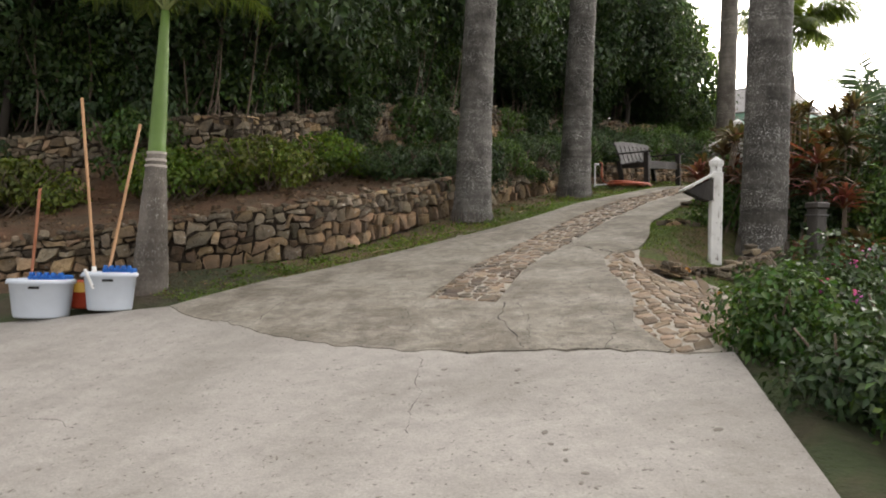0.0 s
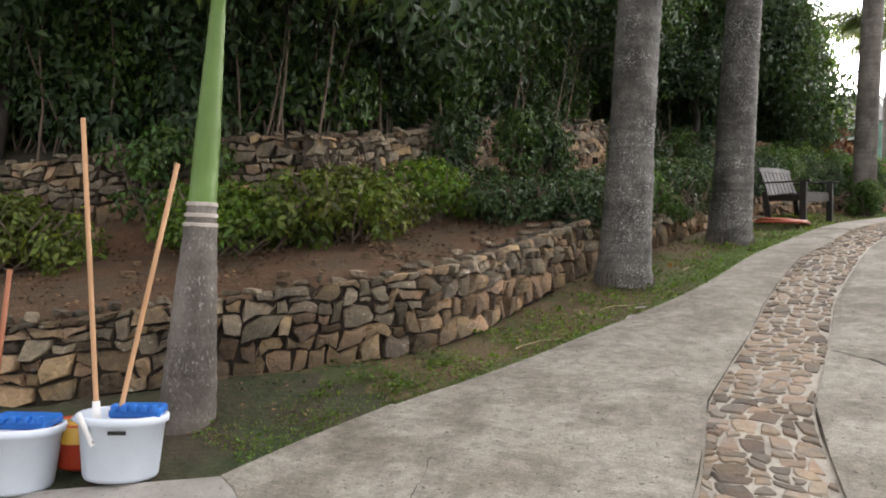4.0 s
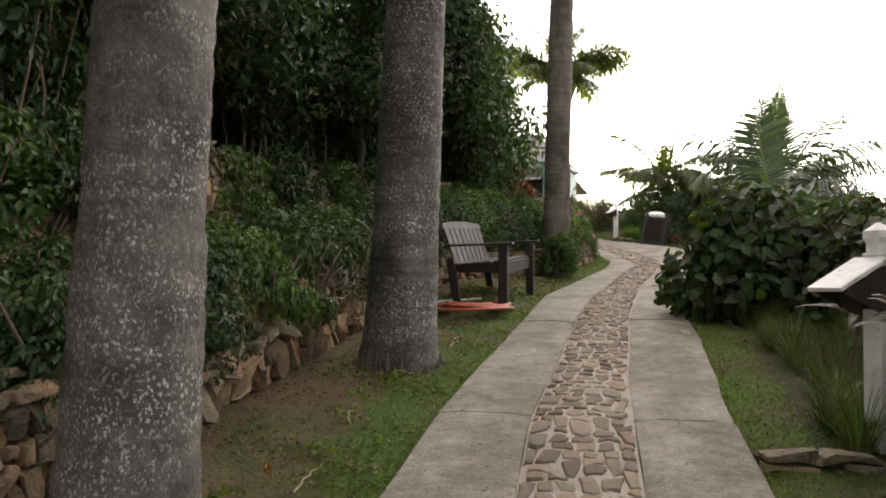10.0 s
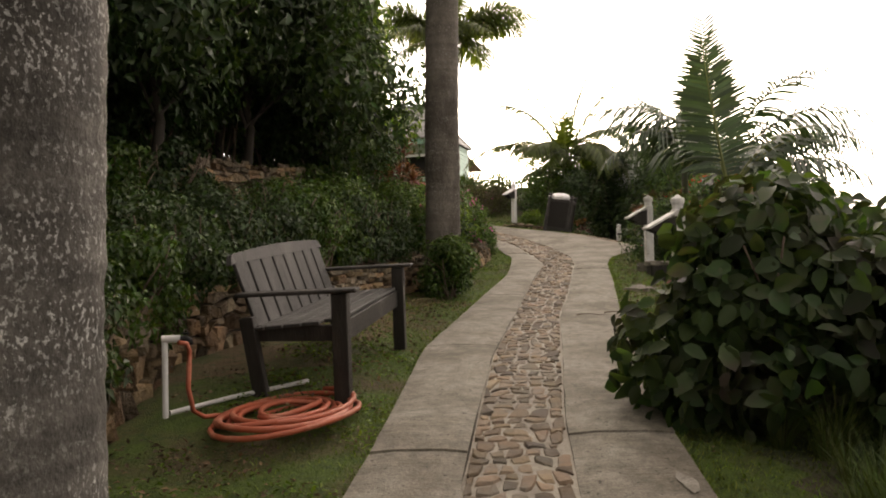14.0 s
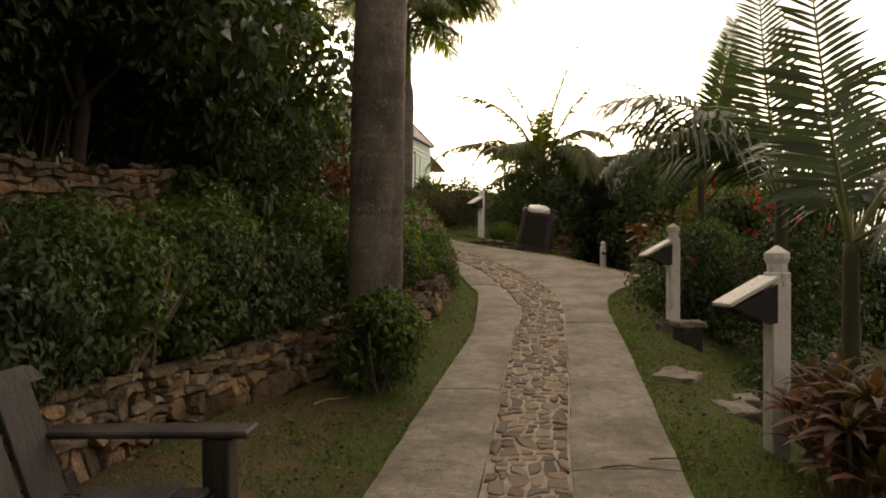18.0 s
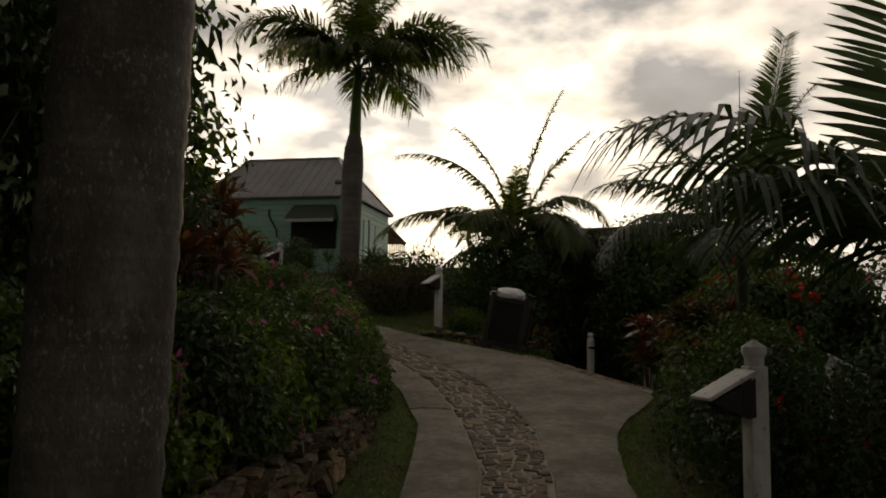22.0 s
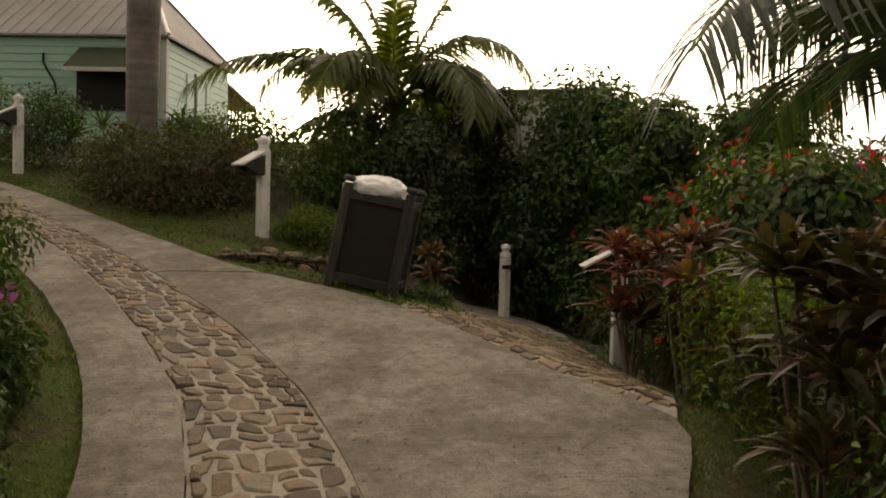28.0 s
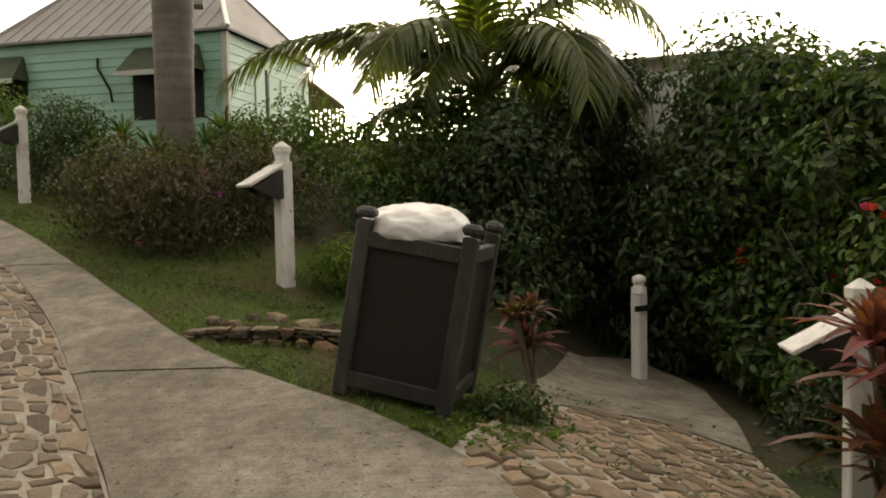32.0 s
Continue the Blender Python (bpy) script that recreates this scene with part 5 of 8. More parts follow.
# foliage hanging over the upper wall, which shows between
hang = offset_line(WALL, 1.98, 0.0, 0.66)
for i, k0 in enumerate((0.03, 0.09, 0.15, 0.315, 0.345, 0.375, 0.475, 0.495, 0.525, 0.55, 0.655)):
    k = min(len(hang) - 2, int(k0 / 0.66 * len(hang)))
    p, d = hang[k], hang[k + 1] - hang[k - 1]
    shrub("hanging_shrub", p[0], p[1], 0.75, 0.36, 0.95, 3000, 0.085, [M_LEAF_MID, M_LEAF_DARK][i % 2], 350 + i, "leafy shrub hanging over the upper stone wall", group="foliage over the upper wall", rz=math.degrees(math.atan2(d[1], d[0])),
          low=0.05, lumps=24, lump=0.5, stem_count=12, width=0.5, droop=0.9, z=wall_base(p[0], p[1]) + 0.95)

# bushes spilling over the low wall past the bench and round the bend
BEND = [(6.95, 19.4, 0.42, 0.4, 0.75), (3.75, 18.05, 0.8, 0.6, 0.8), (4.75, 18.85, 0.8, 0.6, 0.85), (5.75, 19.75, 0.75, 0.6, 0.9), (3.05, 17.3, 0.7, 0.55, 0.75), (5.3, 19.3, 0.6, 0.5, 0.8), (6.9, 20.75, 0.6, 0.5, 0.8), (7.9, 21.6, 0.7, 0.55, 0.8), (8.7, 22.75, 0.75, 0.6, 0.85), (9.45, 23.75, 0.75, 0.6, 0.9),
        (10.15, 24.75, 0.7, 0.6, 0.9), (10.55, 25.7, 0.7, 0.6, 0.95), (9.3, 25.4, 0.8, 0.6, 1.0), (8.3, 24.2, 0.8, 0.6, 0.95), (10.95, 26.7, 0.7, 0.6, 0.95), (10.8, 27.8, 0.7, 0.6, 1.0), (10.95, 29.2, 0.7, 0.6, 0.95), (10.75, 24.95, 0.4, 0.35, 0.95), (11.15, 26.0, 0.42, 0.36, 1.0), (8.2, 21.75, 0.5, 0.45, 0.75), (8.95, 22.6, 0.5, 0.45, 0.75), (9.6, 23.4, 0.5, 0.45, 0.8), (7.45, 20.95, 0.5, 0.4, 0.7), (10.3, 24.4, 0.45, 0.4, 0.8)]
for i, (x, y, rx, ry, h) in enumerate(BEND):
    shrub("border_bush", x, y, rx, ry, h, 5200, 0.056, [M_LEAF_MID, M_LEAF_DARK, M_LEAF_MID][i % 3] if i < 8 else [M_LEAF_MID, M_LEAF_LIGHT, M_LEAF_MID][i % 3], 500 + i, "rounded green border bush above the low stone wall" if i < 8 else "rounded green bush with a few pink flowers above the low wall", group="bushes round the bend", rz=50, low=0.1, lumps=26,
          flowers=(M_FLOWER_PINK, 9, 0.045) if i >= 8 else None)


# ---- lamp posts ----
def lamp_post(x, y, z, rz, h=1.1, label="white wooden path light post with a sloping hood"):
    """A chamfered post with a faceted cap, and a sloped hood board with dark cheeks on its side."""
    e = empty("path_light_post", x, y, z, label, "lamp post", "white path lights", rz=rz)
    w = 0.118
    part("post", one_box(w, w, h - 0.16 + 0.25, 0.008, cz=(h - 0.16 - 0.25) / 2), M_WHITE, e)
    neck = bmesh.new()
    bmesh.ops.create_cone(neck, cap_ends=True, segments=8, radius1=0.06, radius2=0.06, depth=0.05, matrix=Matrix.Translation((0, 0, h - 0.135)))
    part("neck", neck, M_WHITE, e)
    cap = bmesh.new()
    bmesh.ops.create_cone(cap, cap_ends=True, segments=8, radius1=0.062, radius2=0.076, depth=0.03, matrix=Matrix.Translation((0, 0, h - 0.095)))
    bmesh.ops.create_cone(cap, cap_ends=True, segments=8, radius1=0.076, radius2=0.076, depth=0.035, matrix=Matrix.Translation((0, 0, h - 0.0625)))
    bmesh.ops.create_cone(cap, cap_ends=True, segments=8, radius1=0.076, radius2=0.008, depth=0.045, matrix=Matrix.Translation((0, 0, h - 0.0225)))
    part("cap", cap, M_WHITE, e, "faceted white finial")
    part("hood", one_box(0.35, 0.235, 0.024, 0.004, pose(-0.2, 0, h - 0.275, 0, -29, 0)), M_WHITE, e, "sloping white hood board")
    for s in (-1, 1):
        V = [(-0.05, 0, h - 0.23), (-0.05, 0, h - 0.46), (-0.10, 0, h - 0.47), (-0.32, 0, h - 0.372)]
        bm = bmesh.new()
        a = [bm.verts.new((p[0], s * 0.09, p[2])) for p in V]
        b = [bm.verts.new((p[0], s * 0.102, p[2])) for p in V]
        bm.faces.new(a)
        bm.faces.new(b)
        for i in range(4):
            j = (i + 1) % 4
            bm.faces.new((a[i], a[j], b[j], b[i]))
        part("cheek", bm, M_DARKWOOD, e, "dark cheek board under the hood")
    part("lamp_box", one_box(0.15, 0.14, 0.16, 0.006, cx=-0.125, cz=h - 0.375), M_BLACKMESH, e, "dark lamp housing")
    return e


lamp_post(2.83, 8.12, 1.36, -5, 1.15)
lamp_post(4.05, 10.8, 2.25, -5, 1.12)
lamp_post(8.42, 17.0, 3.22, -25)
lamp_post(10.9, 20.1, 3.55, -25)
lamp_post(14.75, 29.7, 4.86, 8)
lamp_post(13.25, 34.2, 5.6, 5)
lamp_post(16.25, 25.82, 3.92, -40)


# ---- bench ----
def bench(x, y, z, rz):
    e = empty("garden_bench", x, y, z, "dark stained wooden slatted garden bench on grass", "bench", rz=rz, ry=-4.5)
    W, D = 1.95, 0.68
    for sx in (-1, 1):
        part("leg", one_box(0.09, 0.10, 0.77, 0.006, cx=sx * (W / 2 - 0.045), cy=-D / 2 + 0.05, cz=0.245), M_DARKWOOD, e)
        part("leg", one_box(0.07, 0.09, 0.62, 0.006, pose(sx * (W / 2 - 0.05), D / 2 - 0.06, 0.16, -8, 0, 0)), M_DARKWOOD, e)
        part("armrest", one_box(0.13, 0.78, 0.028, 0.008, pose(sx * (W / 2 - 0.03), -0.02, 0.64, -2, 0, 0)), M_DARKWOOD, e)
        part("side_rail", one_box(0.04, D - 0.1, 0.11, 0.004, cx=sx * (W / 2 - 0.09), cy=0.0, cz=0.35), M_DARKWOOD, e)
    part("apron", one_box(W - 0.10, 0.035, 0.15, 0.004, cy=-D / 2 + 0.07, cz=0.345), M_DARKWOOD, e)
    for i in range(5):
        part("seat_slat", one_box(W - 0.05 if i else W - 0.2, 0.11, 0.024, 0.004, pose(0, -D / 2 + 0.12 + i * 0.122, 0.435 - 0.012 * i, -5, 0, 0)), M_GREYWOOD, e)
    back = pose(0, D / 2 - 0.07, 0.38, -17, 0, 0)
    n = 8
    for i in range(n):
        part("back_slat", one_box((W - 0.12) / n - 0.034, 0.022, 0.52, 0.003, back @ pose((i - (n - 1) / 2) * (W - 0.12) / n, 0, 0.25)), M_GREYWOOD, e)
    rail = bmesh.new()
    rows = []
    for i in range(41):
        x = (i / 20 - 1) * W / 2
        inset = max(0.0, abs(x) - (W / 2 - 0.1)) / 0.1
        hi = 0.545 + 0.03 * math.cos(math.pi * x / W) - 0.075 * (1 - math.sqrt(max(0.0, 1 - inset ** 2)))
        rows.append([rail.verts.new(back @ Vector((x, dy, z))) for dy, z in ((-0.017, 0.475), (-0.017, hi), (0.017, hi), (0.017, 0.475))])
    for p, q in zip(rows[:-1], rows[1:]):
        for k in range(4):
            rail.faces.new((p[k], p[(k + 1) % 4], q[(k + 1) % 4], q[k]))
    rail.faces.new(rows[0])
    rail.faces.new(rows[-1])
    bmesh.ops.recalc_face_normals(rail, faces=rail.faces[:])
    part("top_rail", rail, M_GREYWOOD, e, "arched grey top rail")
    part("lower_rail", one_box(W - 0.1, 0.04, 0.08, 0.004, back @ pose(0, 0.028, 0.04)), M_DARKWOOD, e)
    return e


bench(4.27, 16.16, 2.985, 54).scale = (0.96, 0.95, 0.87)

# ---- rubbish bin enclosure ----
BIN = (14.53, 27.36)
bin_e = empty("bin_enclosure", BIN[0], BIN[1], 4.42, "dark wooden bin enclosure with panels and corner posts", "bin", rz=-47, ry=10.5)
bin_e.scale = (0.93, 0.93, 0.94)
for sx in (-1, 1):
    for sy in (-1, 1):
        p = part("corner_post", one_box(0.085, 0.085, 0.98, 0.008, cx=sx * 0.30, cy=sy * 0.30, cz=0.47), M_GREYWOOD, bin_e)
        c = bmesh.new()
        box(c, sx * 0.30, sy * 0.30, 1.0, 0.105, 0.105, 0.06, None, 0.02)
        part("post_cap", c, M_GREYWOOD, p)
for k in range(4):
    m = pose(0, 0, 0, 0, 0, 90 * k)
    part("panel", one_box(0.52, 0.02, 0.72, 0.002, m @ pose(0, -0.30, 0.46)), M_BLACKMESH, bin_e)
    part("top_rail", one_box(0.52, 0.05, 0.085, 0.005, m @ pose(0, -0.31, 0.86)), M_GREYWOOD, bin_e)
    part("bottom_rail", one_box(0.52, 0.05, 0.085, 0.005, m @ pose(0, -0.31, 0.08)), M_GREYWOOD, bin_e)


def bag_mesh():
    """A full bag: flat below, domed and creased above, pinched up at one end."""
    bm = bmesh.new()
    bmesh.ops.create_icosphere(bm, subdivisions=5, radius=1.0)
    for v in bm.verts:
        p = v.co.copy()
        crease = abs(noise.noise(p * 2.1 + Vector((4, 0, 0)))) * 0.16 + abs(noise.noise(p * 5.3)) * 0.07
        sq = (abs(p.x) ** 3.2 + abs(p.y) ** 3.2) ** (1 / 3.2)
        k = max(abs(p.x), abs(p.y), 0.001) / max(sq, 0.001)
        top = 0.17 + 0.035 * p.x + 0.02 * noise.noise(p * 1.3)
        v.co = Vector((0.285 * p.x * (0.86 + 0.28 * k) * (1.04 - crease * 0.5), 0.285 * p.y * (0.86 + 0.28 * k) * (1.04 - crease * 0.5), (top * abs(p.z) ** 0.72 * (1.05 - crease) if p.z > 0 else 0.05 * p.z)))
    return bm


bag = part("bin_bag", bag_mesh(), M_BAG, None, smoothed=True)
bag.matrix_basis = pose(BIN[0] + 0.05, BIN[1] - 0.05, 5.28, 3, 8, -47) @ Matrix.Diagonal((0.9, 1.0, 0.9, 1))
tagged(bag, "white plastic bag lying full over the top of the bin", "bag")

# ---- bollard at the side path ----
bo = empty("bollard", 17.85, 28.8, 3.72, "short white bollard with a rounded cap and dark bracket", "bollard")
part("post", one_box(0.115, 0.115, 0.95, 0.012, cz=0.375), M_WHITE, bo)
c = bmesh.new()
bmesh.ops.create_cone(c, cap_ends=True, segments=12, radius1=0.075, radius2=0.07, depth=0.06, matrix=Matrix.Translation((0, 0, 0.88)))
bmesh.ops.create_cone(c, cap_ends=True, segments=12, radius1=0.05, radius2=0.05, depth=0.03, matrix=Matrix.Translation((0, 0, 0.92)))
bmesh.ops.create_uvsphere(c, u_segments=12, v_segments=8, radius=0.068, matrix=Matrix.Translation((0, 0, 0.975)) @ Matrix.Diagonal((1, 1, 0.75, 1)))
part("cap", c, M_WHITE, bo)
part("bracket", one_box(0.2, 0.03, 0.05, 0.004, cx=-0.02, cy=-0.07, cz=0.72), M_BLACK, bo, "dark metal bracket")


# ---- house ----
# local x runs along the front wall away from the near corner, local -y along the side wall
HZ, EAVE = 5.75, 2.95
house = empty("house", 16.9, 38.0, HZ, "small mint green clapboard house with a grey hipped roof", "house", rz=134.8)
FRONT, SIDE = 4.9, 3.9


def siding(x0, y0, x1, y1, h, mat, name):
    """A clapboard wall from (x0, y0) to (x1, y1), its outside on the left hand."""
    d = Vector((x1 - x0, y1 - y0, 0))
    ln = d.length
    m = Matrix.Translation((x0, y0, 0)) @ pose(0, 0, 0, 0, 0, math.degrees(math.atan2(d.y, d.x)))
    w = part(name, one_box(ln, 0.1, h + 1.4, 0, m @ pose(ln / 2, -0.062, (h - 1.4) / 2)), mat, house)
    board = one_box(ln, 0.018, 0.19, 0.0)
    me = bpy.data.meshes.new("clapboard")
    board.to_mesh(me)
    board.free()
    me.materials.append(mat)
    z = -0.2
    while z < h - 0.05:
        ob = new("clapboard", me)
        ob.parent, ob.matrix_basis = w, m @ pose(ln / 2, 0.004, z + 0.08, 6, 0, 0)
        z += 0.165
    return w


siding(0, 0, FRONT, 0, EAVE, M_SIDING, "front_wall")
# side wall's lighter mint holds the low sun's glow in its colour
siding(0, -SIDE, 0, 0, EAVE, M_SIDING_SUNLIT, "side_wall")
part("rear_wall", one_box(FRONT, 0.1, EAVE + 1.4, 0, cx=FRONT / 2, cy=-SIDE, cz=(EAVE - 1.4) / 2), M_SIDING, house)
part("end_wall", one_box(0.1, SIDE, EAVE + 1.4, 0, cx=FRONT, cy=-SIDE / 2, cz=(EAVE - 1.4) / 2), M_SIDING, house)
part("corner_board", one_box(0.12, 0.12, EAVE + 0.8, 0.01, cx=-0.01, cy=-0.01, cz=(EAVE - 0.8) / 2), M_TRIM, house, "pale corner board")
OV, RH = 0.14, 1.62
ev = [(-OV, OV), (FRONT + OV, OV), (FRONT + OV, -SIDE - OV), (-OV, -SIDE - OV)]
rd = [(1.15, -SIDE / 2), (FRONT - 0.55, -SIDE / 2)]
for name, pts in (("roof_front", (ev[0], ev[1], rd[1], rd[0])), ("roof_side", (ev[3], ev[0], rd[0])), ("roof_rear", (ev[2], ev[3], rd[0], rd[1])), ("roof_end", (ev[1], ev[2], rd[1]))):
    bm = bmesh.new()
    top = [bm.verts.new((x, y, EAVE + 0.04 + (RH if (x, y) in rd else 0))) for x, y in pts]
    low = [bm.verts.new((v.co.x, v.co.y, v.co.z - 0.05)) for v in top]
    bm.faces.new(top)
    bm.faces.new(low)
    for i in range(len(top)):
        j = (i + 1) % len(top)
        bm.faces.new((top[i], top[j], low[j], low[i]))
    roof = part("roof", bm, M_ROOF, house)
    if name == "roof_front":
        for i in range(17):
            k = (i + 0.5) / 17
            x = -OV + k * (FRONT + 2 * OV)
            a = min(1.0, (x + OV) / (1.15 + OV), (FRONT + OV - x) / (0.55 + OV))
            p0, p1 = Vector((x, OV, EAVE + 0.05)), Vector((x, OV - a * (SIDE / 2 + OV), EAVE + 0.05 + a * RH))
            part("roof_seam", tube("roof_seam", [tuple(p0), tuple(p1)], 0.008, M_ROOF, 4), M_ROOF, roof)
for a, b in ((ev[0], rd[0]), (ev[1], rd[1]), (rd[0], rd[1]), (ev[3], rd[0])):
    za, zb = EAVE + 0.05 + (RH if a in rd else 0), EAVE + 0.05 + (RH if b in rd else 0)
    part("ridge_cap", tube("ridge_cap", [(*a, za), (*b, zb)], 0.045, M_TRIM if a == ev[0] else M_ROOF, 6), M_ROOF, house)
for x0, x1 in ((0.38, 1.95), (4.15, 4.9)):
    xm, w = (x0 + x1) / 2, x1 - x0
    part("window", one_box(w - 0.12, 0.04, 0.9, 0.004, cx=xm, cy=0.03, cz=EAVE - 1.1), M_BLACK, house, "dark window opening")
    bm = bmesh.new()
    q = [(x0 + 0.12, 0.03, EAVE - 0.22), (x1 - 0.12, 0.03, EAVE - 0.22), (x1, 0.5, EAVE - 0.72), (x0, 0.5, EAVE - 0.72), (x0, 0.03, EAVE - 0.72), (x1, 0.03, EAVE - 0.72)]
    v = [bm.verts.new(p) for p in q]
    for f in ((0, 1, 2, 3), (0, 3, 4), (1, 5, 2)):
        bm.faces.new([v[i] for i in f])
    bmesh.ops.solidify(bm, geom=bm.faces[:], thickness=0.02)
    aw = part("awning", bm, M_AWNING, house, "green sloping window awning")
    part("awning_edge", one_box(w, 0.03, 0.09, 0.004, cx=xm, cy=0.5, cz=EAVE - 0.76), M_TRIM, aw)
part("bracket_pipe", tube("bracket_pipe", [(2.62, 0.05, EAVE - 0.35), (2.62, 0.06, EAVE - 0.55), (2.35, 0.08, EAVE - 0.98), (2.33, 0.06, EAVE - 1.2)], 0.022, M_BLACK, 6), M_BLACK, house, "bent black pipe on the wall")
# shutters share the side wall's colour with the sun glow painted in
for y in (-1.35, -1.95, -2.55):
    part("shutter", one_box(0.035, 0.42, 1.5, 0.006, cx=-0.03, cy=y, cz=EAVE - 1.3), M_SIDING_SUNLIT, house, "louvred shutter in the side wall's sun-lightened colour")
part("side_window", one_box(0.03, 0.09, 1.6, 0.002, cx=-0.022, cy=-1.66, cz=EAVE - 1.25), M_BLACK, house)
part("floodlight", one_box(0.2, 0.16, 0.12, 0.02, pose(0.35, 0.28, EAVE + 0.42, 20, 0, 20)), M_ROOF, house, "grey floodlight on the roof edge")
ball = bmesh.new()
bmesh.ops.create_uvsphere(ball, u_segments=12, v_segments=8, radius=0.1, matrix=Matrix.Translation((FRONT - 0.6, -SIDE / 2, EAVE + RH + 0.3)))
fin = part("finial", ball, M_ROOF, house, "grey ball finial")
part("finial_rod", tube("finial_rod", [(FRONT - 0.6, -SIDE / 2, EAVE + RH), (FRONT - 0.6, -SIDE / 2, EAVE + RH + 0.25)], 0.015, M_ROOF, 6), M_ROOF, fin)
# porch past the side wall
part("porch_roof", one_box(1.5, 2.6, 0.08, 0.01, pose(0.75, -SIDE - 1.3, EAVE - 0.45, 8, 0, 0)), M_BROWNWOOD, house)
for i in range(9):
    part("porch_slat", one_box(0.05, 0.04, 2.0, 0.004, cx=0.03, cy=-SIDE - 0.15 - i * 0.29, cz=EAVE - 1.6), M_BROWNWOOD, house)
part("porch_rail", one_box(0.06, 2.5, 0.06, 0.004, cx=0.03, cy=-SIDE - 1.3, cz=EAVE - 1.7), M_BROWNWOOD, house)

# neighbouring roof above the hedge
nb = empty("neighbour_house", 22.0, 30.3, 2.0, "grey corrugated house end showing above the hedge", "house", rz=34.8)
part("wall", one_box(0.2, 3.6, 5.3, 0, cx=0, cy=1.8, cz=2.6), M_TRIM, nb)
part("wall", one_box(4.0, 0.2, 5.3, 0, cx=2.0, cy=0, cz=2.6), M_TRIM, nb)
part("roof", one_box(4.2, 3.8, 0.06, 0.01, pose(2.0, 1.85, 5.35, 0, 3, 0)), M_ROOF, nb)
rib = one_box(0.03, 0.05, 5.2, 0.0)
me_rib = bpy.data.meshes.new("rib")
rib.to_mesh(me_rib)
rib.free()
me_rib.materials.append(M_TRIM)
for i in range(17):
    ob = new("rib", me_rib)
    ob.parent, ob.matrix_basis = nb, pose(-0.105, 0.1 + i * 0.21, 2.6)

# low dark building down the slope
lb = empty("lower_shed", 20.2, 22.6, 1.9, "low dark slatted shed with a pale roof edge", "shed", rz=-30)
part("wall", one_box(0.15, 4.4, 2.2, 0, cx=0, cy=-0.6, cz=1.1), M_BLACK, lb)
part("wall", one_box(2.5, 0.15, 2.2, 0, cx=1.25, cy=1.6, cz=1.1), M_BLACK, lb)
part("roof", one_box(3.0, 4.9, 0.07, 0.01, pose(1.2, -0.6, 2.28, 0, 2, 0)), M_TRIM, lb, "pale flat roof")
for i in range(9):
    part("slat", one_box(0.03, 4.4, 0.13, 0.0, pose(-0.1, -0.6, 0.25 + i * 0.23, 0, 20, 0)), M_DARKWOOD, lb)


# ---- feather palms on the lower side ----
def feather_palm(x, y, z0, top, plan, label, mat, trunk=0.07, lean=(0.0, 0.0), spear=0.0, bark=None, leaf_w=0.03, pace=24, ahead=(0.45, 0.5), seed=0):
    """plan: (turn, length, rise at the foot, rise at the tip, leaflet length, droop) for each frond."""
    e = empty("feather_palm", x, y, z0, label, "palm tree", "feather palms")
    h = top - z0
    part("trunk", trunk_mesh("trunk", [(0, trunk * 1.25), (h * 0.5, trunk), (h, trunk * 0.8)], lean, bark or M_GREENSHAFT, 12, 0.003, 0.2), None, e, "slender ringed stem")
    for i, (turn, length, a0, a1, leaf, droop) in enumerate(plan):
        f = part("frond", frond_mesh("frond", length, (a0, a1), int(length * pace), leaf, mat, seed + i, droop, 0.22, leaf_w, 0.06, ahead, 0.2), None, e)
        f.matrix_basis = pose(lean[0], lean[1], h - 0.04 * (i % 3), (i * 37) % 16 - 8, 0, turn)
    if spear:
        part("spear", tube("spear", [(lean[0], lean[1], h), (lean[0], lean[1], h + spear * 0.5), (lean[0] + 0.02, lean[1], h + spear)], [0.016, 0.011, 0.003], M_RACHIS, 5), M_RACHIS, e, "unopened spear leaf")
    return e


# broad-leaved palm at the second post: one upright plume, long arching leaves with hanging leaflets
feather_palm(11.95, 19.5, ground_at(11.95, 19.5), 4.95, [(58, 2.4, 94, 100, 0.62, 0.12), (150, 2.6, 62, -28, 0.85, 0.85), (165, 2.1, 52, -30, 0.75, 0.95), (128, 2.3, 55, -20, 0.7, 0.8), (300, 2.4, 60, -35, 0.75, 0.8),
             (325, 2.5, 45, -40, 0.75, 0.9), (275, 2.4, 70, -15, 0.7, 0.6), (60, 2.3, 72, -10, 0.7, 0.6), (20, 2.3, 50, -40, 0.7, 0.8), (92, 2.2, 60, -25, 0.7, 0.7), (345, 2.1, 20, -60, 0.7, 0.9)],
             "clumped palm with broad blue-green hanging leaflets", M_FROND_DARK, 0.08, spear=0.9, bark=M_DARKSTEM, leaf_w=0.027, pace=15, ahead=(0.2, 0.5), seed=60)
feather_palm(9.28, 17.06, ground_at(9.28, 17.06), 4.35, [(58, 1.85, 91, 90, 0.52, 0.12), (318, 1.7, 68, -30, 0.62, 0.8), (290, 1.6, 45, -50, 0.6, 0.9), (345, 1.8, 55, -35, 0.6, 0.8), (20, 1.7, 60, -30, 0.6, 0.8), (60, 1.6, 72, -10, 0.55, 0.6), (265, 1.4, 30, -60, 0.55, 0.9)],
             "slender dark-stemmed palm with broad blue-green leaves by the post", M_FROND_DARK, 0.06, bark=M_DARKSTEM, leaf_w=0.024, pace=17, ahead=(0.2, 0.4), seed=80)
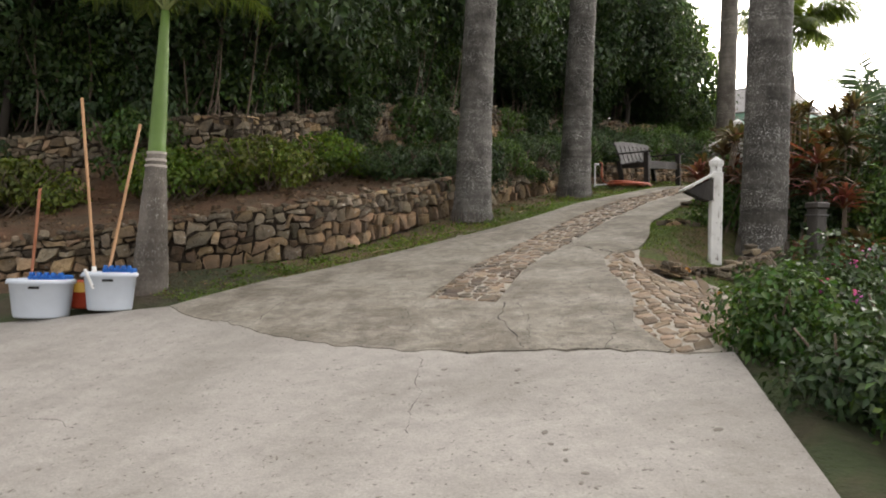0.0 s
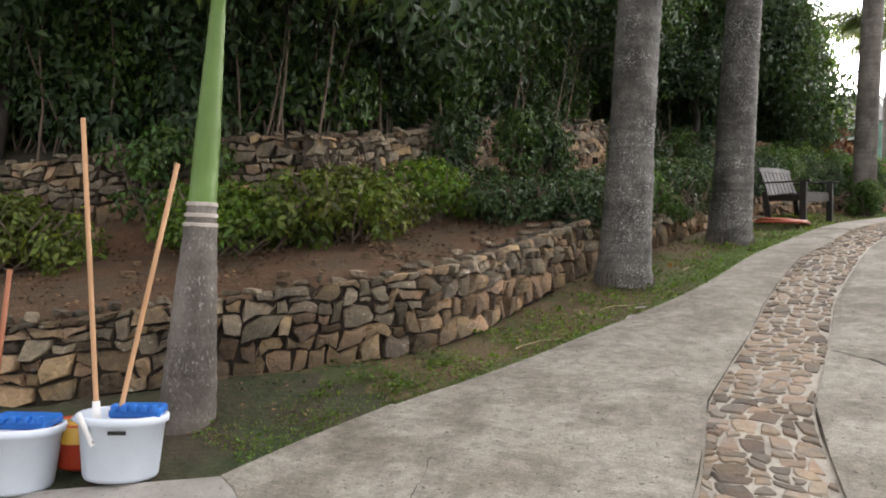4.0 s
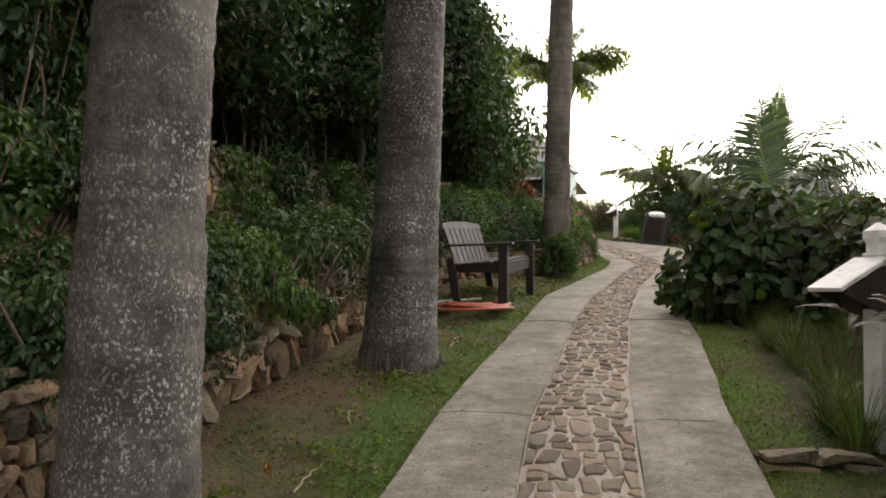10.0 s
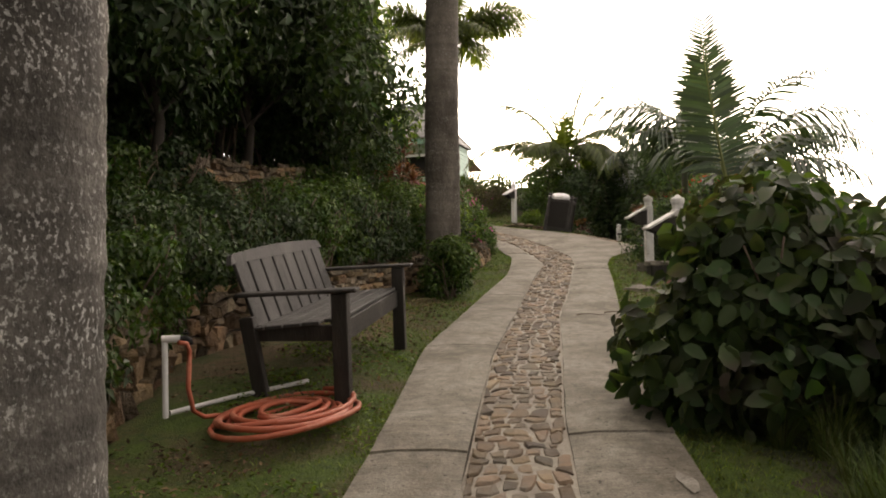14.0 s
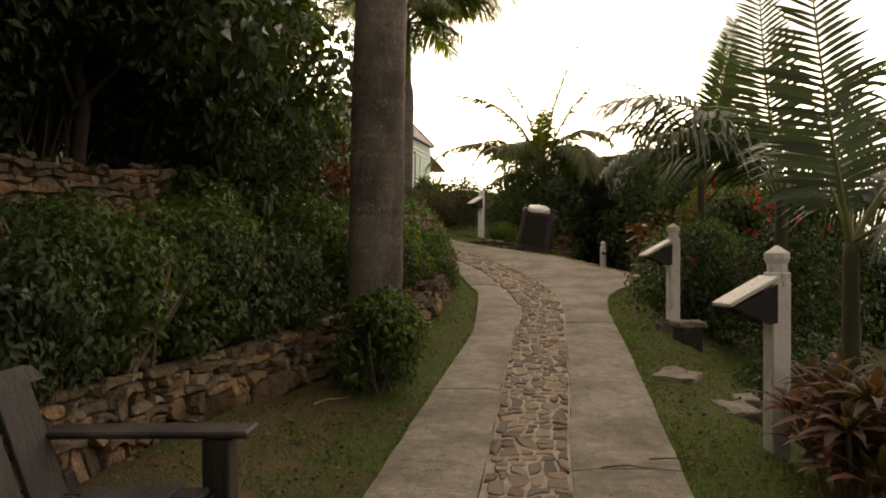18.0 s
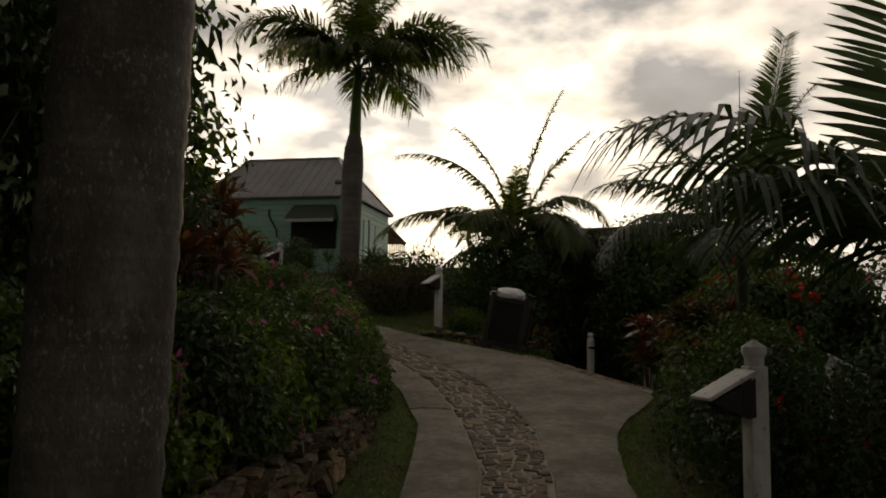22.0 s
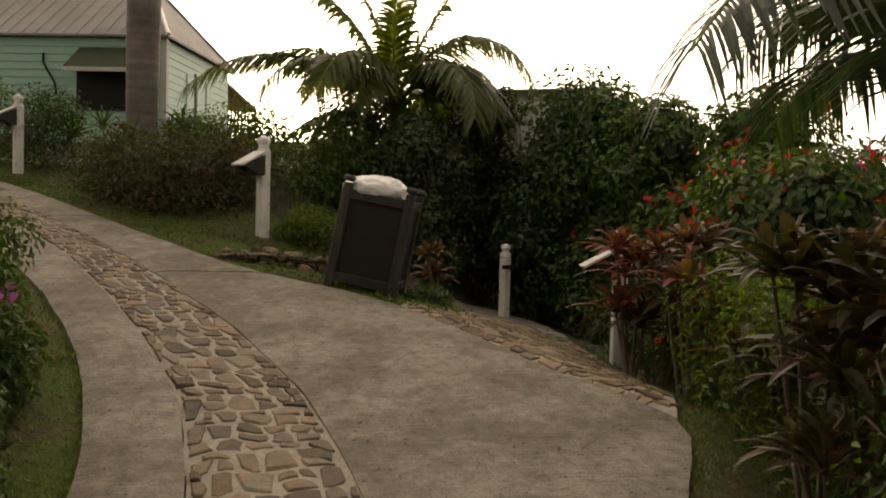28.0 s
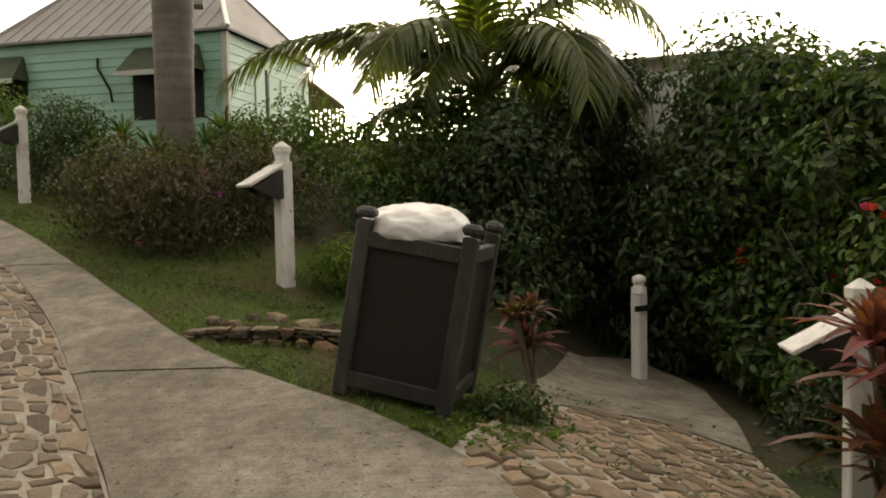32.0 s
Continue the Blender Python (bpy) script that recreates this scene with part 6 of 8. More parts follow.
# young palm behind the bin
feather_palm(18.35, 31.95, ground_at(18.35, 31.95), 6.85, [(143, 3.9, 72, -12, 0.68, 0.75), (150, 3.7, 40, -50, 0.68, 0.85), (138, 3.5, 84, 34, 0.64, 0.5), (160, 2.6, 52, -40, 0.62, 0.8), (325, 4.2, 83, 60, 0.68, 0.4), (318, 3.4, 74, 34, 0.64, 0.5), (310, 2.4, 50, -84, 0.66, 0.75),
             (290, 2.5, 58, -84, 0.66, 0.7), (275, 2.8, 48, -82, 0.66, 0.75), (288, 3.3, 62, -78, 0.72, 0.85), (262, 3.0, 46, -86, 0.72, 0.9), (300, 2.6, 40, -80, 0.66, 0.8), (335, 2.6, 36, -78, 0.64, 0.8), (205, 3.0, 50, -78, 0.7, 0.9), (215, 2.3, 40, -70, 0.6, 0.8),
             (182, 2.9, 42, -62, 0.62, 0.85), (60, 2.6, 55, -35, 0.6, 0.7), (100, 2.6, 50, -40, 0.6, 0.7), (20, 2.2, 45, -65, 0.6, 0.8), (240, 2.4, 72, 10, 0.55, 0.5), (155, 2.3, 8, -68, 0.6, 0.85)],
             "young feather palm with arching sunlit leaves behind the bin", M_FROND, 0.09, spear=1.2, leaf_w=0.028, pace=29, seed=100)
# fine-leaved palm among the red flowers
feather_palm(14.25, 22.6, ground_at(14.25, 22.6), 5.55, [(235, 2.5, 86, 70, 0.5, 0.4), (330, 2.4, 80, 45, 0.5, 0.5), (150, 2.2, 66, -35, 0.5, 0.85), (172, 2.1, 40, -55, 0.5, 0.95), (128, 2.2, 78, 20, 0.5, 0.6), (320, 1.9, 42, -35, 0.5, 0.9), (345, 2.0, 25, -55, 0.5, 0.9), (78, 1.6, 70, -50, 0.55, 1.0),
             (62, 1.6, 56, -60, 0.55, 1.0), (60, 1.9, 70, -20, 0.5, 0.7), (20, 2.0, 55, -35, 0.5, 0.8), (290, 1.9, 60, -25, 0.5, 0.8), (205, 1.7, 34, -60, 0.5, 0.9)],
             "feather palm with thin drooping leaflets among red flowers", M_FROND_DARK, 0.075, spear=2.2, bark=M_DARKSTEM, leaf_w=0.018, pace=32, seed=120)


# ---- cordylines ----
def rosette(name, mat, seed, count, length, width):
    """A tuft of long pointed arching leaves round the origin."""
    rng = np.random.RandomState(seed)
    V, F, off = [], [], 0
    for i in range(count):
        a = i * 2.39996 + rng.uniform(-0.2, 0.2)
        el = radians(82 - 62 * (i / count) + rng.uniform(-8, 8))
        ln = length * rng.uniform(0.75, 1.15)
        d = np.array([math.cos(a) * math.cos(el), math.sin(a) * math.cos(el), math.sin(el)])
        s = unit(np.cross(d, [0, 0, 1]))
        up = np.cross(s, d)
        pts = []
        for t, w, fold in ((0.0, 0.18, 0.1), (0.25, 0.75, 0.35), (0.55, 1.0, 0.3), (0.82, 0.6, 0.2), (1.0, 0.03, 0.0)):
            c = d * ln * t + np.array([0, 0, -0.48 * ln * t * t])
            pts += [c + s * width * w * 0.5 + up * width * fold * 0.5, c, c - s * width * w * 0.5 + up * width * fold * 0.5]
        V.append(np.array(pts))
        for j in range(4):
            for k in (0, 1):
                F.append((off + 3 * j + k, off + 3 * j + k + 1, off + 3 * j + k + 4, off + 3 * j + k + 3))
        off += 15
    return mesh_from(name, np.concatenate(V), F, mat)


TUFTS = {"red": [rosette("leaf_tuft", M_LEAF_RED, 31 + i, 19, 0.47, 0.07) for i in range(3)], "bronze": [rosette("leaf_tuft", M_LEAF_DUSK, 41 + i, 18, 0.46, 0.062) for i in range(3)],
         "spike": [rosette("leaf_tuft", M_LEAF_MID, 51, 40, 0.62, 0.03)]}


def cordyline(x, y, h, heads, kind, seed, label, spread=0.35, z=None, size=1.0):
    rng = np.random.RandomState(seed)
    z0 = ground_at(x, y) - 0.02 if z is None else z
    e = empty("cordyline", x, y, z0, label, "plant", "cordylines")
    for i in range(heads):
        a, r = rng.uniform(0, 6.28), spread * math.sqrt(rng.random())
        top = np.array([r * math.cos(a), r * math.sin(a), h * rng.uniform(0.45, 1.0)])
        base = np.array([0.25 * r * math.cos(a), 0.25 * r * math.sin(a), -0.03])
        st = part("stem", tube("stem", [base, (base + top) / 2 + [0.02, 0.01, 0.03], top], [0.016, 0.013, 0.01], M_STEM, 6), M_STEM, e)
        tf = part("leaf_tuft", TUFTS[kind][rng.randint(len(TUFTS[kind]))], None, e)
        s = size * rng.uniform(0.8, 1.15)
        tf.matrix_basis = pose(*top, rng.uniform(-14, 14), rng.uniform(-14, 14), rng.uniform(0, 360)) @ Matrix.Diagonal((s, s, s, 1))
    return e


RED_LABEL, BRONZE_LABEL = "red-leaved cordyline with pointed upright leaves", "bronze and green cordyline with drooping leaves"
for x, y, h, n, kind in ((3.25, 9.15, 0.75, 4, "red"), (4.15, 8.3, 0.8, 5, "red"), (4.5, 9.3, 0.9, 5, "bronze"), (3.9, 9.9, 1.0, 5, "bronze"), (4.55, 10.55, 1.1, 6, "bronze"), (5.0, 11.86, 0.55, 2, "bronze"), (5.4, 11.2, 1.0, 5, "bronze"), (4.9, 9.9, 1.0, 5, "red"),
                         (5.25, 8.2, 0.9, 5, "red"), (6.2, 11.6, 1.1, 5, "red"), (8.9, 16.2, 0.65, 7, "red"), (9.3, 16.9, 0.55, 5, "bronze"), (8.6, 15.4, 0.7, 6, "bronze"), (9.9, 17.9, 0.5, 4, "red"), (9.7, 15.9, 0.6, 5, "red"),
                         (15.6, 24.7, 4.98 - ground_at(15.6, 24.7), 7, "red"), (15.2, 23.75, 0.9, 7, "red"), (14.65, 23.05, 4.95 - ground_at(14.65, 23.05), 6, "red"), (16.2, 24.6, 0.8, 6, "red"), (14.9, 22.4, 1.0, 6, "bronze"), (9.35, 25.9, 2.0, 9, "red"), (9.75, 26.5, 1.5, 5, "red"), (8.9, 25.0, 1.9, 6, "red"), (15.95, 25.2, 0.75, 6, "bronze"), (15.7, 25.3, 4.9 - ground_at(15.7, 25.3), 7, "red"), (14.75, 23.6, 0.75, 6, "bronze"), (13.9, 22.95, 0.6, 5, "bronze")):
    cordyline(x, y, h, n, kind, int(x * 100 + y * 10), RED_LABEL if kind == "red" else BRONZE_LABEL, 0.32)
for x, y, h, n, kind in ((3.3, 9.55, 1.05, 5, "bronze"), (3.75, 9.25, 1.3, 5, "red"), (3.55, 10.2, 1.0, 4, "bronze"), (4.25, 9.75, 1.45, 6, "bronze"), (4.1, 10.3, 1.2, 5, "red"), (3.95, 8.9, 1.25, 5, "red"), (4.6, 10.1, 1.4, 5, "bronze"), (4.4, 8.7, 1.2, 5, "red"), (4.75, 9.35, 1.5, 5, "bronze")):
    cordyline(x, y, h, n, kind, int(x * 90 + y * 13), RED_LABEL if kind == "red" else BRONZE_LABEL, 0.34, size=0.9)
for x, y, h, n in ((7.85, 16.15, 0.62, 6), (8.15, 16.4, 0.7, 7), (8.5, 16.6, 0.6, 6), (8.0, 15.85, 0.5, 5)):
    cordyline(x, y, h, n, "red", int(x * 70 + y * 11), RED_LABEL, 0.3, size=0.8)
cordyline(15.75, 27.75, 0.6, 5, "red", 5, "small dark red cordyline with upright shoots beside the bin", 0.16, size=0.66)
for x, y, top, seed in ((14.15, 23.15, 4.9, 71), (14.0, 22.8, 4.86, 72)):
    cordyline(x, y, top - ground_at(x, y), 6, "bronze", seed, "tall dark bronze cordyline at the drive's edge", 0.26, size=1.25)
for x, y in ((14.35, 33.9), (15.75, 34.2), (14.7, 33.6), (15.35, 33.75), (14.0, 34.3)):
    cordyline(x, y, 0.75, 1, "spike", int(x * 50 + y), "spiky green yucca-like plant at the foot of the palm", 0.05, size=1.25)

# ---- shrubs on the lower side ----
LOWER = [
    # x, y, rx, ry, h, leaves, leaf size, leaf material, width, label, flowers
    (2.55, 5.1, 0.55, 0.5, 0.75, 2600, 0.055, M_LEAF_DARK, 0.55, "low thorny green shrub with scattered pink flowers beside the slab", (M_FLOWER_PINK, 5, 0.03)),
    (2.75, 4.2, 0.6, 0.55, 0.7, 2800, 0.055, M_LEAF_DARK, 0.55, "low thorny green shrub with scattered pink flowers beside the slab", (M_FLOWER_PINK, 4, 0.03)),
    (2.35, 3.3, 0.5, 0.5, 0.5, 2200, 0.055, M_LEAF_MID, 0.55, "low thorny green shrub beside the slab", None),
    (3.4, 3.4, 0.8, 0.7, 0.9, 2800, 0.06, M_LEAF_MID, 0.55, "light green garden shrub beside the slab", (M_FLOWER_PINK, 4, 0.03)),
    (2.0, 4.55, 0.42, 0.4, 0.5, 2200, 0.055, M_LEAF_MID, 0.55, "low thorny green shrub with scattered pink flowers beside the slab", (M_FLOWER_PINK, 3, 0.03)),
    (2.05, 3.8, 0.42, 0.4, 0.45, 2200, 0.055, M_LEAF_DARK, 0.55, "low thorny green shrub beside the slab", None),
    (2.15, 2.6, 0.5, 0.5, 0.5, 2200, 0.055, M_LEAF_MID, 0.55, "low thorny green shrub beside the slab", None),
    (3.0, 6.3, 0.55, 0.5, 0.5, 2800, 0.055, M_LEAF_MID, 0.55, "low thorny green shrub below the stone edging", None),
    (2.6, 6.0, 0.4, 0.4, 0.45, 2000, 0.05, M_LEAF_DARK, 0.55, "low thorny green shrub below the stone edging", None),
    (4.0, 5.2, 0.9, 0.8, 1.0, 2800, 0.065, M_LEAF_MID, 0.55, "green garden shrub on the lower bank", None),
    (3.35, 9.25, 0.42, 0.38, 0.5, 1800, 0.06, M_LEAF_MID, 0.5, "low leafy green shrub among the cordylines", None),
    (3.85, 9.75, 0.5, 0.45, 0.65, 2200, 0.065, M_LEAF_DARK, 0.5, "low leafy green shrub among the cordylines", None),
    (4.35, 9.2, 0.6, 0.5, 0.8, 2400, 0.07, M_LEAF_DARK, 0.5, "low leafy green shrub among the cordylines", None),
    (4.6, 10.6, 0.6, 0.5, 0.75, 2400, 0.07, M_LEAF_MID, 0.5, "low leafy green shrub among the cordylines", None),
    (5.3, 10.3, 0.8, 0.7, 1.1, 3000, 0.08, M_LEAF_DARK, 0.5, "leafy green shrub behind the cordylines", None),
    (5.2, 9.0, 0.8, 0.7, 1.2, 3000, 0.08, M_LEAF_MID, 0.5, "leafy green shrub behind the cordylines", None),
    (6.2, 8.3, 1.3, 1.1, 2.0, 4500, 0.09, M_LEAF_DARK, 0.5, "tall dark green hedge bush down the bank", None),
    (6.6, 10.2, 1.3, 1.1, 2.0, 4500, 0.09, M_LEAF_DARK, 0.5, "tall dark green hedge bush down the bank", None),
    (5.6, 6.6, 1.2, 1.0, 1.9, 4000, 0.09, M_LEAF_DARK, 0.5, "tall dark green hedge bush down the bank", None),
    (7.8, 7.4, 1.6, 1.4, 3.0, 4500, 0.12, M_LEAF_DARK, 0.5, "tall dark green hedge bush down the bank", None),
    (9.6, 9.0, 1.7, 1.5, 3.2, 4500, 0.12, M_LEAF_MID, 0.5, "tall dark green hedge bush down the bank", None),
    (6.16, 13.95, 0.84, 0.75, 1.3, 3600, 0.14, M_LEAF_CROTON, 0.6, "broad-leaved dusky purple-green shrub at the drive's edge", None),
    (6.86, 13.25, 0.9, 0.8, 1.4, 3400, 0.14, M_LEAF_CROTON, 0.6, "broad-leaved dusky purple-green shrub", None),
    (7.25, 14.6, 0.85, 0.8, 1.4, 3400, 0.14, M_LEAF_CROTON, 0.6, "broad-leaved dusky purple-green shrub", None),
    (7.9, 13.7, 1.0, 0.9, 1.55, 3200, 0.14, M_LEAF_CROTON, 0.6, "broad-leaved dusky purple-green shrub", None),
    (8.1, 12.6, 1.0, 0.9, 1.6, 3000, 0.13, M_LEAF_DARK, 0.55, "dark broad-leaved shrub down the bank", None),
    (10.5, 14.2, 1.6, 1.4, 2.2, 3600, 0.12, M_LEAF_DARK, 0.5, "dark green bush down the bank", None),
    (11.3, 16.2, 1.3, 1.2, 1.6, 3200, 0.10, M_LEAF_DARK, 0.5, "dark green bush down the bank", None),
    (10.8, 18.3, 0.8, 0.7, 0.8, 2200, 0.08, M_LEAF_DARK, 0.5, "dark green bush under the palms", None),
    (12.0, 20.7, 0.85, 0.75, 1.25, 3600, 0.07, M_LEAF_DARK, 0.5, "dense bush with orange-red bracts beside the drive", (M_FLOWER_RED, 8, 0.04)),
    (12.9, 21.6, 0.8, 0.75, 1.35, 3600, 0.07, M_LEAF_MID, 0.5, "dense bush with orange-red bracts beside the drive", (M_FLOWER_RED, 14, 0.038)),
    (13.7, 22.2, 0.8, 0.75, 1.4, 3600, 0.07, M_LEAF_MID, 0.5, "dense bush with orange-red bracts beside the drive", (M_FLOWER_RED, 13, 0.035)),
    (13.2, 20.3, 1.2, 1.0, 1.7, 3600, 0.08, M_LEAF_DARK, 0.5, "dark hedge bush behind the red flowers", (M_FLOWER_RED, 10, 0.045)),
    (14.9, 23.5, 0.6, 0.55, 1.1, 3000, 0.06, M_LEAF_LIGHT, 0.4, "yellow-green fine-leaved shrub beside the stone apron", None),
    (15.45, 24.15, 0.6, 0.55, 1.15, 3000, 0.06, M_LEAF_LIGHT, 0.4, "yellow-green fine-leaved shrub beside the stone apron", None),
    (14.6, 22.9, 0.6, 0.6, 0.9, 2800, 0.06, M_LEAF_LIGHT, 0.4, "yellow-green fine-leaved shrub beside the drive", None),
    (17.1, 26.0, 0.5, 0.42, 0.55, 2200, 0.06, M_LEAF_MID, 0.5, "low green shrub at the side path", (M_FLOWER_RED, 3, 0.035)),
    (17.75, 26.75, 0.5, 0.45, 0.6, 2200, 0.06, M_LEAF_DARK, 0.5, "low green shrub at the side path", (M_FLOWER_RED, 3, 0.035)),
    (16.6, 24.9, 0.8, 0.7, 1.0, 3000, 0.07, M_LEAF_MID, 0.5, "green shrub at the side path", (M_FLOWER_RED, 4, 0.04)),
    (17.5, 24.8, 1.2, 1.1, 2.4, 5000, 0.115, M_LEAF_MID, 0.5, "tall bougainvillea hedge with red bracts", (M_FLOWER_RED, 60, 0.055)),
    # tall hedge: M_LEAF_MID on some bushes lightens their colour for glare
    (18.9, 25.9, 1.4, 1.3, 3.3, 5500, 0.12, M_LEAF_MID, 0.5, "tall bougainvillea hedge with red bracts", (M_FLOWER_RED, 64, 0.055)),
    (18.6, 24.0, 1.5, 1.3, 3.1, 5500, 0.12, M_LEAF_DARK, 0.5, "tall bougainvillea hedge with red bracts", (M_FLOWER_RED, 34, 0.055)),
    (19.2, 27.5, 1.1, 1.1, 3.3, 5000, 0.11, M_LEAF_MID, 0.5, "tall dark hedge behind the side path", (M_FLOWER_RED, 8, 0.05)),
    (20.9, 27.2, 1.5, 1.4, 3.9, 5000, 0.11, M_LEAF_DARK, 0.5, "tall dark hedge behind the side path", (M_FLOWER_RED, 5, 0.05)),
    (19.9, 29.2, 1.4, 1.3, 3.9, 5000, 0.11, M_LEAF_DARK, 0.5, "tall dark hedge behind the side path", None),
    (19.3, 30.7, 1.2, 1.1, 3.4, 4400, 0.11, M_LEAF_DARK, 0.5, "tall dark hedge behind the side path", None),
    (20.7, 30.1, 1.1, 1.0, 4.0, 4200, 0.11, M_LEAF_MID, 0.5, "tall dark hedge behind the side path", None),
    (19.6, 28.3, 1.0, 1.0, 3.5, 4200, 0.11, M_LEAF_MID, 0.5, "tall dark hedge behind the side path", None),
    (17.6, 30.3, 0.9, 0.9, 2.1, 4000, 0.09, M_LEAF_DARK, 0.5, "tall dark hedge behind the bin", None),
    (16.6, 31.3, 1.0, 0.9, 1.25, 3600, 0.08, M_LEAF_MID, 0.5, "green hedge bush behind the bin", None),
    (18.5, 33.0, 1.4, 1.2, 1.5, 4200, 0.09, M_LEAF_MID, 0.5, "tall sunlit hedge bush", None),
    (20.2, 33.5, 1.5, 1.3, 2.0, 4000, 0.10, M_LEAF_DARK, 0.5, "tall dark hedge behind the side path", None),
    (20.9, 25.6, 1.7, 1.6, 3.4, 5000, 0.13, M_LEAF_DARK, 0.5, "tall dark hedge bush", None),
    (20.3, 23.6, 1.6, 1.5, 2.4, 4000, 0.13, M_LEAF_DARK, 0.5, "tall dark hedge bush", None),
    (16.3, 33.2, 1.1, 0.9, 1.1, 3400, 0.07, M_LEAF_MID, 0.5, "rounded green shrub beside the house", None),
    (14.95, 31.1, 0.8, 0.7, 0.95, 3400, 0.06, M_LEAF_BROWN, 0.5, "leggy brown-green shrub on the grass bank", (M_FLOWER_PINK, 4, 0.03)),
    (14.2, 30.95, 0.75, 0.65, 0.95, 3600, 0.055, M_LEAF_BROWN, 0.5, "leggy brown-green shrub on the grass bank", (M_FLOWER_PINK, 6, 0.03)),
    (13.9, 31.9, 0.7, 0.65, 0.9, 3400, 0.055, M_LEAF_BROWN, 0.5, "leggy brown-green shrub on the grass bank", (M_FLOWER_PINK, 5, 0.03)),
    (13.75, 34.6, 0.8, 0.7, 1.2, 3200, 0.06, M_LEAF_DARK, 0.5, "rounded green hedge bush before the house", None),
    (15.9, 34.4, 0.7, 0.6, 0.9, 2800, 0.06, M_LEAF_MID, 0.5, "rounded green hedge bush before the house", None),
    (13.0, 36.0, 1.0, 0.9, 1.3, 3200, 0.07, M_LEAF_MID, 0.5, "rounded green hedge bush before the house", None),
    (15.35, 29.5, 0.5, 0.45, 0.5, 2200, 0.05, M_LEAF_LIGHT, 0.45, "pale grey-green ground shrub by the post", None),
    (14.95, 27.0, 0.24, 0.24, 0.2, 900, 0.045, M_LEAF_MID, 0.5, "tuft of green weeds at the foot of the bin", None),
]
for i, (x, y, rx, ry, h, n, ls, mat, wd, lab, fl) in enumerate(LOWER):
    n = int(n * (2.6 if h > 1.9 else 1.4))
    if fl:
        fl = (fl[0], int(fl[1] * 1.7), fl[2] * (1.3 if x > 16.5 else 0.8))
    shrub("bush", x, y, rx, ry, h, n, ls, mat, 700 + i, lab, "bush", "bushes on the lower side", rz=(i * 41) % 180, width=wd, low=0.06, lumps=30, lump=0.5, flowers=fl, stem_count=24 if "leggy" in lab else 8)

# ---- cleaning buckets and mops ----
def bucket(x, y, rz, mat, h, r, name, label):
    e = empty(name, x, y, float(g(x, y)), label, "bucket", rz=rz)
    bm = bmesh.new()
    prof = [(0.0, 0.004), (0.82 * r, 0.0), (0.86 * r, 0.02), (0.98 * r, h * 0.86), (1.06 * r, h * 0.88), (1.06 * r, h * 0.97), (1.0 * r, h), (0.96 * r, h * 0.97), (0.8 * r, 0.03), (0.0, 0.03)]
    rings = [[bm.verts.new((q * math.cos(a * math.pi / 12) * 1.12, q * math.sin(a * math.pi / 12) * 0.9, z)) for a in range(24)] for q, z in prof]
    for p0, p1 in zip(rings[:-1], rings[1:]):
        for a in range(24):
            b = (a + 1) % 24
            bm.faces.new((p0[a], p0[b], p1[b], p1[a]))
    bmesh.ops.remove_doubles(bm, verts=bm.verts, dist=0.0005)
    part("shell", bm, mat, e, smoothed=True)
    return e


b1 = bucket(-3.57, 6.95, 6, M_BUCKET, 0.34, 0.245, "mop_bucket", "pale blue-white plastic mop bucket with a blue wringer")
b2 = bucket(-2.98, 7.0, 10, M_BUCKET, 0.34, 0.20, "mop_bucket", "pale blue-white plastic mop bucket with a blue wringer")
for b, w in ((b1, 0.24), (b2, 0.2)):
    wr = part("wringer", one_box(w * 1.3, w * 1.0, 0.05, 0.012, cx=0.08, cz=0.35), M_BLUE, b, "blue plastic wringer")
    for i in range(5):
        part("tooth", one_box(0.03, 0.06, 0.04, 0.006, cx=0.08 - w * 0.5 + i * w * 0.25, cy=-w * 0.45, cz=0.38), M_BLUE, wr)
    part("label_strip", one_box(0.09, 0.004, 0.02, 0, pose(0.02, -w * 0.94, 0.27, -4, 0, 0)), M_BLACK, b, "small dark printed strip")
    part("rim_lip", tube("rim_lip", [(-w * 1.15, -0.03, 0.31), (-w * 1.25, 0, 0.30), (-w * 1.15, 0.03, 0.31)], 0.014, M_BUCKET, 6), M_BUCKET, b)
b3 = bucket(-3.27, 7.16, 0, M_RED, 0.25, 0.15, "small_bucket", "small red and yellow plastic bucket between the mop buckets")
part("band", tube("band", [(0, 0, 0.15), (0, 0, 0.24)], 0.152, M_YELLOW, 20), M_YELLOW, b3, "yellow upper band")


def mop(foot, top, mat, name="mop", label="mop with a long pale wooden handle standing in a bucket", head=True):
    e = empty(name, *foot, label, "mop")
    d = Vector(top) - Vector(foot)
    part("handle", tube("handle", [(0, 0, 0), tuple(d * 0.5), tuple(d)], 0.014, mat, 8), mat, e)
    if head:
        part("socket", tube("socket", [tuple(d * 0.0), tuple(d * 0.12)], [0.03, 0.02], M_WHITE, 8), M_WHITE, e, "white plastic socket")
    return e


mop((-3.12, 7.02, 1.08), (-3.32, 7.12, 2.82), M_HANDLE)
mop((-3.02, 6.98, 1.08), (-2.76, 7.06, 2.58), M_HANDLE)
mop((-3.68, 6.95, 0.98), (-3.62, 6.99, 1.98), M_HANDLE_RED, label="broom with a red-brown wooden handle standing in a bucket")
mop((-3.06, 6.84, 1.10), (-3.12, 6.80, 1.27), M_WHITE, "scrub_brush", "short white brush handle sticking out of a bucket", False)

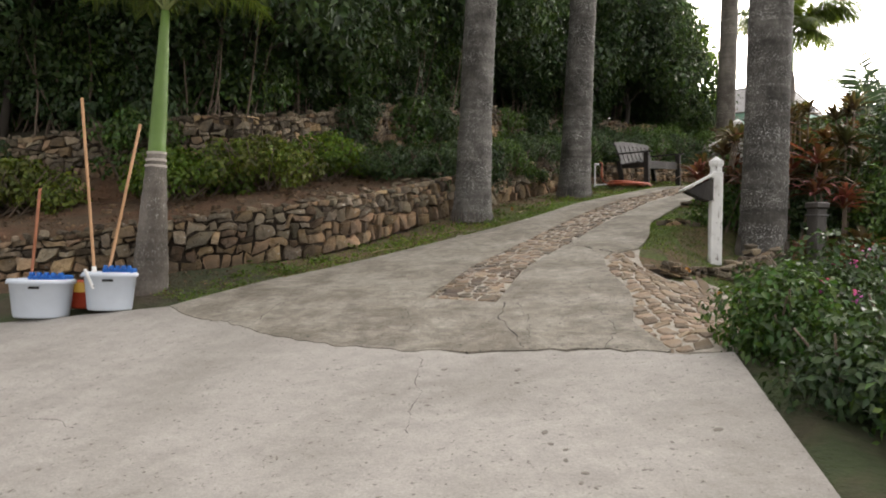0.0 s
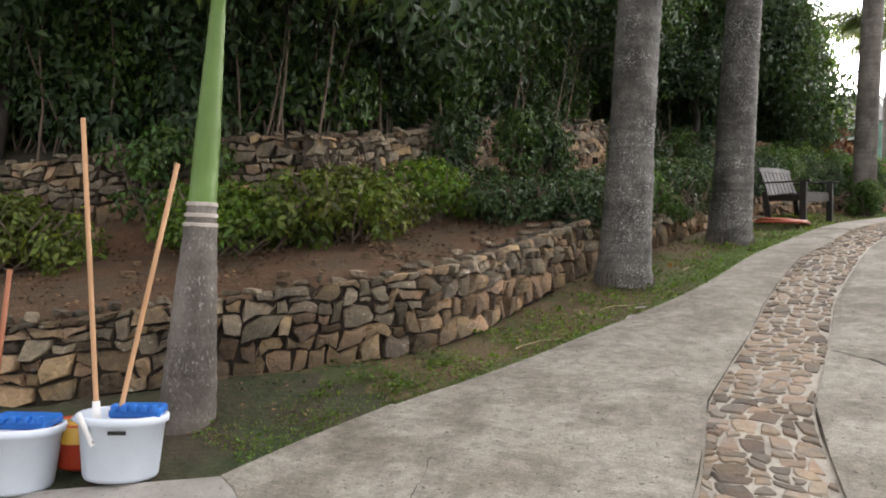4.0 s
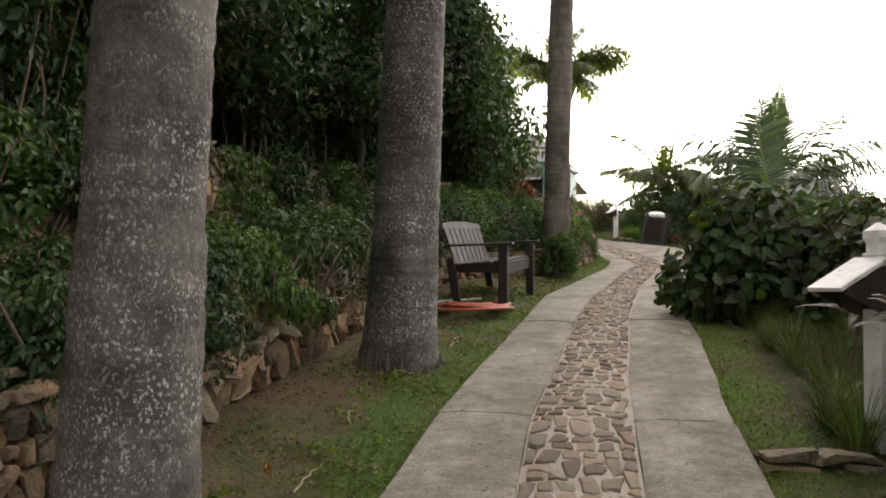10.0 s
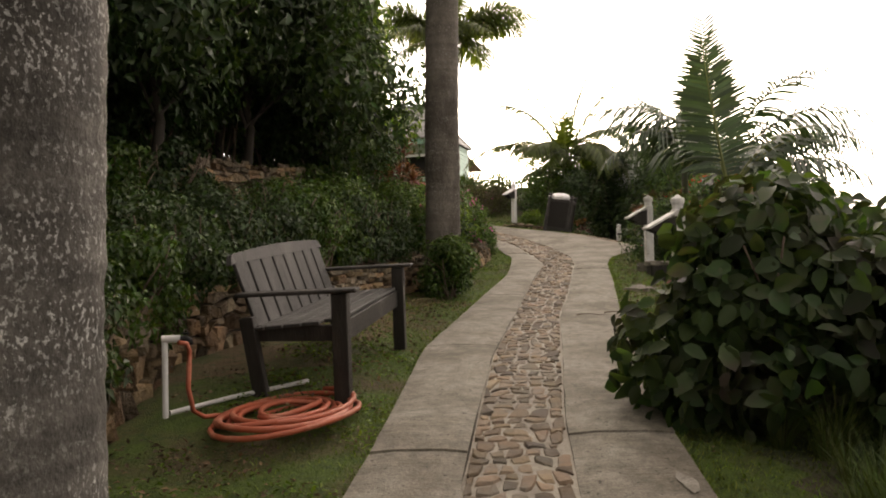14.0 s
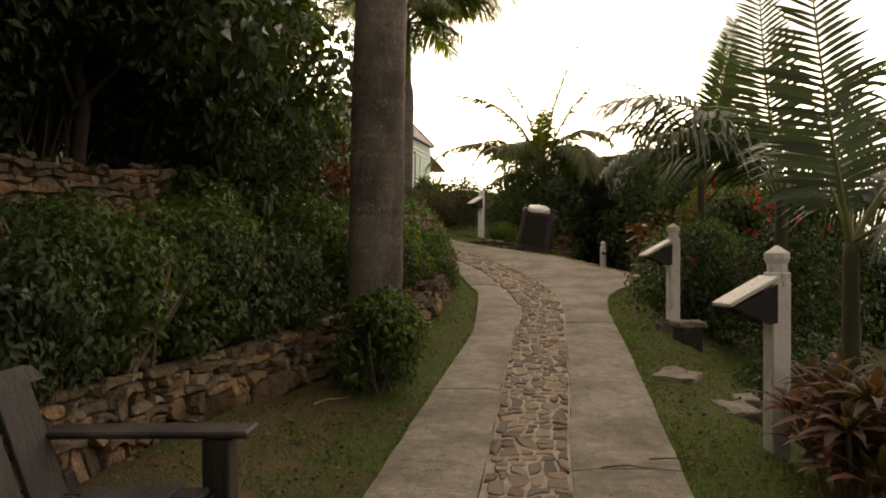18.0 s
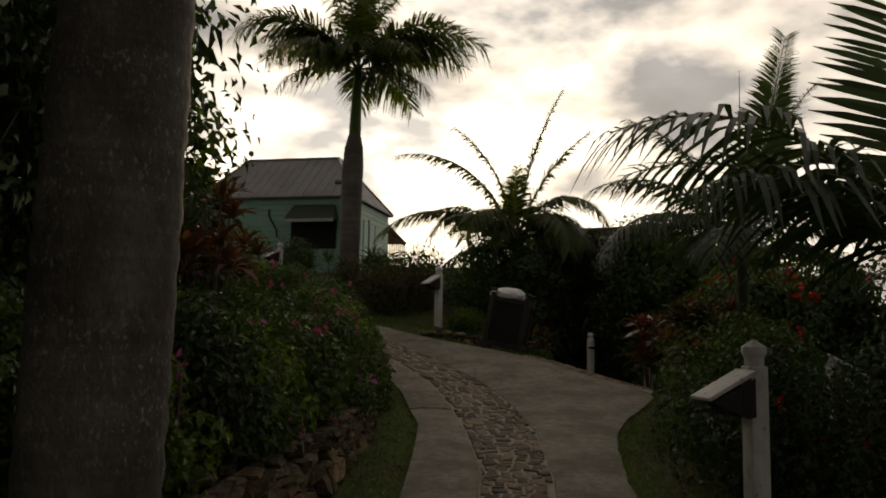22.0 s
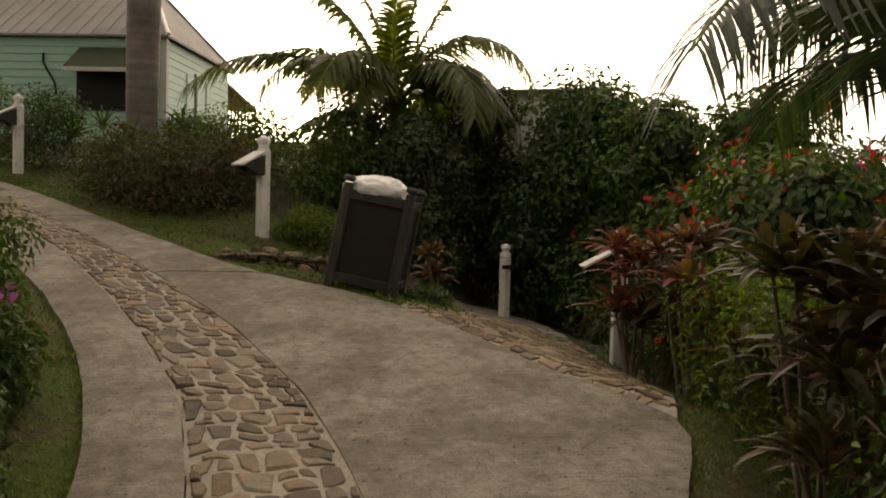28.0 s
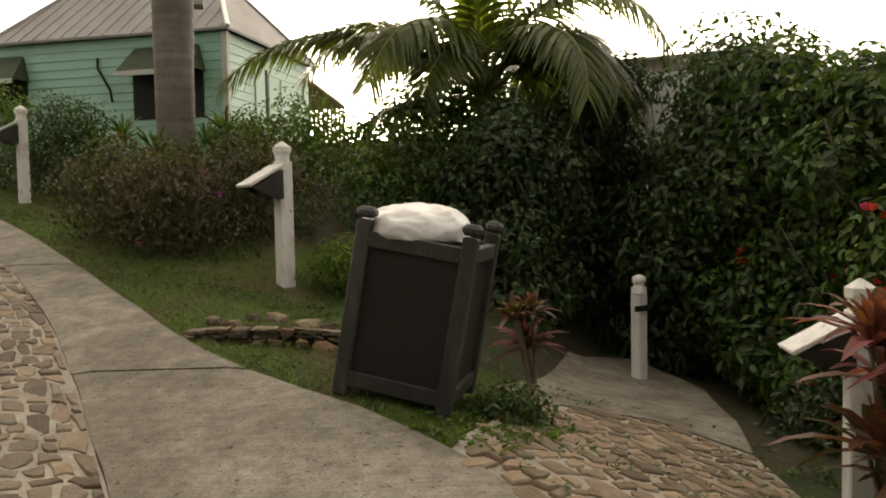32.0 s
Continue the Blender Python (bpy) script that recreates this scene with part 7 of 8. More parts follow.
# ---- hose, tap and pipes by the bench ----
hx, hy = 3.58, 15.12
hz = ground_at(hx, hy) + 0.03
rng = np.random.RandomState(8)
path = []
for i in range(190):
    a = i * 0.30
    r = 0.29 + 0.09 * math.sin(a * 0.37) + 0.06 * math.sin(a * 0.21 + 1)
    path.append((r * 1.35 * math.cos(a) + 0.05 * math.sin(a * 0.13), r * 0.8 * math.sin(a), 0.006 * (i / 22) + 0.012 * math.sin(a * 1.7)))
hose = empty("garden_hose", hx, hy, hz, "coiled orange-red rubber garden hose lying on grass", "hose", rz=45)
part("coil", tube("coil", path, 0.016, M_HOSE, 6), M_HOSE, hose)
part("riser", tube("riser", [(-0.2, 0.3, 0.03), (-0.3, 0.33, 0.04), (-0.352, 0.36, 0.08), (-0.365, 0.38, 0.2), (-0.34, 0.39, 0.31), (-0.33, 0.395, 0.39), (-0.35, 0.40, 0.43), (-0.40, 0.41, 0.44)], 0.0135, M_HOSE, 6), M_HOSE, hose)
pipe = empty("standpipe", 2.99, 15.47, ground_at(2.99, 15.47) - 0.02, "white plastic standpipe with a tap against the stone wall", "pipe", rz=-22)
pipe_top = 3.23 - ground_at(2.99, 15.47) + 0.02
part("riser", tube("riser", [(0, 0, 0), (0, 0, pipe_top)], 0.017, M_PVC, 8), M_PVC, pipe)
part("elbow", tube("elbow", [(-0.015, 0, pipe_top), (0.085, 0, pipe_top)], 0.021, M_PVC, 8), M_PVC, pipe)
part("tap", tube("tap", [(0.08, 0, pipe_top), (0.12, 0, pipe_top), (0.135, 0, pipe_top - 0.012), (0.14, 0, pipe_top - 0.035)], [0.016, 0.018, 0.016, 0.014], M_BLACK, 8), M_BLACK, pipe)
part("tap_lever", one_box(0.05, 0.014, 0.008, 0.002, cx=0.11, cz=pipe_top + 0.03), M_BLACK, pipe)
part("drain_pipe", tube("drain_pipe", [(0.03, -0.03, 0.05), (0.32, 0.21, 0.085), (0.75, 0.55, 0.12)], 0.014, M_PVC, 8), M_PVC, pipe)

low_z = ground_at(3.36, 7.02) - 0.05
dp = empty("low_light_post", 3.36, 7.02, low_z, "short square dark path light post among shrubs", "lamp post", rz=20)
part("post", one_box(0.12, 0.12, 1.92 - low_z, 0.008, cz=(1.92 - low_z) / 2), M_DARKWOOD, dp)
part("cap", one_box(0.155, 0.155, 0.06, 0.012, cz=1.95 - low_z), M_DARKWOOD, dp)
part("collar", one_box(0.135, 0.135, 0.02, 0.004, cz=1.86 - low_z), M_GREYWOOD, dp)

# ---- stepping slabs, stone blocks and terrace stones on the lower side ----
M_ROCK = material("weathered_block", (0.26, 0.235, 0.20), 0.9, 0.3, 8.0, 0.6, 30.0, (0.15, 0.14, 0.12), 0.5, 3.0, (0.4, 0.38, 0.34), 25.0, 0.66)


def block(x, y, z, sx, sy, sz, rz, seed, name="stone_slab", label="rough weathered stone slab set in the grass"):
    rng = np.random.RandomState(seed)
    bm = bmesh.new()
    box(bm, 0, 0, 0, sx, sy, sz, None, min(sx, sy, sz) * 0.12)
    bmesh.ops.subdivide_edges(bm, edges=bm.edges[:], cuts=2, use_grid_fill=True)
    for v in bm.verts:
        v.co += Vector(rng.normal(size=3)) * 0.008 + Vector((0.02, 0.02, 0.01)) * noise.noise(v.co * 6 + Vector((seed, 0, 0)))
    ob = part(name, bm, M_ROCK)
    ob.matrix_basis = pose(x, y, z, rng.uniform(-3, 3), rng.uniform(-3, 3), rz)
    return tagged(ob, label, "stone", "stone steps by the posts")


block(9.35, 18.62, 3.20, 0.42, 0.34, 0.16, 30, 1)
block(9.45, 18.12, 3.10, 0.40, 0.32, 0.12, 45, 2)
block(10.87, 20.08, 3.46, 0.30, 0.28, 0.24, 20, 3, label="squared stone block under a white lamp post")
st = empty("timber_stump", 10.55, 19.58, 3.0, "dark square timber stump with a rough stone block on top", "post", rz=-25)
part("post", one_box(0.23, 0.23, 0.72, 0.01, cz=0.2), M_DARKWOOD, st)
bm = box(bmesh.new(), 0, 0, 0.585, 0.30, 0.27, 0.075, None, 0.014)
bmesh.ops.subdivide_edges(bm, edges=bm.edges[:], cuts=2, use_grid_fill=True)
for v in bm.verts:
    v.co += Vector((0.03, 0.03, 0.015)) * noise.noise(v.co * 14)
part("stone_cap", bm, M_ROCK, st, "rough pale stone block")
block(9.0, 17.75, 3.12, 0.4, 0.25, 0.12, 60, 5)
for i, line in enumerate((((3.3, 10.85), (3.75, 10.62), (4.3, 10.3), (4.7, 10.1)), ((2.58, 9.42), (2.95, 9.2), (3.5, 9.0), (4.0, 8.9)))):
    stone_wall("wall_step", line, lambda k: 0.2 + 0.02 * math.sin(9 * k), 60 + i, "low mossy stone riser between the grass terraces", 0, 9, size=(0.09, 0.3), base_of=lambda x, y: ground_at(x, y - 0.06) - 0.08, lean=0.02, thick=0.16, coping=False)
stone_wall("wall_kerb", [(2.06, 7.24), (2.35, 7.5), (2.6, 7.68), (2.95, 7.83), (3.4, 8.08), (3.7, 8.5), (3.86, 9.1)], lambda k: float(np.interp(k, [0, 0.2, 0.45, 1], [0.08, 0.18, 0.34, 0.36])), 31, "low rough stone retaining edge round the first lamp post", 0, 9, size=(0.075, 0.15), base_of=lambda x, y: float(g(x, y)) - 0.1 - 0.5 * min(0.85, max(0, x - 2.1)))
stone_wall("wall_bin", [(13.68, 28.72), (14.0, 28.42), (14.5, 28.25), (14.95, 28.2)], lambda k: 0.17 + 0.06 * k, 32, "low wall of dark rough stones behind the bin", 0, 9, size=(0.085, 0.19), coping=True, base_of=lambda x, y: ground_at(x, y - 0.2) - 0.02)


# ---- stone aprons and side path ----
def side_top(x, y):
    """Surface of the apron and path that dip to the lower side."""
    d = to_line(np.asarray(x, float), np.asarray(y, float), RIGHT_LINE)[0]
    return np.maximum(ground_many(x, y) + 0.035, g(x, y) - 0.006 - np.interp(y, [6.2, 7.2, 18, 19], [0.22, 0.5, 0.5, 0.6]) * np.clip(d - 0.12, 0, 9))


APRON_A = [(1.26, 4.66), (1.26, 5.26), (1.44, 6.1), (1.42, 6.9), (1.49, 7.4), (1.54, 7.72), (1.98, 7.84), (1.9, 7.56), (1.88, 7.32), (2.06, 7.2), (2.4, 7.4), (2.62, 7.4), (2.8, 6.9), (2.9, 6.25), (3.5, 6.1), (3.6, 5.0), (2.6, 5.3), (2.1, 5.1), (1.75, 4.55)]
APRON_B = [(14.3, 24.0), (14.22, 24.6), (14.21, 25.1), (14.23, 25.7), (14.24, 26.05), (14.24, 26.5), (14.85, 26.95), (15.6, 27.3), (16.3, 27.2), (16.5, 26.6), (16.1, 26.0), (15.75, 25.5), (15.4, 24.95), (15.05, 24.5)]
PATH_B = [(14.9, 27.0), (15.6, 27.32), (16.32, 27.22), (16.52, 26.62), (17.4, 27.4), (18.4, 28.5), (18.9, 29.8), (17.6, 29.5), (16.2, 28.3), (15.3, 27.6)]
ap_a = empty("apron_paving", 1.3, 4.7, 0, "flagstone apron running down beside the drive", "paving", kind="structure")
ap_b = empty("apron_paving", 14.7, 24.3, 0, "flagstone apron where the side path leaves the drive", "paving", kind="structure")
for e, poly in ((ap_a, APRON_A), (ap_b, APRON_B)):
    bed = poly_slab("mortar_bed", poly, M_MORTAR, -0.012, "", e, 0.12, 0.25, side_top)
    bed.matrix_parent_inverse = e.matrix_basis.inverted()
path_b = poly_slab("path", PATH_B, M_CONCRETE, -0.004, "", ap_b, 0.12, 0.3, side_top)
path_b.matrix_parent_inverse = ap_b.matrix_basis.inverted()


# ---- white stair rail down the lower bank ----
sr = empty("stair_rail", 17.2, 23.4, ground_at(17.2, 23.4), "white painted stair rail leading down the bank", "railing", rz=-33)
rail_top = 4.45 - ground_at(17.2, 23.4)
part("post", one_box(0.09, 0.09, rail_top + 0.1, 0.006, cz=rail_top / 2 - 0.05), M_WHITE, sr)
part("handrail", one_box(1.0, 0.09, 0.04, 0.006, pose(0.42, -0.1, rail_top - 0.22, 0, 29, -14)), M_WHITE, sr)
part("brace", one_box(1.15, 0.05, 0.06, 0.006, pose(0.42, 0.02, rail_top - 0.50, 0, 50, 0)), M_WHITE, sr)
part("lower_rail", one_box(0.8, 0.04, 0.05, 0.006, pose(0.42, 0, rail_top - 0.62, 0, -4, 0)), M_WHITE, sr)


# ---- cracks filled with dirt ----
def crack(points, w, seed, label="thin jagged crack filled with dirt"):
    """A narrow dirt-filled ribbon along a broken line on the concrete."""
    r = np.random.RandomState(seed)
    p = dense(points, 0.05)
    p[1:-1] += r.uniform(-0.012, 0.012, p[1:-1].shape) + np.repeat(r.uniform(-0.018, 0.018, (len(p) // 3 + 1, 2)), 3, 0)[:len(p) - 2]
    t = unit(np.gradient(p, axis=0))
    n = np.stack([-t[:, 1], t[:, 0]], 1)
    hw = w * 0.5 * np.abs(0.55 + 0.6 * np.sin(np.arange(len(p)) * 0.9 + seed) * r.uniform(0.3, 1, len(p)))[:, None]
    V = []
    for q in (p + n * hw, p - n * hw):
        V += [(x - 4, y - 14, float(g(x, y)) + 0.0065) for x, y in q]
    m = len(p)
    part("crack", mesh_from("crack", V, [(i, i + 1, m + i + 1, m + i) for i in range(m - 1)], M_CRACK), M_CRACK, drive, label)


M_CRACK = material("crack_dirt", (0.045, 0.039, 0.033), 0.95, 0.3, 30.0, 0.5, 60.0)
for i, (line, w) in enumerate((([(0.48, 6.05), (0.42, 5.68), (0.49, 5.1), (0.52, 4.9)], 0.012), ([(-0.13, 4.86), (-0.12, 4.32), (-0.15, 3.73)], 0.005), ([(-1.5, 5.9), (-1.42, 6.4), (-1.33, 7.0)], 0.006), ([(-2.51, 4.45), (-2.18, 4.36), (-1.96, 4.18)], 0.007),
                               ([(0.55, 5.0), (0.62, 5.5), (0.58, 6.0)], 0.006), ([(1.0, 4.72), (1.15, 5.2), (1.1, 5.9), (1.25, 6.6)], 0.005), ([(-0.35, 5.15), (-0.2, 5.6), (-0.3, 6.2)], 0.004),
                               ([(4.4, 12.9), (4.7, 12.95), (5.0, 12.8)], 0.004), ([(9.3, 20.0), (9.1, 20.3), (8.75, 20.5)], 0.005), ([(13.0, 25.3), (13.6, 25.6), (14.3, 25.5), (14.75, 25.2)], 0.005), ([(12.9, 24.2), (13.4, 24.0), (13.9, 24.1)], 0.004))):
    crack(line, w, i)
crack([tuple(np.array(STRIP_R(7.948 + slant(k))) * (1 - k) + np.array(EDGE_R(7.948 + slant(k))) * k) for k in np.linspace(0.02, 1, 14)], 0.022, 40, "dark broken crack slanting across the drive")

# ---- smears of pale mortar on the drive ----
M_SMEAR = material("pale_mortar_smear", (0.33, 0.305, 0.265), 0.9, 0.35, 14.0, 0.3, 60.0, (0.27, 0.248, 0.21), 0.5, 5.0, fine=0.3)


def smear(x, y, rx, ry, rz, seed):
    """A thin ragged skin of mortar lying on the concrete."""
    r = np.random.RandomState(seed)
    n = 26
    a = np.arange(n) * 2 * math.pi / n
    q = 1 + 0.2 * np.sin(2 * a + seed) + 0.14 * np.sin(3 * a + 2 * seed) + 0.08 * np.sin(7 * a + 3 * seed) + r.uniform(-0.04, 0.04, n)
    c, s = math.cos(radians(rz)), math.sin(radians(rz))
    px, py = rx * q * np.cos(a), ry * q * np.sin(a)
    X, Y = np.concatenate([[x], x + c * px - s * py]), np.concatenate([[y], y + s * px + c * py])
    V = np.stack([X - 4, Y - 14, g(X, Y) + np.concatenate([[0.0062], np.full(n, 0.0052)])], 1)
    part("mortar_smear", mesh_from("mortar_smear", V, [(0, 1 + i, 1 + (i + 1) % n) for i in range(n)], M_SMEAR), M_SMEAR, drive, "pale ragged smear of mortar")


SMEARS = [(-0.22, 8.7, 0.075, 0.035, 20), (0.29, 8.96, 0.05, 0.022, 10), (-0.11, 8.88, 0.04, 0.02, 60), (-0.02, 8.03, 0.06, 0.03, 0), (-0.6, 7.4, 0.09, 0.03, 15), (0.35, 9.9, 0.07, 0.02, 10),
          (4.85, 13.41, 0.1, 0.035, 60), (3.3, 13.3, 0.08, 0.03, 55), (0.2, 9.6, 0.07, 0.03, 60)]
for i, (x, y, rx, ry, rz) in enumerate(SMEARS):
    smear(x, y, rx, ry, rz, i)

# ---- fallen bits on the drive and verge ----
def fallen(x, y, ln, rz, mat, name, label, thick=0.006, lift=0.012):
    rng = np.random.RandomState(int(abs(x * 97 + y * 31)))
    z = (float(g(x, y)) if lift < 0.02 else ground_at(x, y)) + lift
    pts = [(ln * (k - 0.5), 0.05 * ln * math.sin(k * 3 + rng.uniform(0, 3)), 0.01 * math.sin(k * 5)) for k in np.linspace(0, 1, 7)]
    ob = part(name, tube(name, pts, np.linspace(thick, thick * 0.3, 7), mat, 5), mat)
    ob.matrix_basis = Matrix.Translation((x, y, z)) @ slope_tilt(x, y) @ pose(0, 0, 0, 0, 0, rz)
    return tagged(ob, label, "twig", "fallen twigs")


for x, y, ln, rz in ((1.2, 11.5, 0.35, 60), (1.6, 12.3, 0.4, 75), (2.5, 13.4, 0.5, 70), (0.2, 10.0, 0.45, 30), (-0.6, 9.0, 0.5, 40), (2.9, 13.9, 0.55, 62), (6.5, 19.2, 0.4, 20), (2.1, 13.1, 0.3, 130), (-0.2, 9.9, 0.3, 100), (11.0, 25.6, 0.3, 20)):
    fallen(x, y, ln, rz, M_TWIG, "twig", "dry straw-coloured palm leaflet lying on the verge", 0.006, 0.03)
fallen(7.75, 17.0, 0.55, -38, M_STEM, "twig", "thin dark twig lying across the concrete")
fallen(7.35, 17.15, 0.3, -20, M_STEM, "twig", "thin dark twig lying across the concrete")
M_DIRT = material("dark_dirt", (0.19, 0.175, 0.15), 0.95, 0.3, 20.0, 0.5, 60.0)
M_DEADLEAF = material("dry_orange_leaf", (0.45, 0.22, 0.04), 0.7, 0.2, 20.0, 0, objects=0.4)
FLECK = [cobble_mesh("dirt_fleck", M_DIRT, 130 + i, 7) for i in range(4)]
rng = np.random.RandomState(21)
SPOTS = [(0.02, 4.62, 0.06, 0.04), (0.49, 3.63, 0.07, 0.045), (0.5, 3.5, 0.045, 0.035), (0.555, 3.43, 0.04, 0.03), (0.54, 3.33, 0.05, 0.03), (0.6, 3.2, 0.055, 0.04), (0.57, 3.12, 0.04, 0.03), (0.62, 3.07, 0.03, 0.02), (0.42, 4.3, 0.05, 0.03), (0.47, 4.15, 0.02, 0.02),
         (0.44, 4.5, 0.04, 0.05), (1.25, 3.5, 0.07, 0.05), (0.56, 2.8, 0.05, 0.04), (0.35, 5.15, 0.04, 0.1), (0.33, 5.4, 0.03, 0.08), (-0.75, 3.6, 0.06, 0.02), (-1.9, 3.7, 0.04, 0.03)]
SPOTS += [(rng.uniform(-2.4, 0.6), rng.uniform(2.5, 4.6), rng.uniform(0.008, 0.02), rng.uniform(0.008, 0.016)) for _ in range(40)]
rest = []
for i, (x, y, a, b) in enumerate(SPOTS):
    rest.append((FLECK[i % 4], Matrix.Translation((x - 4, y - 14, float(g(x, y)) + 0.0015)) @ slope_tilt(x, y) @ pose(0, 0, 0, 0, 0, (i * 67) % 360) @ Matrix.Diagonal((a * 0.8, b * 0.7, 0.003, 1))))
joined("dirt_flecks", rest, M_DIRT, drive, "scattered dark dirt marks on the slab")
LEAF1 = rosette("dead_leaf", M_DEADLEAF, 5, 2, 0.09, 0.05)
for x, y in ((2.35, 7.5), (2.55, 7.2), (3.45, 9.4), (9.2, 17.2), (14.9, 24.0), (12.9, 22.5), (14.4, 23.5), (1.0, 11.6)):
    ob = new("dead_leaf", LEAF1)
    ob.matrix_basis = pose(x, y, ground_at(x, y) + 0.03, 80, 0, (x * 777) % 360)
    tagged(ob, "dry orange fallen leaf on the ground", "leaf", "fallen leaves")


# ---- grass and weeds ----
def tuft_mesh(seed, n=90):
    """A clump of long fine arching blades, about a metre across at unit size."""
    r = np.random.RandomState(seed)
    V, F = [], []
    for i in range(n):
        a, q, ln = r.uniform(0, 6.283), 0.12 * math.sqrt(r.random()), r.uniform(0.5, 1.0)
        lean, w, c, s = r.uniform(0.25, 0.95), r.uniform(0.006, 0.012), math.cos(a), math.sin(a)
        for k, t in enumerate((0.0, 0.4, 0.75, 1.0)):
            out, z, ww = q + lean * ln * t ** 1.5 * 0.75, ln * t * (1 - 0.5 * lean * t), w * (1 - 0.85 * t)
            V += [(c * out - s * ww, s * out + c * ww, z), (c * out + s * ww, s * out - c * ww, z)]
        b = i * 8
        F += [(b + 2 * k, b + 2 * k + 1, b + 2 * k + 3, b + 2 * k + 2) for k in range(3)]
    return mesh_from("blades", V, F, M_LONGGRASS)


M_LONGGRASS = material("long_dark_grass", (0.07, 0.11, 0.025), 0.6, 0.25, 2.0, 0, second=(0.085, 0.075, 0.03), second_at=0.52, second_scale=1.4, island=0.5, translucent=0.25)
TUFT = [tuft_mesh(900 + i) for i in range(4)]
rngG = np.random.RandomState(77)
for i in range(130):
    s = rngG.uniform(11.2, 14.9) if i < 112 else rngG.uniform(15.2, 17.5)
    (x0, y0), (x1, y1) = EDGE_R(s), EDGE_R(s + 0.1)
    d = unit(np.array([x1 - x0, y1 - y0]))
    off = rngG.uniform(0.45, 1.7)
    x, y = x0 + d[1] * off, y0 - d[0] * off
    q = rngG.uniform(0.3, 0.55)
    ob = new("grass_tuft", TUFT[i % 4])
    ob.matrix_basis = pose(x, y, ground_at(x, y) - 0.02, 0, 0, rngG.uniform(0, 360)) @ Matrix.Diagonal((q, q, q, 1))
    tagged(ob, "clump of long arching grass below the shrubs", "grass", "long grass clumps", "stuff")


def ground_cover(name, line, side, w0, w1, n, mat, size, seed, label, power=1.0, gaps=0.0):
    """Small leaves lying low over the ground beside a line, in patches."""
    r = np.random.RandomState(seed)
    ln = np.array(line)
    t = unit(np.gradient(ln, axis=0))
    nr = np.stack([-t[:, 1], t[:, 0]], 1) * side
    k = r.uniform(0, len(ln) - 1.001, n)
    i = k.astype(int)
    f = (k - i)[:, None]
    p = ln[i] * (1 - f) + ln[i + 1] * f + nr[i] * (w0 + (w1 - w0) * r.random(n) ** power)[:, None]
    patch = np.sin(p[:, 0] * 3.3 + seed) * np.sin(p[:, 1] * 2.9 + 2 * seed) + 0.6 * np.sin(p[:, 0] * 8.1 + p[:, 1] * 5.7) + r.normal(size=n) * 0.35
    p = p[(patch > gaps) & ~inside(p[:, 0], p[:, 1], ROAD_POLY)]
    m = len(p)
    P = np.stack([p[:, 0], p[:, 1], ground_many(p[:, 0], p[:, 1]) + r.uniform(0.002, 0.035, m)], 1)
    D = unit(r.normal(size=(m, 3)) * [1, 1, 0.3] + [0, 0, 0.25])
    N = unit(r.normal(size=(m, 3)) * 0.4 + [0, 0, 1])
    ob = new(name, leaves(name, P, D, N, size * r.uniform(0.5, 1.3, m), 0.55, mat, full=False))
    return tagged(ob, label, "ground cover", kind="stuff")


_edge = [EDGE_L(s) for s in np.arange(5.0, 36, 0.2)]
M_DRYLEAF = material("dry_brown_litter", (0.2, 0.125, 0.065), 0.85, 0.3, 8.0, 0, second=(0.11, 0.08, 0.05), second_at=0.5, second_scale=3.0, island=0.5)
ground_cover("verge_weeds", _edge[:62], 1, 0.0, 1.0, 16000, M_LEAF_LIGHT, 0.030, 3, "low green weeds creeping over the verge", 1.1, 0.1)
ground_cover("verge_weeds", _edge[62:], 1, 0.0, 0.9, 9000, M_LEAF_MID, 0.026, 4, "low green weeds creeping over the verge", 1.0, 0.3)
ground_cover("leaf_litter", _edge[:75], 1, 0.05, 1.3, 6500, M_DRYLEAF, 0.034, 5, "dry brown leaves scattered over the verge", 0.9, -0.2)
ground_cover("leaf_litter", WALL_LINE[10:110], 1, 0.3, 1.9, 7000, M_DRYLEAF, 0.045, 6, "dry brown leaves scattered over the soil terrace", 1.0, -0.2)
ground_cover("verge_weeds", [EDGE_R(s) for s in np.arange(7.9, 37, 0.2)], -1, 0.05, 1.4, 20000, M_LEAF_MID, 0.026, 7, "low green weeds among the grass", 1.0, 0.25)
ground_cover("verge_weeds", [EDGE_R(s) for s in np.arange(29.5, 36.5, 0.2)], -1, 0.05, 2.6, 16000, M_LEAF_MID, 0.034, 9, "low green weeds among the grass", 1.0, 0.05)
ground_cover("verge_weeds", [(14.2, 26.7), (14.6, 26.95), (15.1, 27.1)], -1, -0.15, 0.45, 900, M_LEAF_LIGHT, 0.05, 10, "low green weeds round the foot of the bin", 1.0, -0.5)
ground_cover("leaf_litter", [EDGE_R(s) for s in np.arange(7.9, 27, 0.2)], -1, 0.1, 1.6, 3500, M_DRYLEAF, 0.04, 8, "dry brown leaves on the grass", 1.0, 0.1)


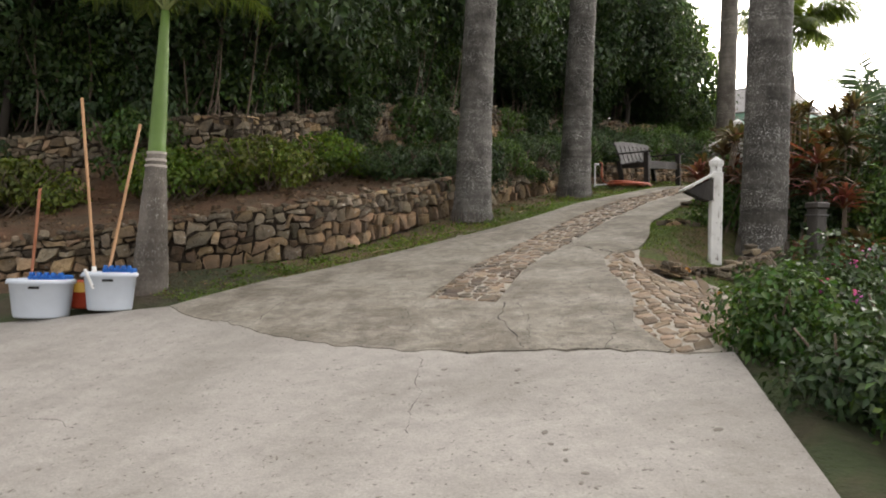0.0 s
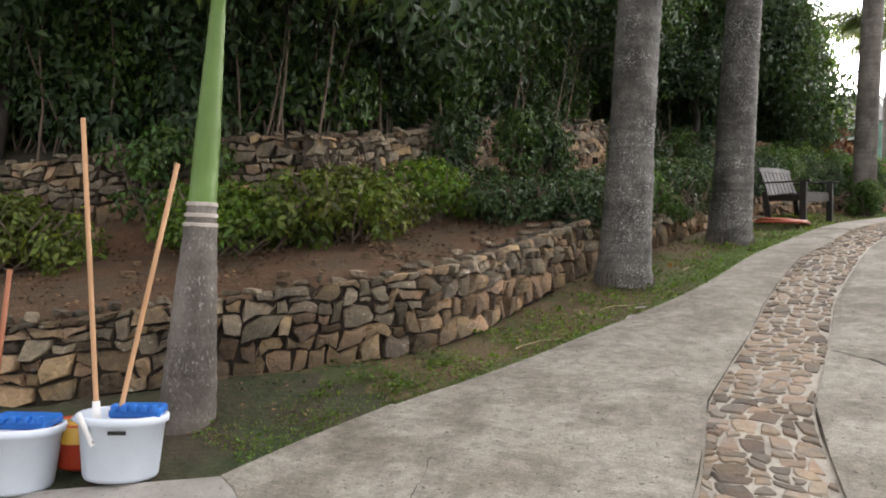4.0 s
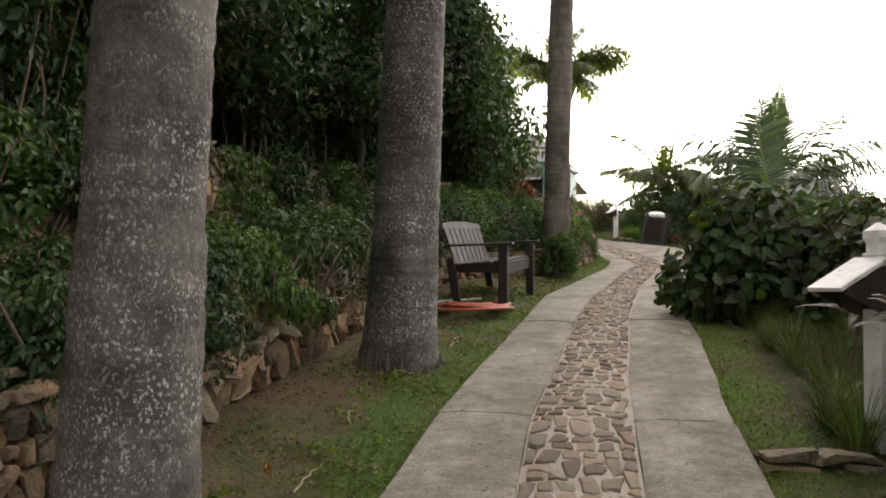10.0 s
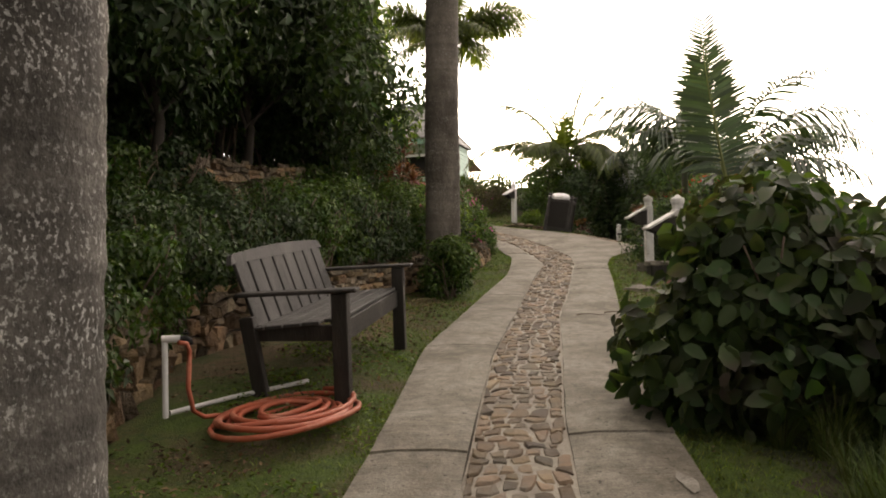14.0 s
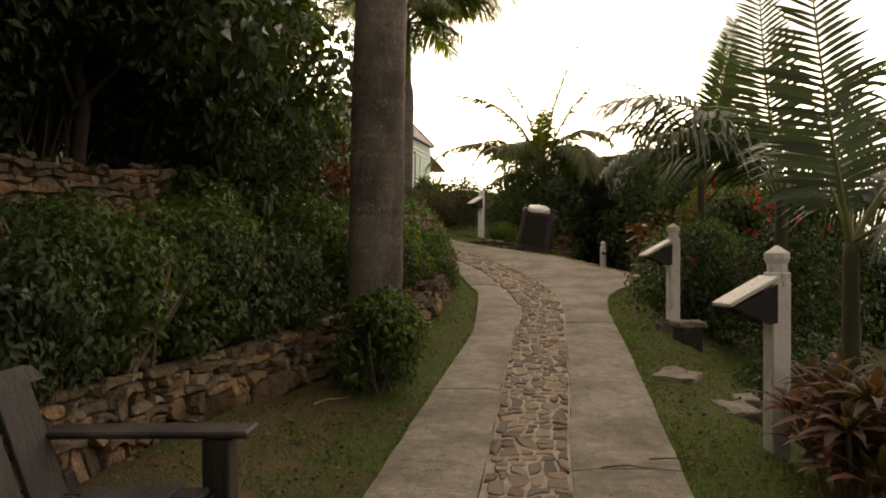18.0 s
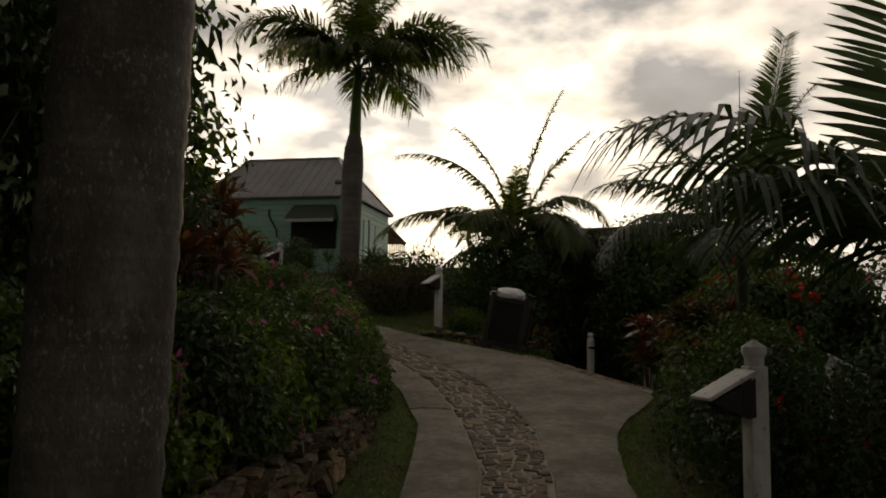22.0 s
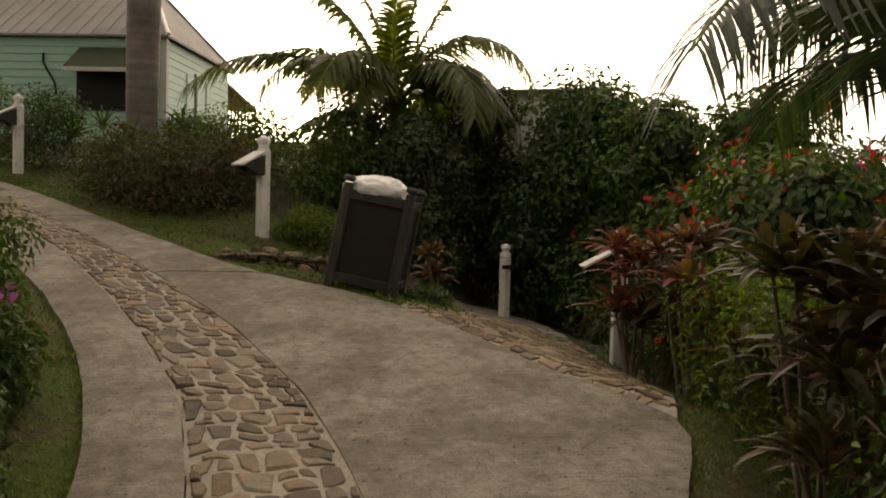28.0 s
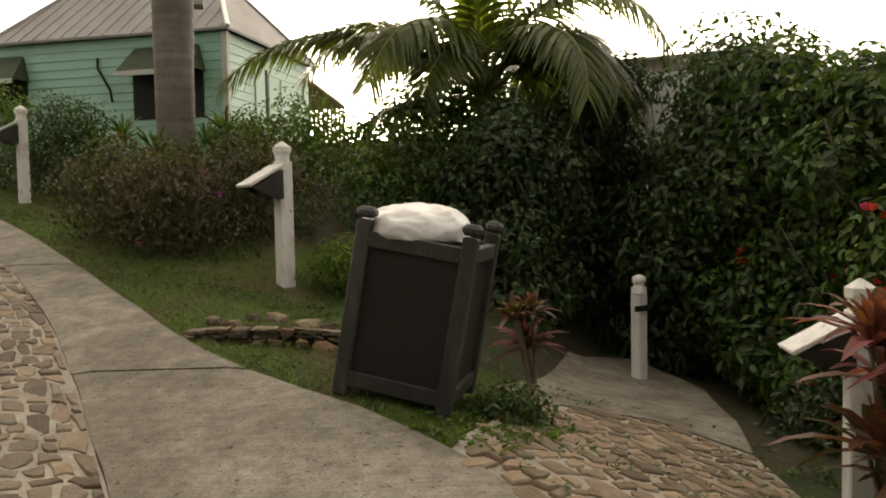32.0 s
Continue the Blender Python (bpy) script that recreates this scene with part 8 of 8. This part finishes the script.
def grass(lines, n, seed, name, label):
    rng = np.random.RandomState(seed)
    P = []
    for line, side, w0, w1, share in lines:
        ln = np.array(line)
        t = unit(np.gradient(ln, axis=0))
        nr = np.stack([-t[:, 1], t[:, 0]], 1) * side
        k = rng.uniform(0, len(ln) - 1.001, int(n * share))
        i = k.astype(int)
        f = (k - i)[:, None]
        p = ln[i] * (1 - f) + ln[i + 1] * f + nr[i] * (w0 + (w1 - w0) * rng.random(len(k)) ** 1.3)[:, None]
        P.append(p)
    p = np.concatenate(P)
    keep = ~inside(p[:, 0], p[:, 1], ROAD_POLY) & ~inside(p[:, 0], p[:, 1], TERRACE_POLY) & ~inside(p[:, 0], p[:, 1], APRON_B) & ~inside(p[:, 0], p[:, 1], APRON_A)
    patch = np.sin(p[:, 0] * 2.1 + 1) * np.sin(p[:, 1] * 1.7) + rng.normal(size=len(p)) * 0.5 > -0.75
    p = p[keep & patch]
    m = len(p)
    z = height(p[:, 0], p[:, 1]) - 0.005
    a = rng.uniform(0, 6.28, m)
    h = rng.uniform(0.010, 0.032, m)
    w = rng.uniform(0.003, 0.006, m)
    c, s = np.cos(a), np.sin(a)
    b0 = np.stack([p[:, 0] - s * w, p[:, 1] + c * w, z], 1)
    b1 = np.stack([p[:, 0] + s * w, p[:, 1] - c * w, z], 1)
    tip = np.stack([p[:, 0] + c * h * 0.8, p[:, 1] + s * h * 0.8, z + h], 1)
    V = np.stack([b0, b1, tip], 1).reshape(-1, 3)
    ob = new(name, mesh_from(name, V, np.arange(3 * m).reshape(-1, 3), M_GRASS))
    return tagged(ob, label, "grass", kind="stuff")


left_edge = [EDGE_L(s) for s in np.arange(5.0, 36, 0.2)]
right_edge = [EDGE_R(s) for s in np.arange(7.9, 37, 0.2)]
grass([(left_edge[:60], 1, 0.0, 0.7, 0.2), (left_edge[60:], 1, 0.0, 1.2, 0.55)], 60000, 1, "verge_grass", "short patchy lawn grass along the wall side of the drive")
grass([(right_edge[:60], -1, 0.0, 1.3, 0.45), (right_edge[60:], -1, 0.0, 1.5, 0.55)], 90000, 2, "verge_grass", "short lawn grass along the lower side of the drive")
rng = np.random.RandomState(31)
for i in range(46):
    s = rng.uniform(5.2, 13) if i < 34 else rng.uniform(13, 30)
    (x0, y0), (x1, y1) = EDGE_L(s), EDGE_L(s + 0.1)
    d = unit(np.array([x1 - x0, y1 - y0]))
    off = rng.uniform(0.06, 0.75)
    x, y = x0 - d[1] * off, y0 + d[0] * off
    n = 26
    P = rng.normal(size=(n, 3)) * np.array([0.05, 0.05, 0.012]) + np.array([0, 0, 0.03])
    me = leaves("weed", P, unit(rng.normal(size=(n, 3)) + np.array([0, 0, 0.5])), unit(rng.normal(size=(n, 3)) + np.array([0, 0, 2])), 0.035 * rng.uniform(0.6, 1.3, n), 0.6, M_LEAF_LIGHT)
    ob = new("weed", me)
    ob.matrix_basis = pose(x, y, ground_at(x, y))
    tagged(ob, "small bright green weed growing in the verge", "weed", "verge weeds", "stuff")
for i in range(60):
    k = rng.randint(8, 90)
    q = WALL_LINE[k]
    d = unit(WALL_LINE[k + 1] - WALL_LINE[k])
    off = rng.uniform(0.35, 1.4)
    x, y = q[0] - d[1] * off, q[1] + d[0] * off
    ob = new("loose_stone", STONES[rng.randint(len(STONES))])
    s = rng.uniform(0.04, 0.12)
    ob.matrix_basis = pose(x, y, ground_at(x, y) + s * 0.15, 0, 0, rng.uniform(0, 360)) @ Matrix.Diagonal((s * 1.3, s, s * 0.7, 1))
    tagged(ob, "loose brown stone lying on the soil terrace", "stone", "loose stones on the terrace")

# ---- laid stones, last ----
M_FLAG_FAR = material("tan_flagstone_far", (0.255, 0.19, 0.128), 0.85, 0.3, 12.0, 0.6, 30.0, (0.22, 0.185, 0.145), 0.55, 4.0, island=0.3)
lay(ap_a, 1.3, 4.7, apron_stones(APRON_A, 3, 0.085, 0.15, side_top), M_FLAG, M_FLAG_FAR, "flagstone", lambda c: True)
lay(ap_b, 14.7, 24.3, apron_stones(APRON_B, 4, 0.10, 0.17, side_top), M_FLAG, M_FLAG_FAR, "flagstone", lambda c: True)
lay(drive, 4, 14, strip_stones(5.52, 8.6, 6, 0.08, 0.185, 0.082, (0.003, 0.008)) + strip_stones(8.6, 36.4, 5), M_COBBLE, M_COBBLE_FAR, "cobble", lambda c: 6.9 < 0.5 * c[0] + 0.87 * c[1] < 11.9, "cobbles of the strip")
